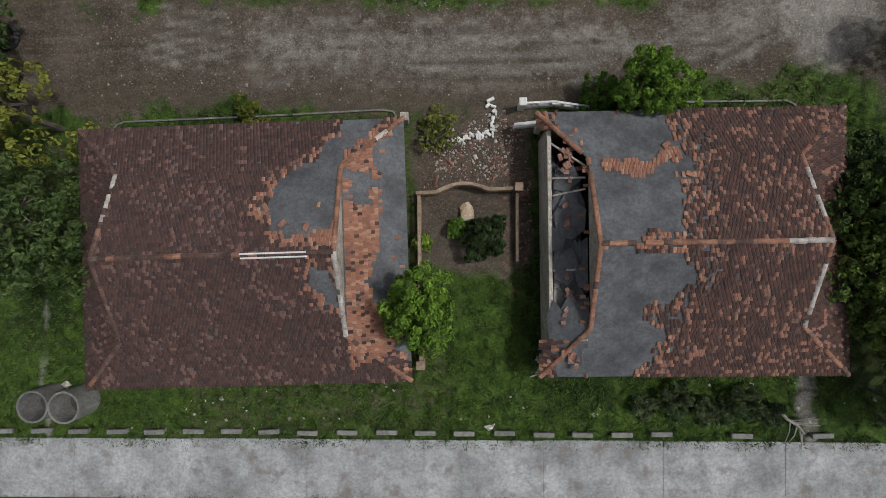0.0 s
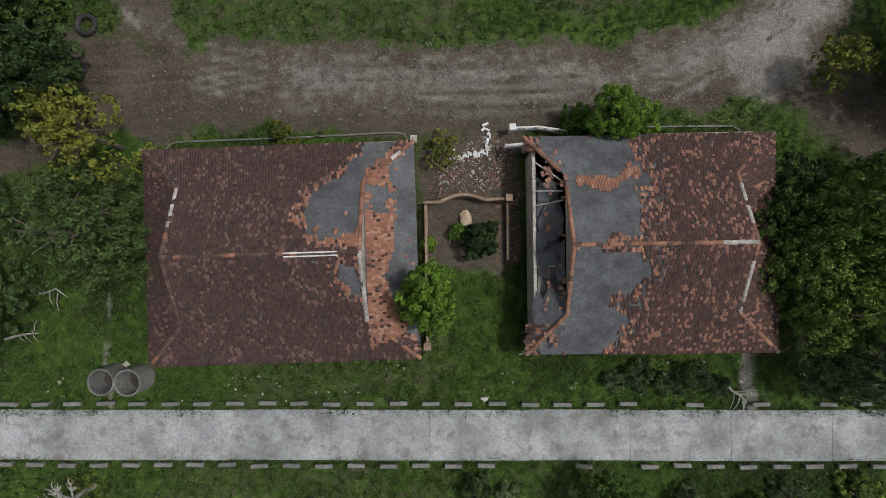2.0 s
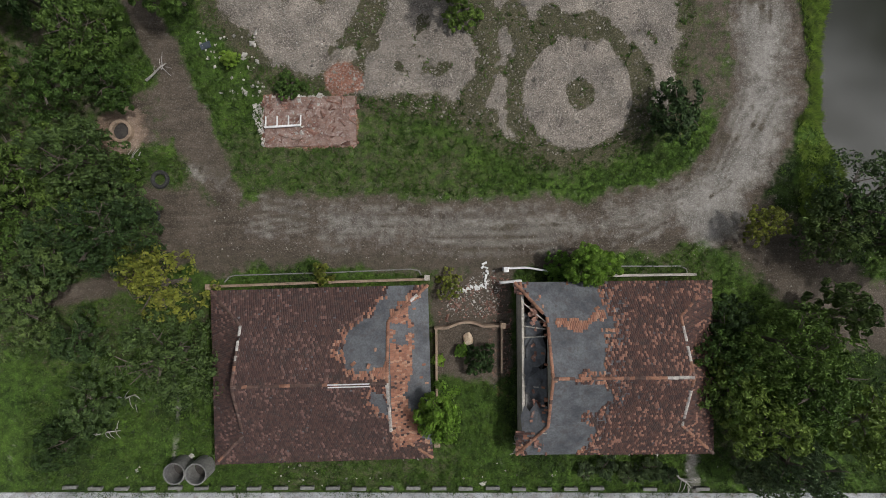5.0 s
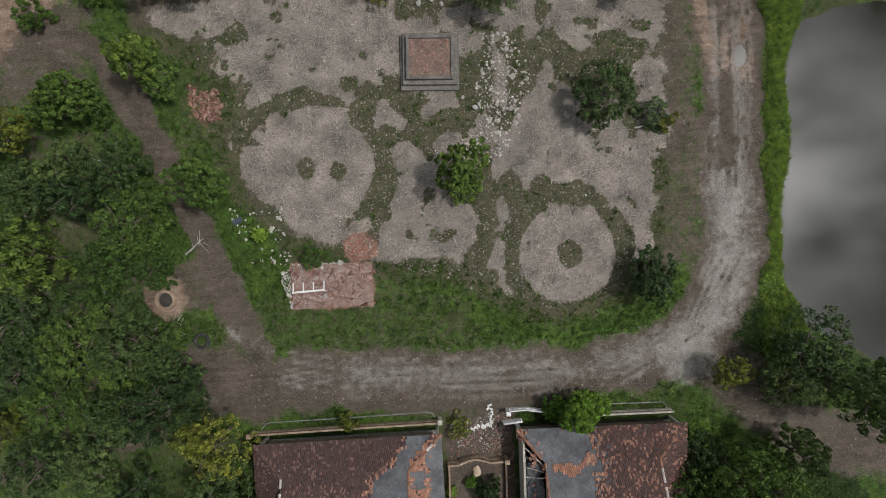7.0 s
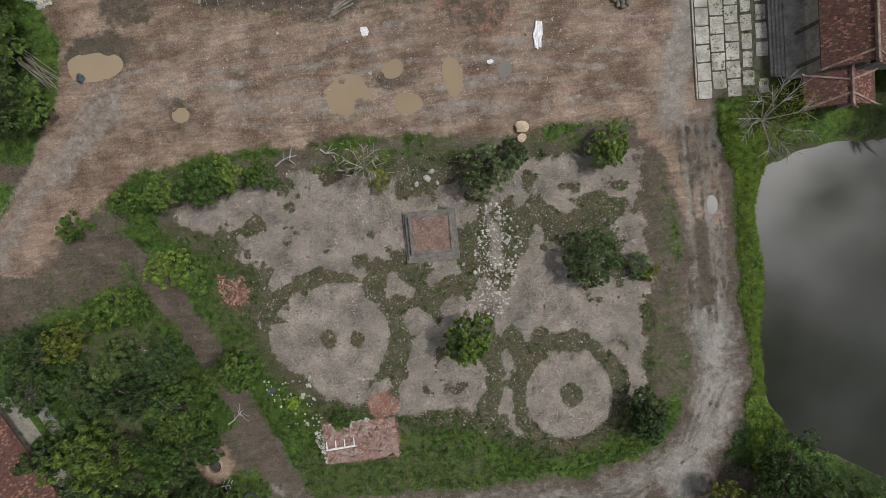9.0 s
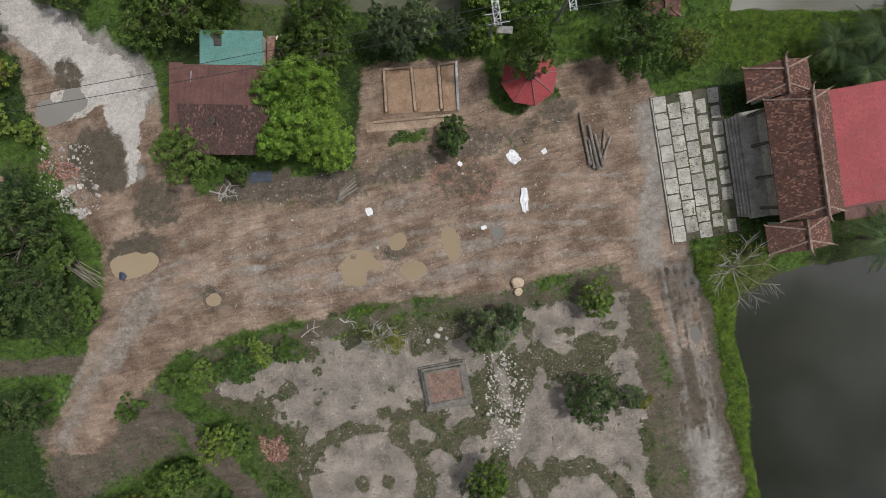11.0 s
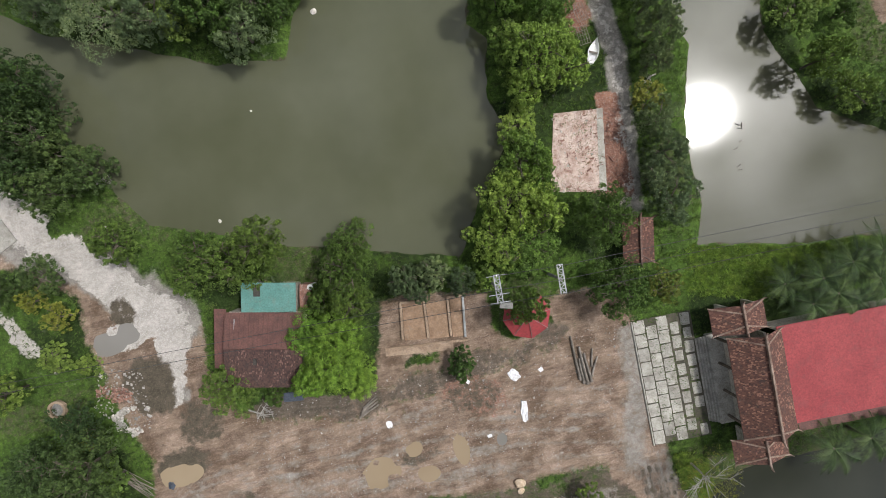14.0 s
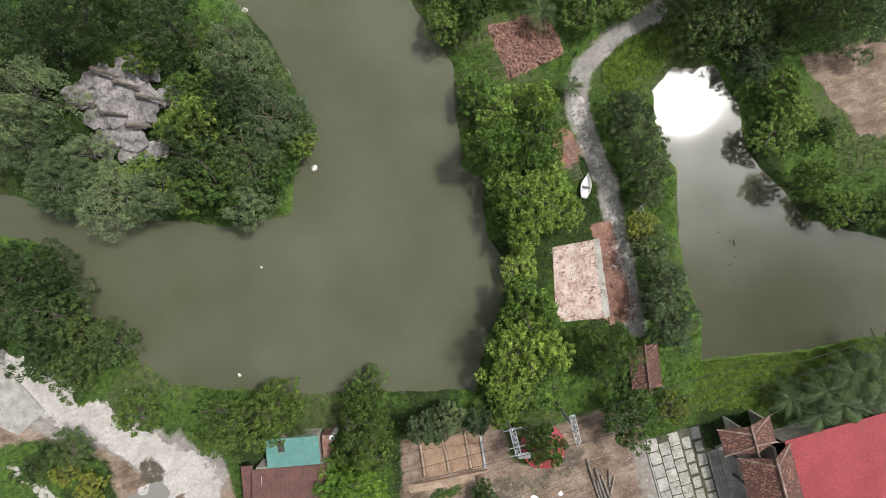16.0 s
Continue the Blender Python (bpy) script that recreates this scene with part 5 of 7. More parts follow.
tagged(part("attic_rubble", bm, DUST, house_r, "grey crumbs of screed and plaster"), kind="stuff")
bm = bmesh.new()
beam(bm, (-6.38, -4.9, 2.54), (-6.38, 4.9, 2.54), 0.17, 0.14)
part("wall_plate", bm, PLASTER, house_r, "pale wall beam laid bare")
for (bx, by, bz), (sx, sy), tilt, turn in (((-5.65, 1.7, 2.7), (1.4, 2.6), 24, 8), ((-5.75, -0.4, 2.65), (1.1, 1.7), 18, -12), ((-5.4, -1.9, 2.75), (1.1, 1.5), 30, 14), ((-5.55, -4.0, 2.85), (1.5, 2.6), 26, 3), ((-5.3, -2.7, 2.95), (0.7, 1.4), 30, 0),
                                           ((-5.45, 0.7, 2.7), (0.7, 0.9), 36, -20), ((-5.9, -2.8, 2.3), (0.7, 0.8), 12, 30), ((-5.9, 0.6, 2.35), (0.8, 2.2), 8, 5), ((-5.95, 3.2, 2.2), (0.6, 1.2), -6, 20), ((-5.2, -0.7, 3.0), (0.6, 1.8), 28, 4), ((-5.9, -4.3, 2.4), (0.8, 1.6), 10, -8)):
    bm = bmesh.new()
    n = 17
    top = [bm.verts.new((sx / 2 * math.cos(6.283 * i / n) * rng4.uniform(0.7, 1.3), sy / 2 * math.sin(6.283 * i / n) * rng4.uniform(0.7, 1.3), 0)) for i in range(n)]
    f = bm.faces.new(top)
    out = bmesh.ops.extrude_face_region(bm, geom=[f])
    for v in out["geom"]:
        if isinstance(v, bmesh.types.BMVert):
            v.co.z += 0.06
    ob = part("fallen_screed", bm, FELT, house_r, "broken plate of grey roof screed")
    ob.matrix_basis = pose(bx, by, bz, 0, -tilt, turn)
bm = bmesh.new()
for i in range(150):
    y = rng4.uniform(-5.2, 4.6)
    box(bm, (rng4.uniform(-6.2, -5.0), y, 0.25 + rng4.uniform(0, 0.35)), (rng4.uniform(0.1, 0.35), rng4.uniform(0.1, 0.25), 0.08), rng4.uniform(0, 180))
for i in range(60):
    box(bm, (-5.55 + rng4.gauss(0, 0.22), rng4.choice((3.9, 1.2, -2.2, -3.1, -5.0)) + rng4.gauss(0, 0.5), 2.95 + rng4.uniform(0, 0.1)), (0.3, 0.18, 0.03), rng4.uniform(0, 180), m=None)
tagged(part("fallen_tiles", bm, BRICK, house_r, "heap of broken orange tiles"), kind="stuff")
for i in range(9):
    bm = bmesh.new()
    a = rng4.uniform(-0.5, 0.9)
    rod(bm, (-6.2 + rng4.uniform(-0.1, 0.5), -5.1 + rng4.uniform(-0.7, 0.7), 2.45), (-7.1 + rng4.uniform(-0.3, 0.4), -5.2 + rng4.uniform(-0.9, 0.6), 2.2), 0.035, 0.03, 6)
    part("splintered_batten", bm, DEADWOOD, house_r)
bm = bmesh.new()
box(bm, (3.55 - 1.3, 0.02, ZR + 0.13), (2.7, 0.07, 0.09), 0, 0.01)
box(bm, (3.55 - 1.3, -0.16, ZR + 0.06), (2.7, 0.07, 0.09), 0, 0.01)
part("ridge_mortar", bm, WHITEPAINT, house_l, "pale mortar bed without its caps")
for lx, ly in ((-7.3, 0.5), (-7.6, 0.15), (-6.5, -0.2), (-5.5, -0.35), (-6.7, -0.7), (-5.9, -2.3), (-3.4, -2.6), (-2.4, -2.0), (9.9, 3.1), (10.6, 1.7)):
    bm = bmesh.new()
    box(bm, (0, 0, 0), (0.36, 0.2, 0.06), 0, 0.015)
    lz = ZR - (abs(ly + 1.2)) * RISE + 0.10 if lx < -4.3 or lx > 7 else 3.3 - (lx + 4.3) * 0.42
    ob = solid("loose_tile", bm, CAP, "loose orange clay tile lying on the roof", "roof tile", (lx, ly, lz), rng4.uniform(0, 180), "loose tiles")

# ---- court between the houses ----
def balustrade(name, label, pts, height, parent_label_mat, spacing=0.3, broken=0.0, rail=0.16):
    """A low wall along pts with a row of small uprights and a rail."""
    ob = thing(name, label, "low wall", (*pts[0], 0))
    base, top = bmesh.new(), bmesh.new()
    up = mesh_from("upright", box(bmesh.new(), (0, 0, 0), (0.11, 0.12, height * 0.42), 0, 0.012), parent_label_mat)
    o = Vector((*pts[0], 0))
    for a, b in zip(pts, pts[1:]):
        a, b = Vector((*a, 0)) - o, Vector((*b, 0)) - o
        beam(base, a + Vector((0, 0, height * 0.25)), b + Vector((0, 0, height * 0.25)), 0.16, height * 0.5)
        beam(top, a + Vector((0, 0, height - 0.04)), b + Vector((0, 0, height - 0.04)), rail, 0.08)
        n = max(1, int((b - a).length / spacing))
        for i in range(n):
            if rng4.random() < broken:
                continue
            u = new("upright", up)
            u.parent = ob
            u.matrix_basis = pose(*(a.lerp(b, (i + 0.5) / n) + Vector((0, 0, height * 0.71))), 0, 0, math.degrees(math.atan2(b.y - a.y, b.x - a.x)))
    part("plinth", base, parent_label_mat, ob)
    part("rail", top, parent_label_mat, ob)
    return ob


def pillar(x, y, h, s, material, label):
    bm = bmesh.new()
    box(bm, (0, 0, h / 2 - 0.05), (s, s, h), 0, 0.02)
    ob = thing("wall_pillar", label, "pillar", (x, y, 0))
    part("shaft", bm, material, ob)
    part("cap", box(bmesh.new(), (0, 0, h), (s * 1.35, s * 1.35, 0.1), 0, 0.02), material, ob)
    return ob


arch = [(-1.25 + 0.24 * i, 1.42 + (0.36 * math.sin(math.pi * (i - 4) / 11) if 4 <= i <= 15 else 0.0) + 0.008 * i) for i in range(21)]
balustrade("court_wall", "low brown garden wall with a curved middle and small openings", arch, 1.0, OCHRE, 0.24)
pillar(3.75, 1.62, 1.15, 0.3, OCHRE, "square brown end pillar of the garden wall")
balustrade("court_side_wall", "thin brown kerb wall beside the planted court", [(3.75, 1.4), (3.72, -2.0)], 0.45, OCHRE, 0.5)
balustrade("veranda_wall", "narrow brown wall along the eaves of the house", [(-1.12, 1.3), (-1.12, -6.9)], 0.9, OCHRE, 0.5)
pillar(-1.12, -7.0, 1.0, 0.32, OCHRE, "orange brick pillar at the wall's end")
balustrade("front_balustrade", "low veranda balustrade with orange rail and small uprights", [(-17.6, 4.62), (-9.5, 4.85), (-1.9, 5.02)], 0.85, OCHRE, 0.28)
pillar(-17.7, 4.62, 1.05, 0.3, OCHRE, "square end pillar of the balustrade")
pillar(-1.75, 5.15, 1.05, 0.3, PLASTER, "square pale pillar of the balustrade")
balustrade("front_balustrade", "low pale veranda balustrade with small uprights", [(10.3, 5.15), (18.0, 5.2)], 0.85, PLASTER, 0.28)
balustrade("broken_balustrade", "broken white balustrade with fallen uprights", [(4.0, 5.75), (5.6, 5.8), (7.4, 5.5)], 0.8, WHITEPAINT, 0.28, 0.4, 0.1)
balustrade("broken_balustrade", "broken white balustrade stub", [(3.6, 4.7), (5.2, 4.85)], 0.8, WHITEPAINT, 0.3, 0.3)
pillar(4.0, 5.7, 1.2, 0.28, WHITEPAINT, "white pillar at the broken gate")
for edge, material in (([(-16.9, 4.9), (-16.6, 5.25), (-16.2, 5.4), (-9, 5.55), (-3.0, 5.75), (-2.4, 5.65), (-2.2, 5.3)], KERB), ([(10.6, 5.85), (17.2, 5.8), (17.6, 5.6), (17.7, 5.3)], KERB)):
    bm = bmesh.new()
    for a, b in zip(edge, edge[1:]):
        beam(bm, (*a, 0.05), (*b, 0.05), 0.09, 0.14)
    solid("planter_kerb", bm, material, "thin grey planter kerb with rounded corners", "kerb")
for i in range(26):
    f = i / 25
    ax, ay = (0.7 + 1.9 * min(1, f * 1.6), 4.15 + 0.25 * math.sin(f * 3)) if f < 0.6 else (2.55 + 0.1 * rng4.random(), 4.4 + 1.7 * (f - 0.6) / 0.4)
    bm = bmesh.new()
    box(bm, (0, 0, 0.09), (rng4.uniform(0.18, 0.42), rng4.uniform(0.1, 0.16), rng4.uniform(0.1, 0.18)), 0, 0.015)
    solid("fallen_upright", bm, WHITEPAINT, "white fallen balustrade piece lying on the ground", "rubble", (ax + rng4.gauss(0, 0.07), ay + rng4.gauss(0, 0.07), 0.01), rng4.uniform(0, 180), "fallen gate pieces")
bm = lump(bmesh.new(), (0, 0, 0.15), 0.42, rng4, 0.5)
solid("boulder", bm, SANDSTONE, "tan boulder lying in the planted court", "stone", (1.25, 0.5, 0))


def scatter(name, label, category, outline, count, size, material, seed, flat=0.6, box_like=False):
    """Small loose stones over an area, as one thing that nobody could count."""
    rng = np.random.RandomState(seed)
    xs, ys = [p[0] for p in outline], [p[1] for p in outline]
    x, y = rng.uniform(min(xs), max(xs), count * 4), rng.uniform(min(ys), max(ys), count * 4)
    keep = area_distance(x, y, outline) + 1.2 * (smooth_noise(x, y, 2.0, seed + 5) - 0.5) < 0
    x, y = x[keep][:count], y[keep][:count]
    z = land_height(x, y)
    n = len(x)
    s = size * np.exp(rng.normal(0, 0.45, (n, 1)))
    base = np.array([(1, 0, 0), (0, 1, 0), (-1, 0, 0), (0, -1, 0), (0.1, 0.1, 1), (0, 0, -1)], float)
    if box_like:
        base = np.array([(1, 0.5, 0), (-1, 0.5, 0), (-1, -0.5, 0), (1, -0.5, 0), (0.9, 0, 1), (-0.9, 0, 1)], float)
    jit = base[None] * rng.uniform(0.65, 1.3, (n, 6, 1)) + rng.normal(0, 0.12, (n, 6, 3))
    turn = rng.uniform(0, 6.28, n)
    c, sn = np.cos(turn)[:, None], np.sin(turn)[:, None]
    v = np.stack([jit[..., 0] * c - jit[..., 1] * sn, jit[..., 0] * sn + jit[..., 1] * c, jit[..., 2] * flat], 2) * s[:, None]
    v += np.stack([x, y, z + 0.2 * s[:, 0] * flat], 1)[:, None]
    if box_like:
        tri = np.array([(0, 4, 3), (1, 2, 5), (0, 1, 5), (0, 5, 4), (3, 4, 5), (3, 5, 2), (0, 3, 2), (0, 2, 1)])
    else:
        tri = np.array([(0, 1, 4), (1, 2, 4), (2, 3, 4), (3, 0, 4), (1, 0, 5), (2, 1, 5), (3, 2, 5), (0, 3, 5)])
    me = raw_mesh(name, v.reshape(-1, 3), (tri[None] + 6 * np.arange(n)[:, None, None]).reshape(-1, 3), material)
    return solid(name, me, None, label, category, kind="stuff")


def area(x0, x1, y0, y1):
    return [(x0, y0), (x1, y0), (x1, y1), (x0, y1)]


scatter("brick_rubble", "scattered red brick rubble between the two houses", "rubble", [(-0.8, 3.9), (3.6, 5.6), (4.5, 4.2), (4.5, -2), (3.9, -2.5), (3.8, 1.9), (-0.9, 1.9)], 260, 0.075, BRICK, 61, 0.6, True)
scatter("plaster_rubble", "scattered pale plaster and stone crumbs", "rubble", [(-0.9, 4.6), (3.2, 5.6), (4.2, 2.0), (-0.6, 2.0)], 420, 0.04, PALESTONE, 62)
scatter("roadside_stones", "loose grey stones along the dirt road", "stones", [(-20, 6.5), (20, 6.3), (37, -1), (37, 6), (22, 12), (14, 11), (-20, 11)], 1700, 0.035, COURTSTONE, 63)
scatter("court_gravel", "broken grey stone covering the old court", "gravel", [(-24, 41), (-11.8, 43.5), (18.8, 41), (17, 16.8), (9.2, 14), (4, 15.4), (-6, 18.5), (-13.5, 21), (-18, 26.5), (-18.6, 33.7)], 13000, 0.05, COURTSTONE, 64)
scatter("pale_court_gravel", "pale stone chips over the old court", "gravel", [(-24, 41), (-11.8, 43.5), (18.8, 41), (17, 16.8), (9.2, 14), (4, 15.4), (-6, 18.5), (-13.5, 21), (-18, 26.5), (-18.6, 33.7)], 1200, 0.03, PALESTONE, 65)
scatter("white_stones", "trail of white stones across the court", "stones", [(2.0, 26.5), (4.8, 27.5), (7.0, 33), (5.6, 37.5), (3.0, 38), (2.4, 33)], 460, 0.085, PALESTONE, 66)
scatter("red_rubble", "heap of red and white brick rubble on a slab", "rubble", area(-13.9, -7.0, 15.0, 18.7), 2800, 0.08, BRICK, 67, 0.6, True)
scatter("white_rubble", "white plaster bits among the red rubble", "rubble", [(-15.2, 18.6), (-9.5, 18.8), (-9, 16), (-14, 14.8)], 1500, 0.07, PALESTONE, 68)
scatter("yard_stones", "loose stones and litter on the dirt yard", "stones", [(-22, 46), (16, 45), (24, 50), (24, 60), (4, 60), (-22, 59)], 2200, 0.045, STONE, 69)
scatter("bank_rubble", "stones at the edge of the muddy crossing", "stones", [(-38, 64), (-32, 60.5), (-31.5, 67), (-36, 69)], 260, 0.10, STONE, 70)
scatter("white_heap", "small heap of white plaster rubble in the mud", "rubble", [(-36.2, 63.0), (-35.8, 61.2), (-34.2, 60.0), (-33.0, 60.4), (-33.3, 61.2), (-34.4, 61.3), (-34.9, 62.2), (-34.4, 63.0), (-33.2, 62.9), (-32.9, 63.6), (-34.6, 64.0)], 520, 0.10, PALESTONE, 71)
scatter("brown_rubble", "brown clods and broken stone beside the white heap", "rubble", [(-37.4, 65.6), (-36.4, 66.6), (-33.6, 65.8), (-33.0, 64.4), (-35.0, 64.6)], 260, 0.11, BRICK, 78)
scatter("slab_rubble", "pale and red rubble over the causeway slab", "rubble", [(21.5, 84.6), (26.6, 84), (25.2, 75.2), (19.6, 76.5)], 2200, 0.07, PALESTONE, 72)
scatter("slab_bricks", "red brick bits over the causeway slab", "rubble", [(21.5, 84.6), (28.8, 84), (28.2, 73.5), (19.6, 76.5)], 2200, 0.075, BRICK, 73, 0.6, True)
scatter("north_rubble", "pink and brown rubble in a clearing", "rubble", [(22.2, 111.8), (29, 111.2), (29.8, 106), (22.9, 105.4)], 1500, 0.12, BRICK, 74, 0.6, True)
scatter("west_rubble", "brick and stone rubble at the wood's edge", "rubble", [(-21.8, 34), (-19.2, 33.4), (-19.4, 31), (-21.4, 31)], 260, 0.13, BRICK, 75, 0.6, True)
scatter("verge_stones", "stones in the grass beside the track", "stones", [(-19, 24), (-14.5, 23.5), (-13.8, 19), (-17, 18.5)], 60, 0.13, PALESTONE, 76)
scatter("path_litter", "pale bits in the grass beside the concrete path", "litter", [(-27, -10.2), (27, -10.6), (20, -8), (-22, -8)], 90, 0.07, PALESTONE, 77)

# ---- the concrete path ----
path_ob = thing("pavement", "long pale concrete path of cast slabs with stains", "path", (0, -12.5, 0), -0.6)
tagged(path_ob, kind="structure")
slab_me = mesh_from("slab", box(bmesh.new(), (0, 0, -0.01), (5.994, 3.05, 0.12), 0, 0.02), CONCRETE)
for i in range(-11, 12):
    s = new("slab", slab_me)
    s.parent = path_ob
    s.matrix_basis = pose(6.0 * i + 1.9, rng4.uniform(-0.03, 0.03), rng4.uniform(0, 0.012), rng4.uniform(-0.1, 0.1), rng4.uniform(-0.1, 0.1), rng4.uniform(-0.12, 0.12))


def kerb_block(x, y, turn):
    ob = thing("kerb_block", "short grey concrete kerb block beside the path", "kerb block", (x, y, 0), turn, "kerb blocks along the path")
    bm = bmesh.new()
    box(bm, (0, 0, 0.27), (1.04, 0.24, 0.16), 0, 0.02)
    part("bar", bm, KERB, ob)
    for sx in (-0.36, 0.36):
        part("foot", box(bmesh.new(), (sx, 0, 0.07), (0.2, 0.2, 0.28), 0, 0.015), KERB, ob)
    return ob


first_block = kerb_block(-1.0, -10.55, 0)
for k in range(-14, 15):
    if k and k not in (7, 9, 11):
        copy_thing(first_block, pose(-1.0 + 1.96 * k + rng4.uniform(-0.06, 0.06), -10.55 - 0.011 * 1.96 * k + rng4.uniform(-0.05, 0.05), 0, rng4.uniform(-2, 2), rng4.uniform(-2, 2), rng4.uniform(-3, 3)))
for k in range(0, 31):
    if k not in (17, 18, 20):
        copy_thing(first_block, pose(-28.8 + 1.94 * k, -14.25 - 0.011 * (1.94 * k - 28.8) + rng4.uniform(-0.05, 0.05), 0, rng4.uniform(-2, 2), rng4.uniform(-2, 2), rng4.uniform(-3, 3)))

for rx_, ry_, rt in ((-20.05, -8.75, 0), (-18.5, -8.8, 40)):
    ob = thing("concrete_ring", "upright grey precast concrete well ring standing in the grass", "concrete ring", (rx_, ry_, 0), rt, "pair of concrete rings")
    part("shell", ring(bmesh.new(), 0.80, 0.69, 1.5), KERB, ob)
    bm = bmesh.new()
    bmesh.ops.create_circle(bm, cap_ends=True, segments=32, radius=0.685, matrix=Matrix.Translation((0, 0, 0.12)))
    # the bottom is coloured dark for the shade down inside the ring
    part("earth_bottom", bm, INNER_SHADE, ob, "soil bottom with the ring's inner shade in its colour")
# ---- the court's centre ----
PEDSTONE = surface("mossy_step_stone", (0.105, 0.098, 0.086), (0.20, 0.185, 0.165), (0.07, 0.066, 0.05), 1.2, 8, 0.9, 0.6, 0.6)
ped = thing("pedestal", "stepped grey stone pedestal with red rubble on top", "pedestal", (-1.45, 35.3, 0), -1.5)
part("lower_step", box(bmesh.new(), (0, 0, 0.1), (4.9, 4.75, 0.3), 0, 0.03), PEDSTONE, ped)
part("upper_step", box(bmesh.new(), (0, 0.12, 0.38), (4.5, 4.2, 0.3), 0, 0.03), PEDSTONE, ped)
bm = bmesh.new()
for bx, by, sx, sy in ((0, 1.85, 3.9, 0.22), (0, -1.5, 3.9, 0.22), (-1.85, 0.18, 0.22, 3.14), (1.85, 0.18, 0.22, 3.14)):
    box(bm, (bx, by, 0.68), (sx, sy, 0.32), 0, 0.02)
part("rim", bm, PEDSTONE, ped)
part("fill", box(bmesh.new(), (0, 0.18, 0.6), (3.5, 3.15, 0.2)), surface("reddish_soil", (0.13, 0.095, 0.075), (0.23, 0.175, 0.14), (0.17, 0.09, 0.065), 1.2, 8), ped, "reddish rubble fill")
v = bmesh.new()
rr = random.Random(8)
for i in range(420):
    lump(v, (rr.uniform(-1.6, 1.6), 0.2 + rr.uniform(-1.4, 1.4), 0.71), rr.uniform(0.04, 0.09), rr, 0.6, 1)
tagged(part("rubble", v, BRICK, ped), kind="stuff")
base = solid("rubble_slab", box(bmesh.new(), (0, 0, 0.03), (6.8, 3.7, 0.14), 0, 0.03), surface("rubble_dust", (0.15, 0.088, 0.068), (0.30, 0.21, 0.175), (0.42, 0.38, 0.345), 1.8, 9, 0.9, 0.8), "low broken slab covered in red brick rubble", "slab", (-10.4, 16.85, 0), 1)
frame_ob = thing("white_frame", "white painted metal frame lying on rubble", "metal frame", (-12.3, 17.0, 0.16), 2)
part("long_rail", beam(bmesh.new(), (-1.5, -0.55, 0.08), (1.2, -0.5, 0.08), 0.16, 0.12), WHITEPAINT, frame_ob)
for sx in (-1.4, -0.55, 0.3, 1.2):
    part("cross_bar", beam(bmesh.new(), (sx, -0.5, 0.07), (sx + 0.04, 0.25, 0.07), 0.1, 0.09), WHITEPAINT, frame_ob)
bm = bmesh.new()
lump(bm, (0, 0, 0.3), 0.58, rng4, 0.55)
solid("boulder", bm, SANDSTONE, "large tan boulder at the edge of the yard", "stone", (8.0, 44.2, 0))
solid("boulder", lump(bmesh.new(), (0, 0, 0.15), 0.42, rng4, 0.4), SANDSTONE, "broken tan boulder beside a larger one", "stone", (7.9, 43.2, 0))
for bx, by, br in ((-1.2, 40.6, 0.45), (-0.7, 41.2, 0.35), (-2.2, 40.2, 0.3), (-0.3, 40.1, 0.25), (2.2, 31.4, 0.3), (1.2, 32.3, 0.22), (5.2, 31.2, 0.33), (5.0, 36.2, 0.3)):
    solid("stone", lump(bmesh.new(), (0, 0, br * 0.35), br * 0.75, rng4, 0.6), STONE, "pale loose stone lying on the gravel", "stone", (bx, by, land_z(bx, by)), 0, "loose court stones")

well = thing("well", "round clay well ring sunk in bare soil among trees", "well", (-24.4, 16.2, 0))
part("ring", ring(bmesh.new(), 0.85, 0.62, 0.4, 28), OCHRE, well)
bm = bmesh.new()
bmesh.ops.create_circle(bm, cap_ends=True, segments=28, radius=0.62, matrix=Matrix.Translation((0, 0, 0.1)))
# shade of the well's depth is put into the bottom's colour
part("shaft_bottom", bm, INNER_SHADE, well)
for wx, wy, wr in ((-41.8, 65.3, 1.05), (-41.4, 63.3, 0.6)):
    ob = thing("well_ring", "round stone well ring in the bank by the crossing", "well", (wx, wy, 0), 0, "old well rings")
    part("ring", ring(bmesh.new(), wr, wr * 0.72, 0.5, 28), OCHRE, ob)
    bm = bmesh.new()
    bmesh.ops.create_circle(bm, cap_ends=True, segments=28, radius=wr * 0.72, matrix=Matrix.Translation((0, 0, 0.15)))
    # the smaller ring's bottom has the shade of a deep hole painted in
    part("shaft_bottom", bm, INNER_SHADE if wr < 1 else KERB, ob)
for i in range(14):
    bm = bmesh.new()
    bent(bm, [(-1.9, 0, 0.08), (0, 0.04, 0.12), (1.9, 0.02, 0.08)], 0.045, 0.03, 6)
    solid("bamboo_pole", bm, WOOD, "thin dry bamboo pole in a loose pile", "pole", (-35.3 + rng4.gauss(0, 0.3), 54.6 + rng4.gauss(0, 0.35), land_z(-35.3, 54.6) + 0.05 * (i % 4)), -42 + rng4.gauss(0, 9), "pile of bamboo poles")
for tx, ty in ((-21.6, 12.6), (-22.3, 9.9)):
    bm = bmesh.new()
    for i in range(20):
        a0, a1 = 6.2832 * i / 20, 6.2832 * (i + 1) / 20
        rod(bm, (0.55 * math.cos(a0), 0.55 * math.sin(a0), 0.15), (0.55 * math.cos(a1), 0.55 * math.sin(a1), 0.15), 0.16, 0.16, 8)
    solid("tyre", bm, RUBBER, "old black tyre lying at the wood's edge", "tyre", (tx, ty, 0), 0, "old tyres")


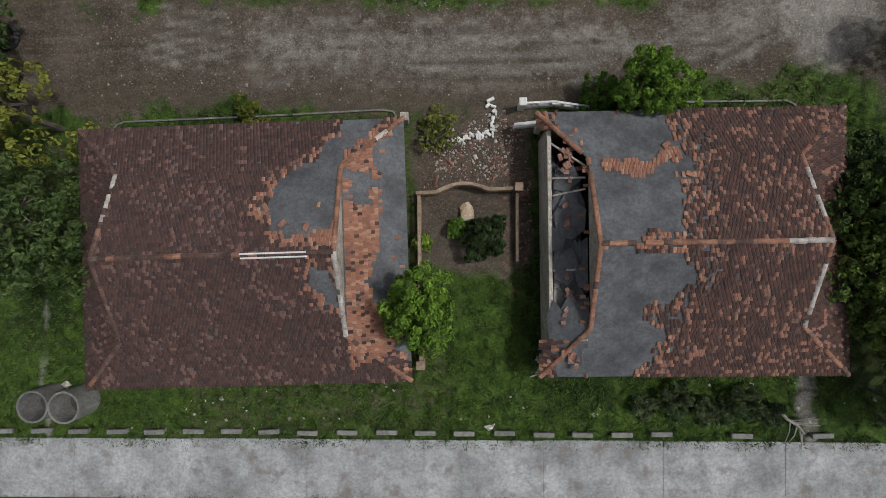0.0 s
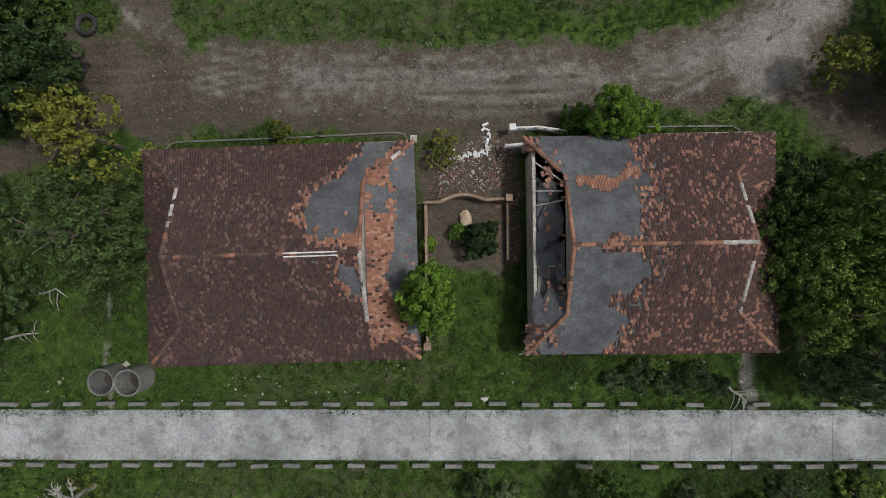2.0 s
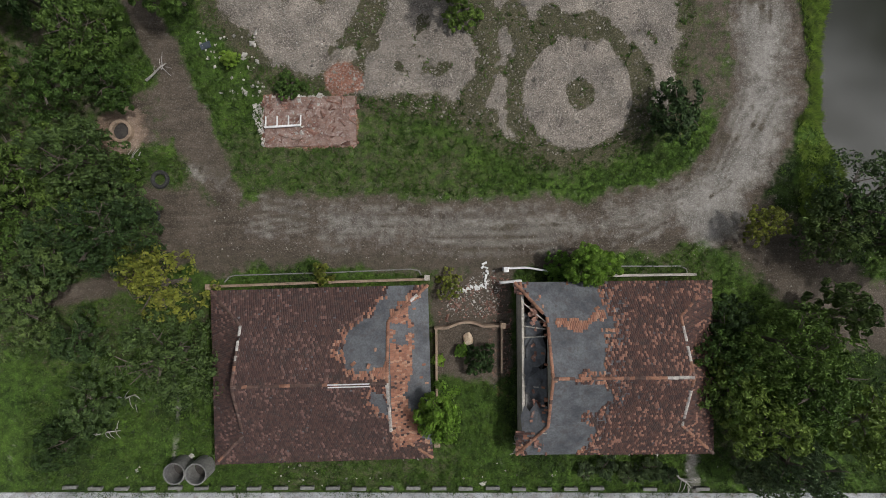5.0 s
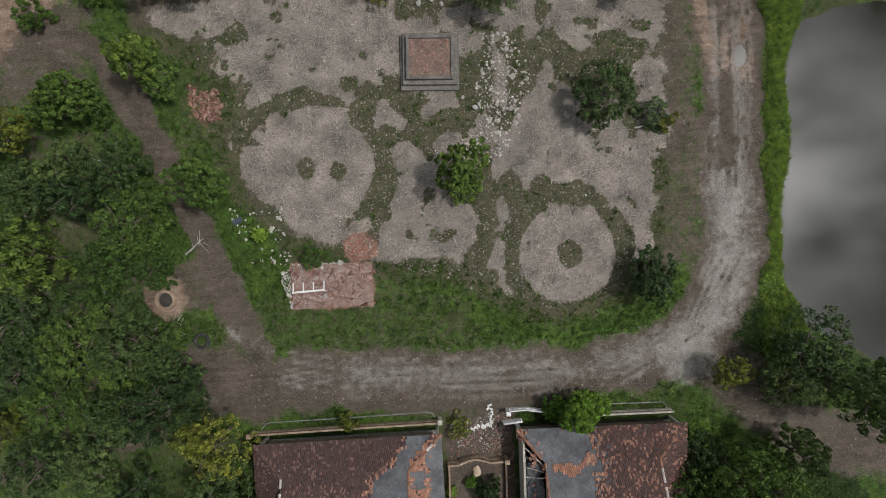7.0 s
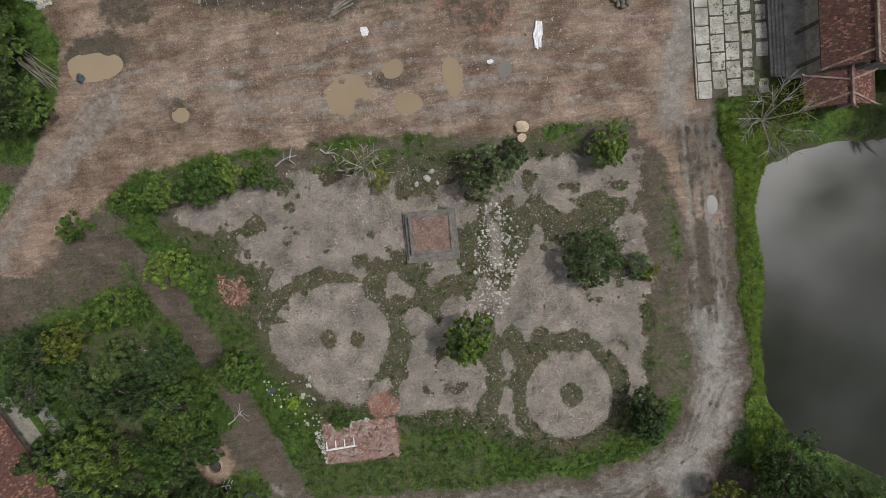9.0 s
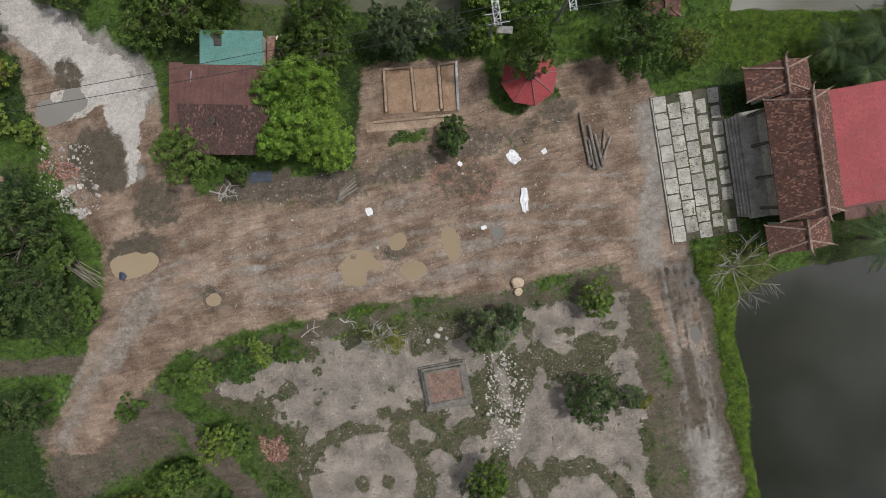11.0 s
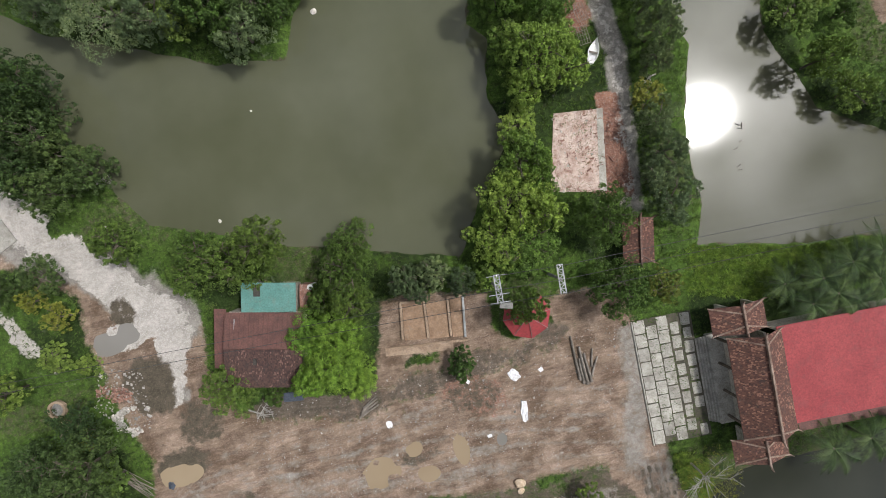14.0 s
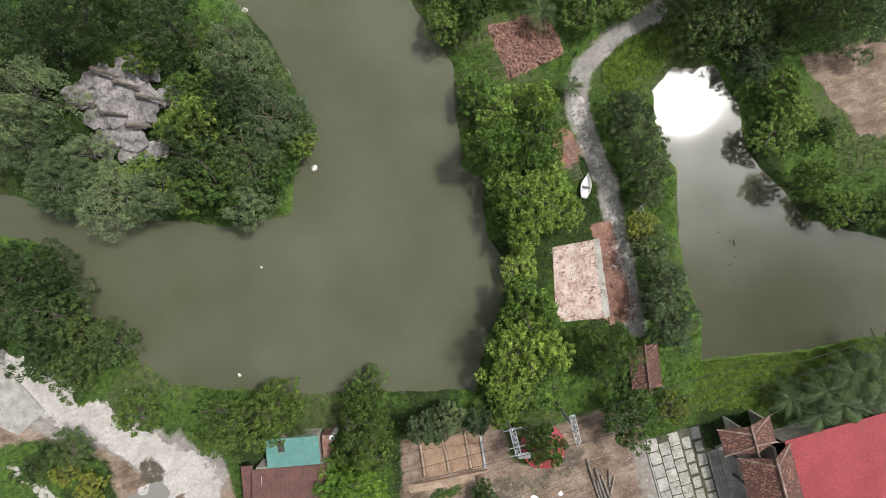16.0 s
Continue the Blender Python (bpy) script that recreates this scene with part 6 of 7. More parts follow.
def branch(x, y, length, turn, label="bleached dead branch lying on the ground", material=None, twigs=6, seed=1):
    r = random.Random(seed)
    bm = bmesh.new()
    bent(bm, [(0, 0, 0.1), (length * 0.35, r.uniform(-0.2, 0.2), 0.3), (length * 0.7, r.uniform(-0.3, 0.3), 0.35), (length, r.uniform(-0.3, 0.3), 0.25)], 0.10, 0.03)
    for i in range(twigs):
        f = r.uniform(0.25, 0.95)
        s = r.choice((-1, 1))
        tip = Vector((length * f + r.uniform(0.2, 0.8), s * r.uniform(0.4, 1.1), r.uniform(0.2, 0.8)))
        bent(bm, [(length * f, 0, 0.3), Vector((length * f, 0, 0.3)).lerp(tip, 0.5) + Vector((0, 0, 0.12)), tip], 0.04, 0.012, 5)
    return solid("dead_branch", bm, material or DEADWOOD, label, "branch", (x, y, land_z(x, y)), turn)


for i, (bx, by, bl, bt, tw) in enumerate(((-14.9, 43.4, 2.2, 20, 5), (-10.6, 44.4, 1.8, -30, 4), (-7.8, 41.6, 2.4, 60, 8), (-6.0, 42.8, 2.2, -60, 8), (-20.6, 60.0, 3.0, -20, 12), (-19.8, 58.8, 2.2, 40, 10),
                                         (-26.2, 13.6, 3.4, 10, 6), (-24.6, 12.6, 2.6, 50, 5), (-25.2, -3.5, 2.4, -5, 3), (-26.8, -6.4, 2.2, 15, 4), (-29.0, 26.5, 2.2, 80, 5), (-31.5, 84.6, 3.0, -30, 5),
                                         (-31.4, 89.0, 2.6, 20, 8), (16.5, -9.4, 1.8, -50, 8), (33.8, 86.5, 2.2, 200, 9), (-32, 110.5, 2.5, -50, 3), (15.6, 29.2, 1.4, 15, 2), (-22.6, 20.0, 2.0, 30, 5))):
    branch(bx, by, bl, bt, twigs=tw, seed=i)

# ---- puddles ----
for k_, (px_, py_, rx_, ry_, clear) in enumerate(PUDDLES):
    sheet("puddle", [(px_ + 1.25 * rx_ * math.cos(0.2618 * i), py_ + 1.25 * ry_ * math.sin(0.2618 * i)) for i in range(24)], -0.035 + 0.004 * (k_ % 3), SKY_PALE_PUDDLE if clear else PUDDLE,
          "still clear puddle mirroring the sky, part of the reflection in its colour" if clear else "shallow tan muddy puddle in the dirt yard", "puddle")

# ---- the yard's north side ----
plot = thing("foundation", "shallow concrete foundation beams round bare orange soil", "foundation", (2.4, 65, 0))
for a, b in (((-3.0, 3.0), (-3.7, -1.2)), ((-0.3, 2.6), (-0.8, -1.7)), ((2.4, 2.2), (1.8, -2.1)), ((4.2, 2.2), (3.4, -2.6)), ((-5.2, -1.9), (3.6, -3.0)), ((2.4, 2.3), (4.2, 2.15)), ((-3.0, 3.0), (-0.3, 2.6))):
    part("beam", beam(bmesh.new(), (*a, 0.12), (*b, 0.12), 0.26, 0.34), OCHRE if a[0] < 3 else CONCRETE, plot)
part("edge_slab", box(bmesh.new(), (-2.1, -2.75, 0.02), (7.9, 1.0, 0.12), -8, 0.02), OCHRE, plot)
ORANGESOIL = surface("orange_soil", (0.20, 0.125, 0.075), (0.32, 0.215, 0.14), (0.26, 0.20, 0.15), 0.9, 7)
for quad in (((-2.8, 2.8), (-3.5, -1.4), (-1.0, -1.8), (-0.5, 2.5)), ((-0.1, 2.4), (-0.6, -1.9), (1.6, -2.2), (2.2, 2.0)), ((2.6, 2.0), (2.0, -2.3), (3.3, -2.5), (4.0, 2.0))):
    part("soil_bed", slab_poly(bmesh.new(), [(*q, 0.07) for q in quad], 0.2), ORANGESOIL, plot, "bare orange soil between the beams")


def log(x, y, length, r, turn, material, label, group):
    bm = bmesh.new()
    bent(bm, [(-length / 2, 0, r), (0, 0.03, r * 1.05), (length / 2, 0, r * 0.95)], r, r * 0.72, 10)
    ob = thing("log", label, "log", (x, y, land_z(x, y)), turn, group)
    part("stem", bm, material, ob)
    bm = bmesh.new()
    lump(bm, (-length / 2, 0, r * 1.1), r * 1.35, rng4, 0.9)
    part("butt", bm, material, ob)
    return ob


for lx, ly, ll, lr, lt in ((17.6, 57.05, 5.1, 0.17, 90), (18.3, 56.0, 4.4, 0.2, 91), (18.75, 55.6, 3.2, 0.18, 93), (17.95, 55.4, 2.8, 0.15, 89), (19.6, 55.6, 2.2, 0.14, 60), (19.5, 56.6, 2.0, 0.12, 75)):
    log(lx, ly, ll, lr, lt, WOOD, "grey tree trunk felled and laid on the dirt", "felled trunks")
for i in range(4):
    log(-7.0 + 0.1 * i, 56.6 + 0.34 * i, 2.6 - 0.2 * i, 0.13, 22 + 3 * i, WOOD, "short grey log lying in a row", "row of logs")


def cloth(x, y, sx, sy, turn, label):
    bm = bmesh.new()
    bmesh.ops.create_grid(bm, x_segments=14, y_segments=14, size=1.0)
    r = Vector((x, y, 0))
    for v in list(bm.verts):
        d = v.co.length
        k = 1 - 0.25 * noise.noise(v.co * 1.7 + r)
        v.co = Vector((v.co.x * sx * k * (1 - 0.25 * abs(v.co.y)), v.co.y * sy * k, 0.10 + 0.10 * noise.noise(v.co * 2.6 + r)))
    out = bmesh.ops.extrude_face_region(bm, geom=bm.faces[:])
    for v in out["geom"]:
        if isinstance(v, bmesh.types.BMVert):
            v.co.z += 0.03
    return solid("cloth", bm, CLOTH, label, "cloth", (x, y, land_z(x, y)), turn)


cloth(10.45, 52.3, 0.42, 1.15, -8, "crumpled white sheet lying on the dirt")
cloth(10.2, 56.7, 0.62, 0.7, 30, "crumpled pale sheet lying on bare soil")
cloth(-5.2, 54.5, 0.35, 0.4, 10, "small white scrap of cloth on the dirt")
cloth(5.85, 50.4, 0.3, 0.2, 12, "small white board scrap on the dirt")
cloth(4.85, 57.2, 0.22, 0.25, 40, "small white scrap near the red soil")
solid("plastic_sheet", lump(bmesh.new(), (0, 0, 0.08), 0.4, rng4, 0.3, 2, 0.5), BLUEPLASTIC, "black crumpled scrap beside the muddy puddle", "plastic sheet", (-31.5, 53.5, 0), 10)
cloth(13.4, 56.6, 0.3, 0.25, 20, "small tan scrap near the felled trunks")
solid("plastic_sheet", box(bmesh.new(), (0, 0, 0.05), (2.3, 1.1, 0.1), 0, 0.04), BLUEPLASTIC, "dark plastic sheet crumpled by the house", "plastic sheet", (-15.2, 60.3, 0), -8)
solid("plastic_sheet", box(bmesh.new(), (0, 0, 0.03), (0.8, 0.5, 0.06), 0, 0.02), BLUEPLASTIC, "dark blue plastic scrap in the grass", "plastic sheet", (-18.2, 22.6, 0), 20)

# a collapsed red garden shelter
gaz = thing("gazebo", "collapsed red metal garden shelter with bare ribs", "gazebo", (13.0, 63.6, 0))
bm = bmesh.new()
for i in range(8):
    if i in (1, 2):
        continue
    a0, a1 = 0.7854 * i, 0.7854 * (i + 1)
    slab_poly(bm, [(0.5 * math.cos(a0), 0.5 * math.sin(a0), 2.9), (2.75 * math.cos(a0), 2.75 * math.sin(a0), 2.1), (2.75 * math.cos(a1), 2.75 * math.sin(a1), 2.1), (0.5 * math.cos(a1), 0.5 * math.sin(a1), 2.9)], 0.04)
part("canopy", bm, REDTIN, gaz)
for i in range(8):
    a0 = 0.7854 * i
    part("rib", rod(bmesh.new(), (0, 0, 3.15), (2.75 * math.cos(a0), 2.75 * math.sin(a0), 2.15), 0.035, 0.035, 6), WOOD, gaz)
part("post", rod(bmesh.new(), (0, 0, -0.2), (0, 0, 3.1), 0.09, 0.08, 10), STEEL, gaz)

# ---- the paved forecourt and the temple ----
fore = thing("pavement", "worn pale stone slabs with mossy joints before the hall", "paving", (28.05, 51.95, 0), -2.3)
tagged(fore, kind="structure")
part("bed", box(bmesh.new(), (0, 0, -0.03), (6.9, 14.9, 0.12), 0, 0.02), surface("mossy_bed", (0.05, 0.047, 0.032), (0.095, 0.085, 0.06), (0.13, 0.12, 0.09)), fore)
pave_me = []
for k in range(6):
    bm = bmesh.new()
    outline = []
    for i, (ux, uy) in enumerate(((-1, -1), (0, -1.02), (1, -1), (1.02, 0), (1, 1), (0, 1.02), (-1, 1), (-1.02, 0))):
        outline.append((ux * 0.44 * rng4.uniform(0.9, 1.0), uy * 0.8 * rng4.uniform(0.92, 1.0), 0.07))
    slab_poly(bm, outline, 0.1)
    pave_me.append(mesh_from("paving_slab", bm, PAVER))
for i in range(5):
    for j in range(9):
        if (i > 2 and rng4.random() < 0.10) or (i % 2 and j == 8):
            continue
        wide = rng4.uniform(1.40, 1.46) if i < 3 else rng4.uniform(1.0, 1.3)
        deep = rng4.uniform(0.96, 1.0) if i < 3 else rng4.uniform(0.78, 0.95)
        s = new("paving_slab", rng4.choice(pave_me))
        s.parent = fore
        s.matrix_basis = pose(-2.70 + 1.34 * i, -6.6 + 1.65 * j + (0.8 if i % 2 else 0), rng4.uniform(0, 0.02), rng4.uniform(-0.8, 0.8), rng4.uniform(-0.8, 0.8), rng4.uniform(-2, 2)) @ Matrix.Diagonal((wide, deep, 1, 1))
part("edge_kerb", beam(bmesh.new(), (-3.5, -7.4, 0.07), (-3.5, 7.4, 0.07), 0.14, 0.2), PAVER, fore)

TEMPLE_TURN = -2.5


def tiled_roof(parent, x0, x1, y0, y1, ze, zr, material, seed, ridge_material, name="roof"):
    """A gable roof with its ridge along y, boarded below and tiled above."""
    r = np.random.RandomState(seed)
    xm, half = (x0 + x1) / 2, (x1 - x0) / 2
    k = (zr - ze) / half
    c, s = 1 / math.sqrt(1 + k * k), k / math.sqrt(1 + k * k)
    always = lambda x, y, q: None if q.rand() < 0.02 else 0
    fr = slope_tiles((x0, 0, ze), (0, -1, 0), (c, 0, s), lambda q: (-y1, -y0), half / c, always, r)
    fr += slope_tiles((x1, 0, ze), (0, 1, 0), (-c, 0, s), lambda q: (y0, y1), half / c, always, r)
    tagged(part(name + "_tiles", join_tiles(fr, [material]), None, parent), kind="stuff")
    bm = bmesh.new()
    slab_poly(bm, [(x0, y0, ze), (xm, y0, zr), (xm, y1, zr), (x0, y1, ze)][::-1], 0.1)
    slab_poly(bm, [(x1, y0, ze), (x1, y1, ze), (xm, y1, zr), (xm, y0, zr)][::-1], 0.1)
    bmesh.ops.recalc_face_normals(bm, faces=bm.faces)
    part(name, bm, BROWNTIN, parent)
    ridge = bmesh.new()
    beam(ridge, (xm, y0 - 0.1, zr + 0.12), (xm, y1 + 0.1, zr + 0.12), 0.22, 0.3)
    for yy, sg in ((y0, -1), (y1, 1)):
        bent(ridge, [(xm, yy, zr + 0.2), (xm, yy + sg * 0.35, zr + 0.3), (xm, yy + sg * 0.5, zr + 0.6)], 0.13, 0.06, 7)
        for xe in (x0, x1):
            beam(ridge, (xm, yy - sg * 0.9, zr + 0.1), (xe, yy, ze + 0.1), 0.16, 0.16)
            bent(ridge, [(xe, yy, ze + 0.1), (xe + (0.2 if xe > xm else -0.2), yy + sg * 0.1, ze + 0.2), (xe + (0.3 if xe > xm else -0.3), yy + sg * 0.15, ze + 0.4)], 0.09, 0.04, 6)
    part(name + "_ridge", ridge, ridge_material, parent, "pale ridge bands with curled ends")


temple = thing("temple_hall", "old temple hall with layered brown tile roofs and curled ridges", "temple", (35.6, 50.9, 0), TEMPLE_TURN)
RIDGE = surface("ridge_plaster", (0.16, 0.105, 0.08), (0.33, 0.25, 0.20), (0.10, 0.06, 0.045), 1.3, 9, 0.9, 0.5)
tiled_roof(temple, -2.7, 3.2, -5.9, 5.4, 4.2, 6.2, TILE_T, 21, RIDGE)
for y0, y1 in ((5.6, 8.7), (-8.9, -6.1)):
    tiled_roof(temple, -3.7, 2.3, y0, y1, 3.4, 4.7, TILE_T, 22, RIDGE, "side_roof")
for y0, y1 in ((-5.5, 5.0), (5.7, 8.3), (-8.5, -6.2)):
    for wx in (-1.2, 1.9):
        part("wall", box(bmesh.new(), (wx, (y0 + y1) / 2, 1.7), (0.25, y1 - y0, 3.5)), PLASTER, temple)
part("terrace", box(bmesh.new(), (-0.05, -0.2, 0.25), (6.1, 10.6, 0.7), 0, 0.03), PAVER, temple, "grey stone terrace")
for i in range(4):
    part("step", box(bmesh.new(), (-3.28 - 0.27 * i, -0.2, 0.32 - 0.13 * i), (0.24, 10.2 - 0.1 * i, 0.30), 0, 0.02), PAVER, temple, "long grey weathered step")
for cy_ in (-4.6, -1.6, 1.6, 4.6):
    part("column", rod(bmesh.new(), (-2.1, cy_, 0.4), (-2.1, cy_, 4.35), 0.17, 0.15, 12), BARK, temple)

annex = thing("annex", "flat red sheet metal roof hall behind the temple", "building", (49.0, 50.2, 0), TEMPLE_TURN)
part("roof", box(bmesh.new(), (0, 0, 3.45), (20.4, 11.0, 0.08), 0, 0.01), REDTIN, annex)
for i in range(20):
    part("seam", box(bmesh.new(), (-9.7 + 1.02 * i, 0, 3.496), (0.025, 11.0, 0.008)), REDTIN, annex)
for wy in (-5.1, 5.1):
    part("wall", box(bmesh.new(), (0, wy, 1.7), (20, 0.2, 3.4)), PLASTER, annex)
part("gutter", beam(bmesh.new(), (-10.0, -5.6, 3.35), (8, -5.6, 3.35), 0.16, 0.14), BROWNTIN, annex)
part("side_canopy", box(bmesh.new(), (-2, -6.2, 2.6), (14, 1.4, 0.08), 0, 0.01), BROWNTIN, annex, "narrow dark red canopy strip")

# ---- the small house with the green roof ----
small = thing("small_house", "small house with brown tile roof and green tin lean-to", "house", (-16.2, 67.1, 0), -13.5)
for wy in (-4.0, 3.8):
    part("wall", box(bmesh.new(), (0.2, wy, 1.2), (7.8, 0.2, 2.5)), PLASTER, small)
for wx in (-3.7, 4.1):
    part("wall", box(bmesh.new(), (wx, -0.1, 1.25), (0.2, 7.6, 2.6)), PLASTER, small)
r5 = np.random.RandomState(5)
kk = 1.15 / 4.5
c5, s5 = 1 / math.sqrt(1 + kk * kk), kk / math.sqrt(1 + kk * kk)
tagged(part("roof_tiles", join_tiles(slope_tiles((0, -4.5, 2.5), (1, 0, 0), (0, c5, s5), lambda q: (-4.0, 4.5), 4.5 / c5, lambda x, y, q: None if q.rand() < 0.01 else 0, r5), [TILE_L]), None, small), kind="stuff")
bm = bmesh.new()
slab_poly(bm, [(-4.0, -4.5, 2.46), (4.5, -4.5, 2.46), (4.5, 0, 3.61), (-4.0, 0, 3.61)], 0.08)
slab_poly(bm, [(-4.0, 0.02, 3.63), (4.5, 0.02, 3.63), (4.5, 3.9, 2.9), (-4.0, 3.9, 2.9)], 0.06)
part("roof", bm, BROWNTIN, small, "rusty brown sheet roof")
for i in range(17):
    part("sheet_seam", beam(bmesh.new(), (-3.9 + 0.52 * i, 0.05, 3.66), (-3.9 + 0.52 * i, 3.88, 2.93), 0.04, 0.03), BROWNTIN, small)
part("side_roof", box(bmesh.new(), (-4.75, 0.9, 2.35), (1.35, 6.6, 0.07), 0, 0.01), BROWNTIN, small, "narrow rusty side roof")
part("green_roof", box(bmesh.new(), (0.75, 5.5, 2.75), (6.0, 3.3, 0.08), 0, 0.01), GREENTIN, small, "flat green painted tin roof")
for wx in (-2.1, 3.5):
    part("lean_to_wall", box(bmesh.new(), (wx, 5.4, 1.3), (0.15, 3.0, 2.8)), PLASTER, small)
part("lean_to_wall", box(bmesh.new(), (0.7, 6.9, 1.3), (5.6, 0.15, 2.8)), PLASTER, small)
# closed box, coloured with the shade an open hatch would show
vent = part("roof_hatch", box(bmesh.new(), (-0.5, 6.3, 2.86), (0.7, 1.3, 0.16), 0, 0.02), INNER_SHADE, small, "closed roof hatch box with an opening's shade in its colour")
part("brick_lean_to", box(bmesh.new(), (4.6, 5.6, 1.1), (1.2, 2.6, 2.3), 0, 0.03), BRICK, small)
part("water_tank", rod(bmesh.new(), (5.2, 6.6, 0), (5.2, 6.6, 2.4), 0.32, 0.32, 20), WHITEPAINT, small, "white round tank")
part("pipe_stub", rod(bmesh.new(), (-2.9, 0.8, 3.3), (-2.9, 3.2, 3.1), 0.05, 0.05, 8), STEEL, small)
# no chimney: an added dark block paints the shade of a tile gap
part("gap_block", box(bmesh.new(), (-0.6, -1.4, 3.35), (0.35, 0.7, 0.5), 0, 0.02), INNER_SHADE, small, "dark block standing in for a shaded gap in the tiles")

west_house = thing("house", "brown tiled house half hidden behind the trees", "house", (-43.2, 18.8, 0), 26.8)
tiled_roof(west_house, -4.2, 4.2, -6.0, 6.0, 2.9, 5.0, TILE_T, 33, CAP)
for wx in (-3.4, 3.4):
    part("wall", box(bmesh.new(), (wx, 0, 1.4), (0.25, 11, 2.9)), PLASTER, west_house)
part("paved_edge", box(bmesh.new(), (5.0, 0, 0.06), (1.1, 11.5, 0.2), 0, 0.02), KERB, west_house)

hut = thing("hut", "small open hut with a brown tile roof on the causeway", "hut", (26.9, 68.8, 0), -11)
tiled_roof(hut, -1.7, 1.7, -2.5, 2.5, 2.3, 2.9, TILE_T, 44, CAP_DARK)
for wx in (-1.4, 1.4):
    for wy in (-2.0, 2.0):
        part("post", rod(bmesh.new(), (wx, wy, -0.3), (wx, wy, 2.4), 0.08, 0.08, 8), WOOD, hut)

# ---- power line ----
def power_pole(x, y, h, turn, platform):
    """A round post that carries a lattice crossarm square to the line."""
    ob = thing("power_pole", "pale concrete power pole with a galvanised lattice crossarm", "power pole", (x, y, 0), turn, "power poles")
    part("post", rod(bmesh.new(), (0, 0, -0.3), (0, 0, h), 0.19, 0.13, 12), KERB, ob)
    bm = bmesh.new()
    for sx in (-0.26, 0.26):
        beam(bm, (sx, -1.45, h - 0.1), (sx, 1.45, h - 0.1), 0.11, 0.1)
    for i in range(6):
        y0, sg = -1.4 + 0.467 * i, 1 if i % 2 else -1
        beam(bm, (-0.25 * sg, y0, h - 0.1), (0.25 * sg, y0 + 0.467, h - 0.1), 0.07, 0.06)
        beam(bm, (-0.26, y0, h - 0.1), (0.26, y0, h - 0.1), 0.07, 0.06)
    beam(bm, (-0.26, 1.43, h - 0.1), (0.26, 1.43, h - 0.1), 0.08, 0.06)
    part("crossarm", bm, STEEL, ob, "galvanised lattice crossarm")
    for yy in (-1.35, 0.0, 1.35):
        part("insulator", rod(bmesh.new(), (0, yy, h - 0.05), (0, yy, h + 0.3), 0.09, 0.05, 10), WHITEPAINT, ob)
    if platform:
        for yy in (-1.3, -0.5, 1.35):
            part("bracket", beam(bmesh.new(), (-1.0, yy, h - 0.02), (1.0, yy, h - 0.02), 0.07, 0.07), STEEL, ob)
        part("switch_tray", box(bmesh.new(), (0.55, -1.75, h - 0.5), (1.3, 0.6, 0.12), -12, 0.02), KERB, ob, "small grey metal tray under the crossarm")
    return ob


power_pole(10.0, 68.1, 9.1, -4, True)
power_pole(16.1, 67.7, 9.7, -4, False)


def cable(a, b, sag, r=0.028):
    bm = bmesh.new()
    a, b = Vector(a), Vector(b)
    pts = [a.lerp(b, i / 16) - Vector((0, 0, sag * 4 * (i / 16) * (1 - i / 16))) for i in range(17)]
    side = (b - a).cross(Vector((0, 0, 1))).normalized() * r
    rings = [[bm.verts.new(p + side * math.cos(1.0472 * k) + Vector((0, 0, r * math.sin(1.0472 * k)))) for k in range(6)] for p in pts]
    for one, two in zip(rings, rings[1:]):
        for k in range(6):
            bm.faces.new((one[k], one[(k + 1) % 6], two[(k + 1) % 6], two[k]))
    return solid("cable", bm, CABLE, "thin black power cable strung between poles", "cable", group="power cables")


for dy, dz in ((-1.35, 0.3), (0.0, 0.3), (1.35, 0.3)):
    cable((10.0, 68.1 + dy, 9.1 + dz), (16.1, 67.7 + dy, 9.7 + dz), 0.12)
    cable((16.1, 67.7 + dy, 9.7 + dz), (75, 65.2 + dy, 9.2), 0.9)
    if dy <= 0:
        cable((10.0, 68.1 + dy, 9.1 + dz), (-70, 71.8 + dy * 0.5, 8.6), 1.0)
cable((10.0, 68.1, 8.2), (-14, 70.5, 3.4), 0.5, 0.016)

# ---- the causeway ----
terr = solid("concrete_slab", slab_poly(bmesh.new(), [(21.5, 84.9, 0.1), (19.2, 76.3, 0.1), (25.2, 74.9, 0.1), (26.8, 84.2, 0.1)], 0.3), surface("pinkish_worn_slab", (0.38, 0.26, 0.21), (0.60, 0.50, 0.44), (0.20, 0.10, 0.075), 0.9, 7, 0.9, 0.85),
             "pinkish worn concrete slab strewn with rubble", "slab")
solid("tile_strip", slab_poly(bmesh.new(), [(25.9, 84.3, 0.06), (24.2, 75.1, 0.06), (25.0, 74.95, 0.06), (26.6, 84.2, 0.06)], 0.2), PAVER, "pale concrete edging strip along the slab", "kerb", (0.5, 0, 0.06))
boat = thing("boat", "small white rowing boat hull lying on the path", "boat", (27.4, 90.6, 0.1), 62)
bm = bmesh.new()
rows = []
for i in range(13):
    f = i / 12
    w = 0.62 * (1 - (2 * abs(f - 0.42)) ** 2.2 * 0.9) if f < 0.9 else 0.62 * (1 - f) * 2.2
    w = max(w, 0.05)
    x = -1.5 + 3.0 * f
    rows.append([bm.verts.new((x, y * w, z)) for y, z in ((-1, 0.5), (-0.8, 0.15), (0, 0), (0.8, 0.15), (1, 0.5), (0.86, 0.5), (0.68, 0.2), (0, 0.07), (-0.68, 0.2), (-0.86, 0.5))])
for a, b in zip(rows, rows[1:]):
    for i in range(10):
        bm.faces.new((a[i], a[(i + 1) % 10], b[(i + 1) % 10], b[i]))
bm.faces.new(rows[0][::-1])
bm.faces.new(rows[-1])
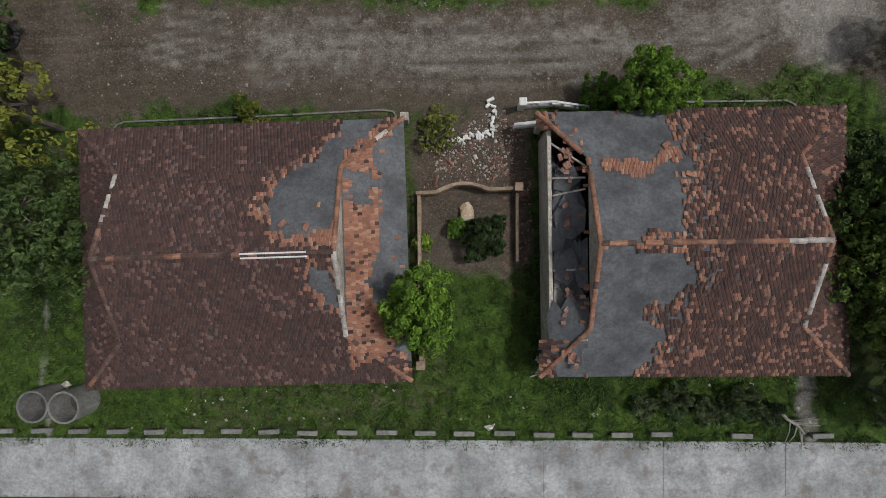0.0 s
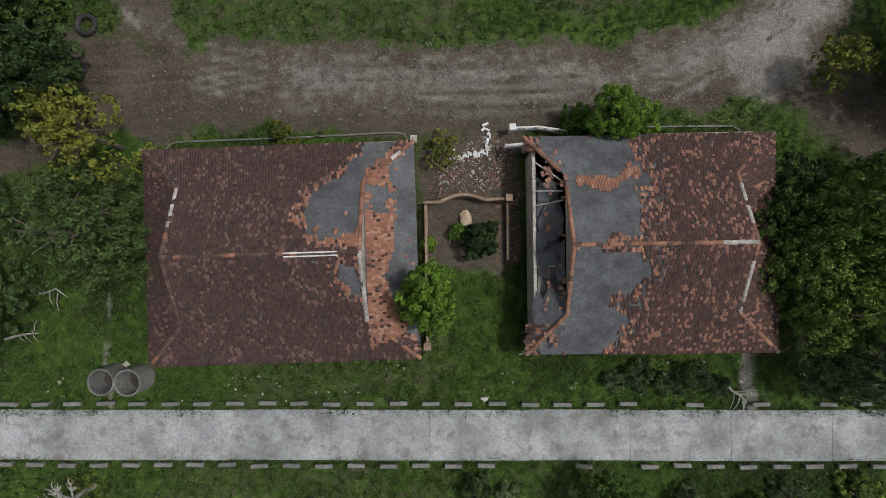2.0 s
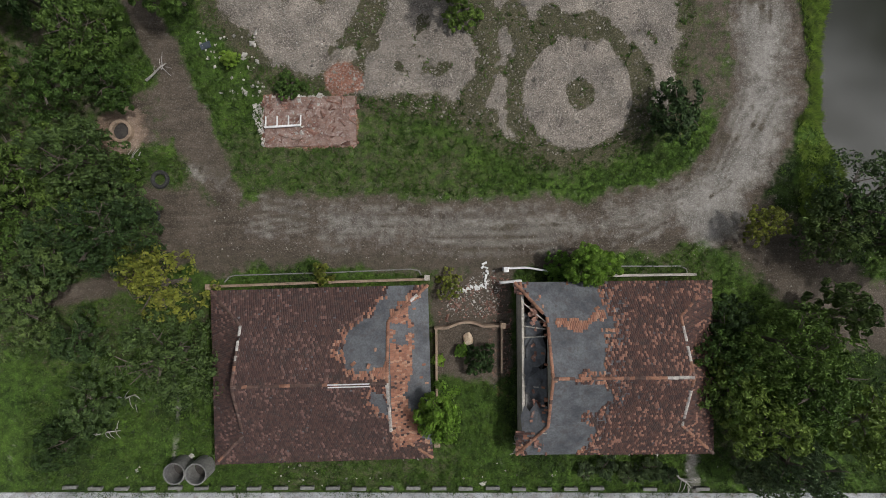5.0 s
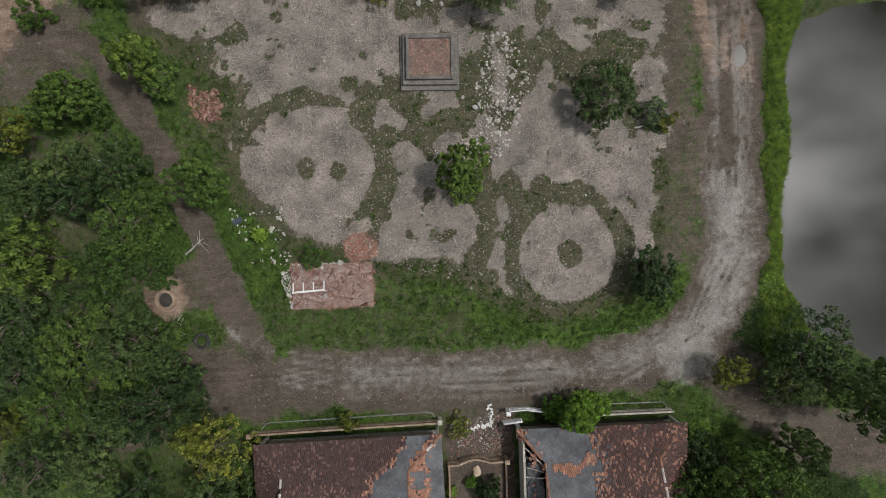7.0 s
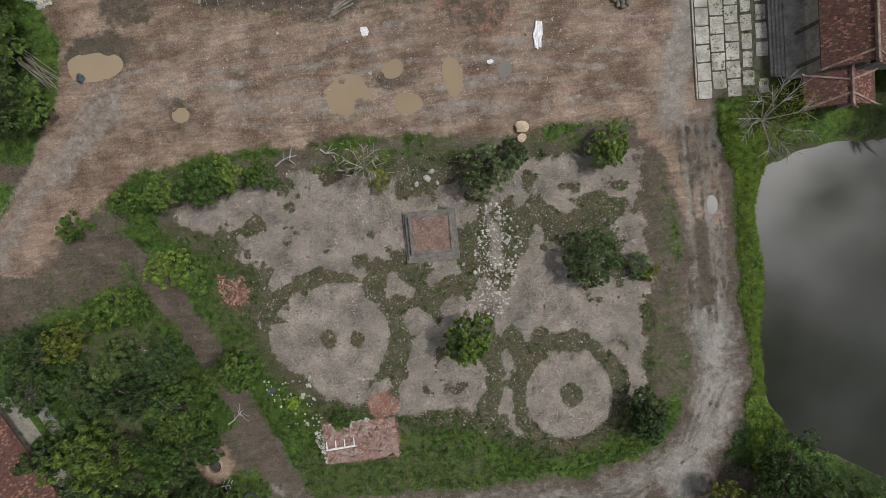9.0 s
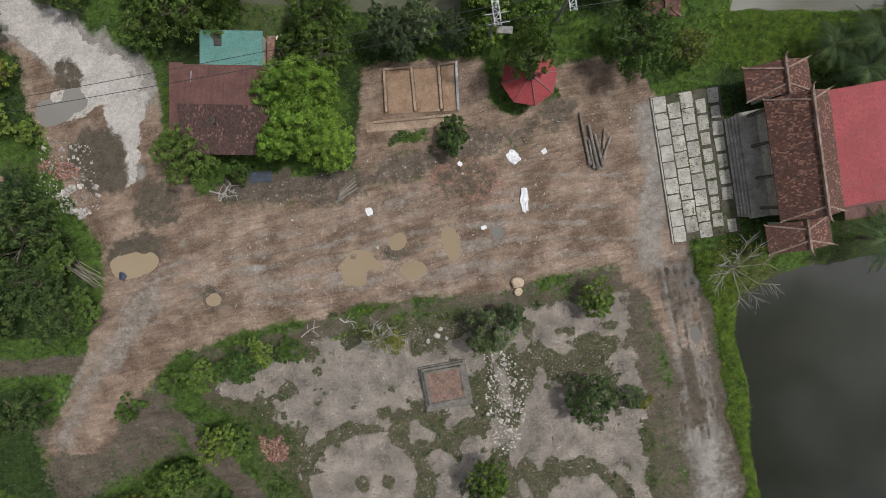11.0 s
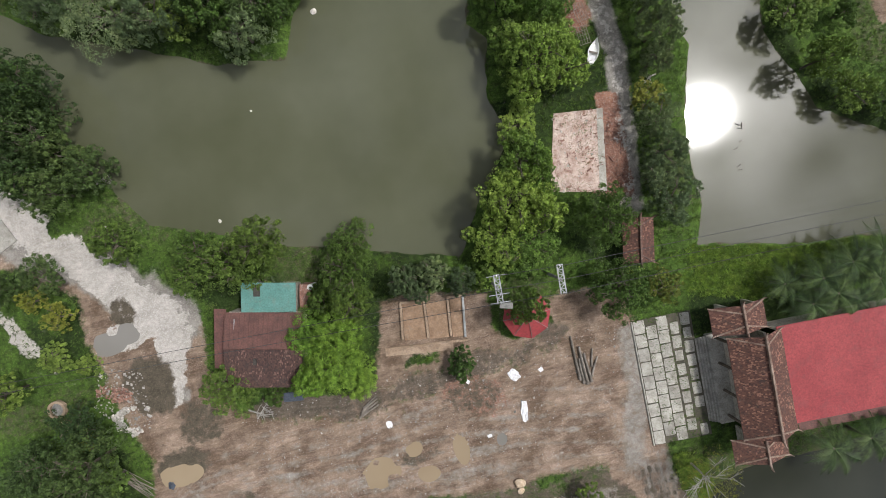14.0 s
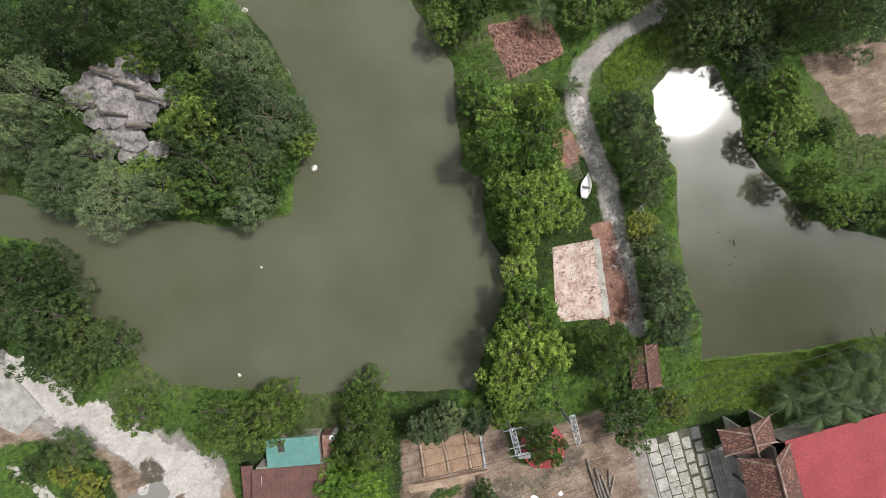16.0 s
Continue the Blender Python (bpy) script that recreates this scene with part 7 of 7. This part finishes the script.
part("hull", bm, WHITEPAINT, boat)
part("thwart", box(bmesh.new(), (-0.2, 0, 0.4), (0.22, 1.0, 0.04)), WOOD, boat)
part("foredeck", box(bmesh.new(), (-1.0, 0, 0.47), (0.9, 0.75, 0.05), 0, 0.02), CLOTH, boat, "white cover over the stern")
for gx_, gy_, gt in ((26.7, 92.6, 5), (26.9, 95.2, 12)):
    grid = thing("metal_grille", "rusty metal bed grille leaning on red rubble", "grille", (gx_, gy_, 0.25), gt, "old grilles")
    for i in range(5):
        part("bar", rod(bmesh.new(), (-0.6 + 0.3 * i, -1.0, 0), (-0.6 + 0.3 * i, 1.0, 0.1), 0.03, 0.03, 6), WOOD, grid)
    for j in range(5):
        part("cross_bar", rod(bmesh.new(), (-0.6, -1.0 + 0.5 * j, 0.02), (0.6, -1.0 + 0.5 * j, 0.08), 0.03, 0.03, 6), WOOD, grid)

# ---- the rock mound on the wooded point ----
r9 = random.Random(19)
mound = thing("rock_mound", "mottled grey artificial rock mound among trees", "rock", (-20.2, 115.6, 0), 20)
for i in range(34):
    a, d = r9.uniform(0, 6.283), math.sqrt(r9.random())
    part("rock", lump(bmesh.new(), (5.4 * d * math.cos(a), 6.5 * d * math.sin(a), 0.3 + 1.4 * (1 - d * d)), r9.uniform(0.9, 1.8), r9, 0.3, 3, 0.6), ROCK, mound)
for i, (lx, ly) in enumerate(((-20.5, 119.2), (-18.6, 117.2), (-16.6, 115.0), (-21.0, 114.6), (-18.6, 112.4), (-24, 116.6))):
    log(lx, ly, 3.0, 0.2, -38 + 4 * i, BARK, "dark timber lying across the rock mound", "timbers on the mound").location.z = 2.35
for wx, wy, wr in ((-2.3, 102.6, 0.36), (-4.2, 122.6, 0.36), (-12.0, 93.4, 0.14), (-18.6, 82.0, 0.2)):
    solid("stone", lump(bmesh.new(), (0, 0, 0), wr, rng4, 0.5), PALESTONE, "pale stone standing out of the pond", "stone", (wx, wy, WATER_LEVEL + 0.03))
for i in range(9):
    a = rng4.uniform(0, 6.28)
    bm = bmesh.new()
    bent(bm, [(0, 0, 0), (0.25, 0.1, 0.12), (0.5, 0.15, 0.02)], 0.05, 0.03, 6)
    solid("floating_twig", bm, BARK, "dark twig floating on the pond", "twig", (41.5 + rng4.gauss(0, 1.2), 77.5 + rng4.gauss(0, 2.4), WATER_LEVEL), math.degrees(a), "floating twigs")
solid("concrete_pad", slab_poly(bmesh.new(), [(-45.2, 83.5, 0.12), (-41.3, 85.2, 0.12), (-43.5, 90.6, 0.12), (-46.5, 94, 0.12), (-53, 91, 0.12)], 0.3), PAVER, "pale concrete pad beside the sandy road", "slab")


# ---- grass and low weeds ----
def tufts(name, label, outline, count, height, seed, avoid, blades=4, material=GRASSBLADE):
    rng = np.random.RandomState(seed)
    xs, ys = [p[0] for p in outline], [p[1] for p in outline]
    x, y = rng.uniform(min(xs), max(xs), count * 3), rng.uniform(min(ys), max(ys), count * 3)
    z = land_zones(x, y)
    bare = np.maximum.reduce([z[k] for k in ("dirt", "warm", "gravel", "pale", "red", "wet")] + [np.clip((z["moss"] - 0.72) * 3, 0, 0.42)])
    h = land_height(x, y)
    lush = smooth_noise(x, y, 3.0, seed + 3, 3)
    keep = (area_distance(x, y, outline) < 0) & (bare < rng.uniform(0.05, 0.5, len(x))) & (h > -0.45) & (lush > rng.uniform(0.2, 0.6, len(x)))
    for a in avoid:
        keep &= area_distance(x, y, a) > 0
    x, y, h = x[keep][:count], y[keep][:count], h[keep][:count]
    n = len(x)
    verts = np.zeros((n, blades, 3, 3))
    az = rng.uniform(0, 6.28, (n, blades))
    ln = height * rng.uniform(0.5, 1.4, (n, blades)) * (0.6 + 0.8 * smooth_noise(x, y, 2.0, seed + 9, 2))[:, None]
    dx, dy = np.cos(az), np.sin(az)
    w = 0.022 + 0.05 * height
    cx = x[:, None] + rng.normal(0, 0.04, (n, blades))
    cy = y[:, None] + rng.normal(0, 0.04, (n, blades))
    for k, (along, side, up) in enumerate(((0, w, 0), (0, -w, 0), (0.75, 0, 0.55))):
        verts[:, :, k, 0] = cx + dx * along * ln - dy * side
        verts[:, :, k, 1] = cy + dy * along * ln + dx * side
        verts[:, :, k, 2] = h[:, None] + up * ln
    return solid(name, raw_mesh(name, verts.reshape(-1, 3), np.arange(n * blades * 3).reshape(-1, 3), material), None, label, "grass", kind="stuff")


INDOORS = [area(-16.2, -1.9, -6.9, 4.5), area(4.9, 17.8, -6.9, 4.5), [(-62, -10.2), (62, -11.5), (62, -14.8), (-62, -13.5)]]
tufts("grass", "short green grass and weeds round the houses", area(-32, 34, -19, 8), 27000, 0.16, 81, INDOORS)
tufts("grass", "grass and weeds round the old court", area(-36, 30, 8, 45), 20000, 0.2, 82, [])
tufts("grass", "grass and weeds on the pond banks", area(-46, 66, 45, 118), 22000, 0.34, 83, [area(31, 60, 42, 60), area(-21, -11, 62, 75)])
tufts("grass", "grass creeping over the path's edge", [(-40, -10.35), (40, -11.2), (40, -11.75), (-40, -10.95)], 2600, 0.17, 85, [])
tufts("grass", "grass creeping over the path's far edge", [(-40, -13.45), (40, -14.3), (40, -14.9), (-40, -14.1)], 2600, 0.17, 86, [])
tufts("weeds", "taller leafy weeds in patches", area(-32, 34, -19, 45), 5000, 0.42, 84, INDOORS, 6)
for outline, count, seed_ in (([(32, 61), (40, 58.5), (58, 56), (62, 61), (36, 67), (31, 66)], 5500, 90), (area(26.2, 30, 8, 43), 4500, 91), ([(33, 99), (39, 100), (44, 105), (34, 106)], 1500, 93), ([(-22, 41.2), (-3, 43.2), (-3, 44.8), (-22, 44.4)], 300, 94)):
    tufts("lush_grass", "tall fresh bright green grass in a dense strip", outline, count, 0.42, seed_, [area(31, 60, 42, 58)], 5, LUSHBLADE)
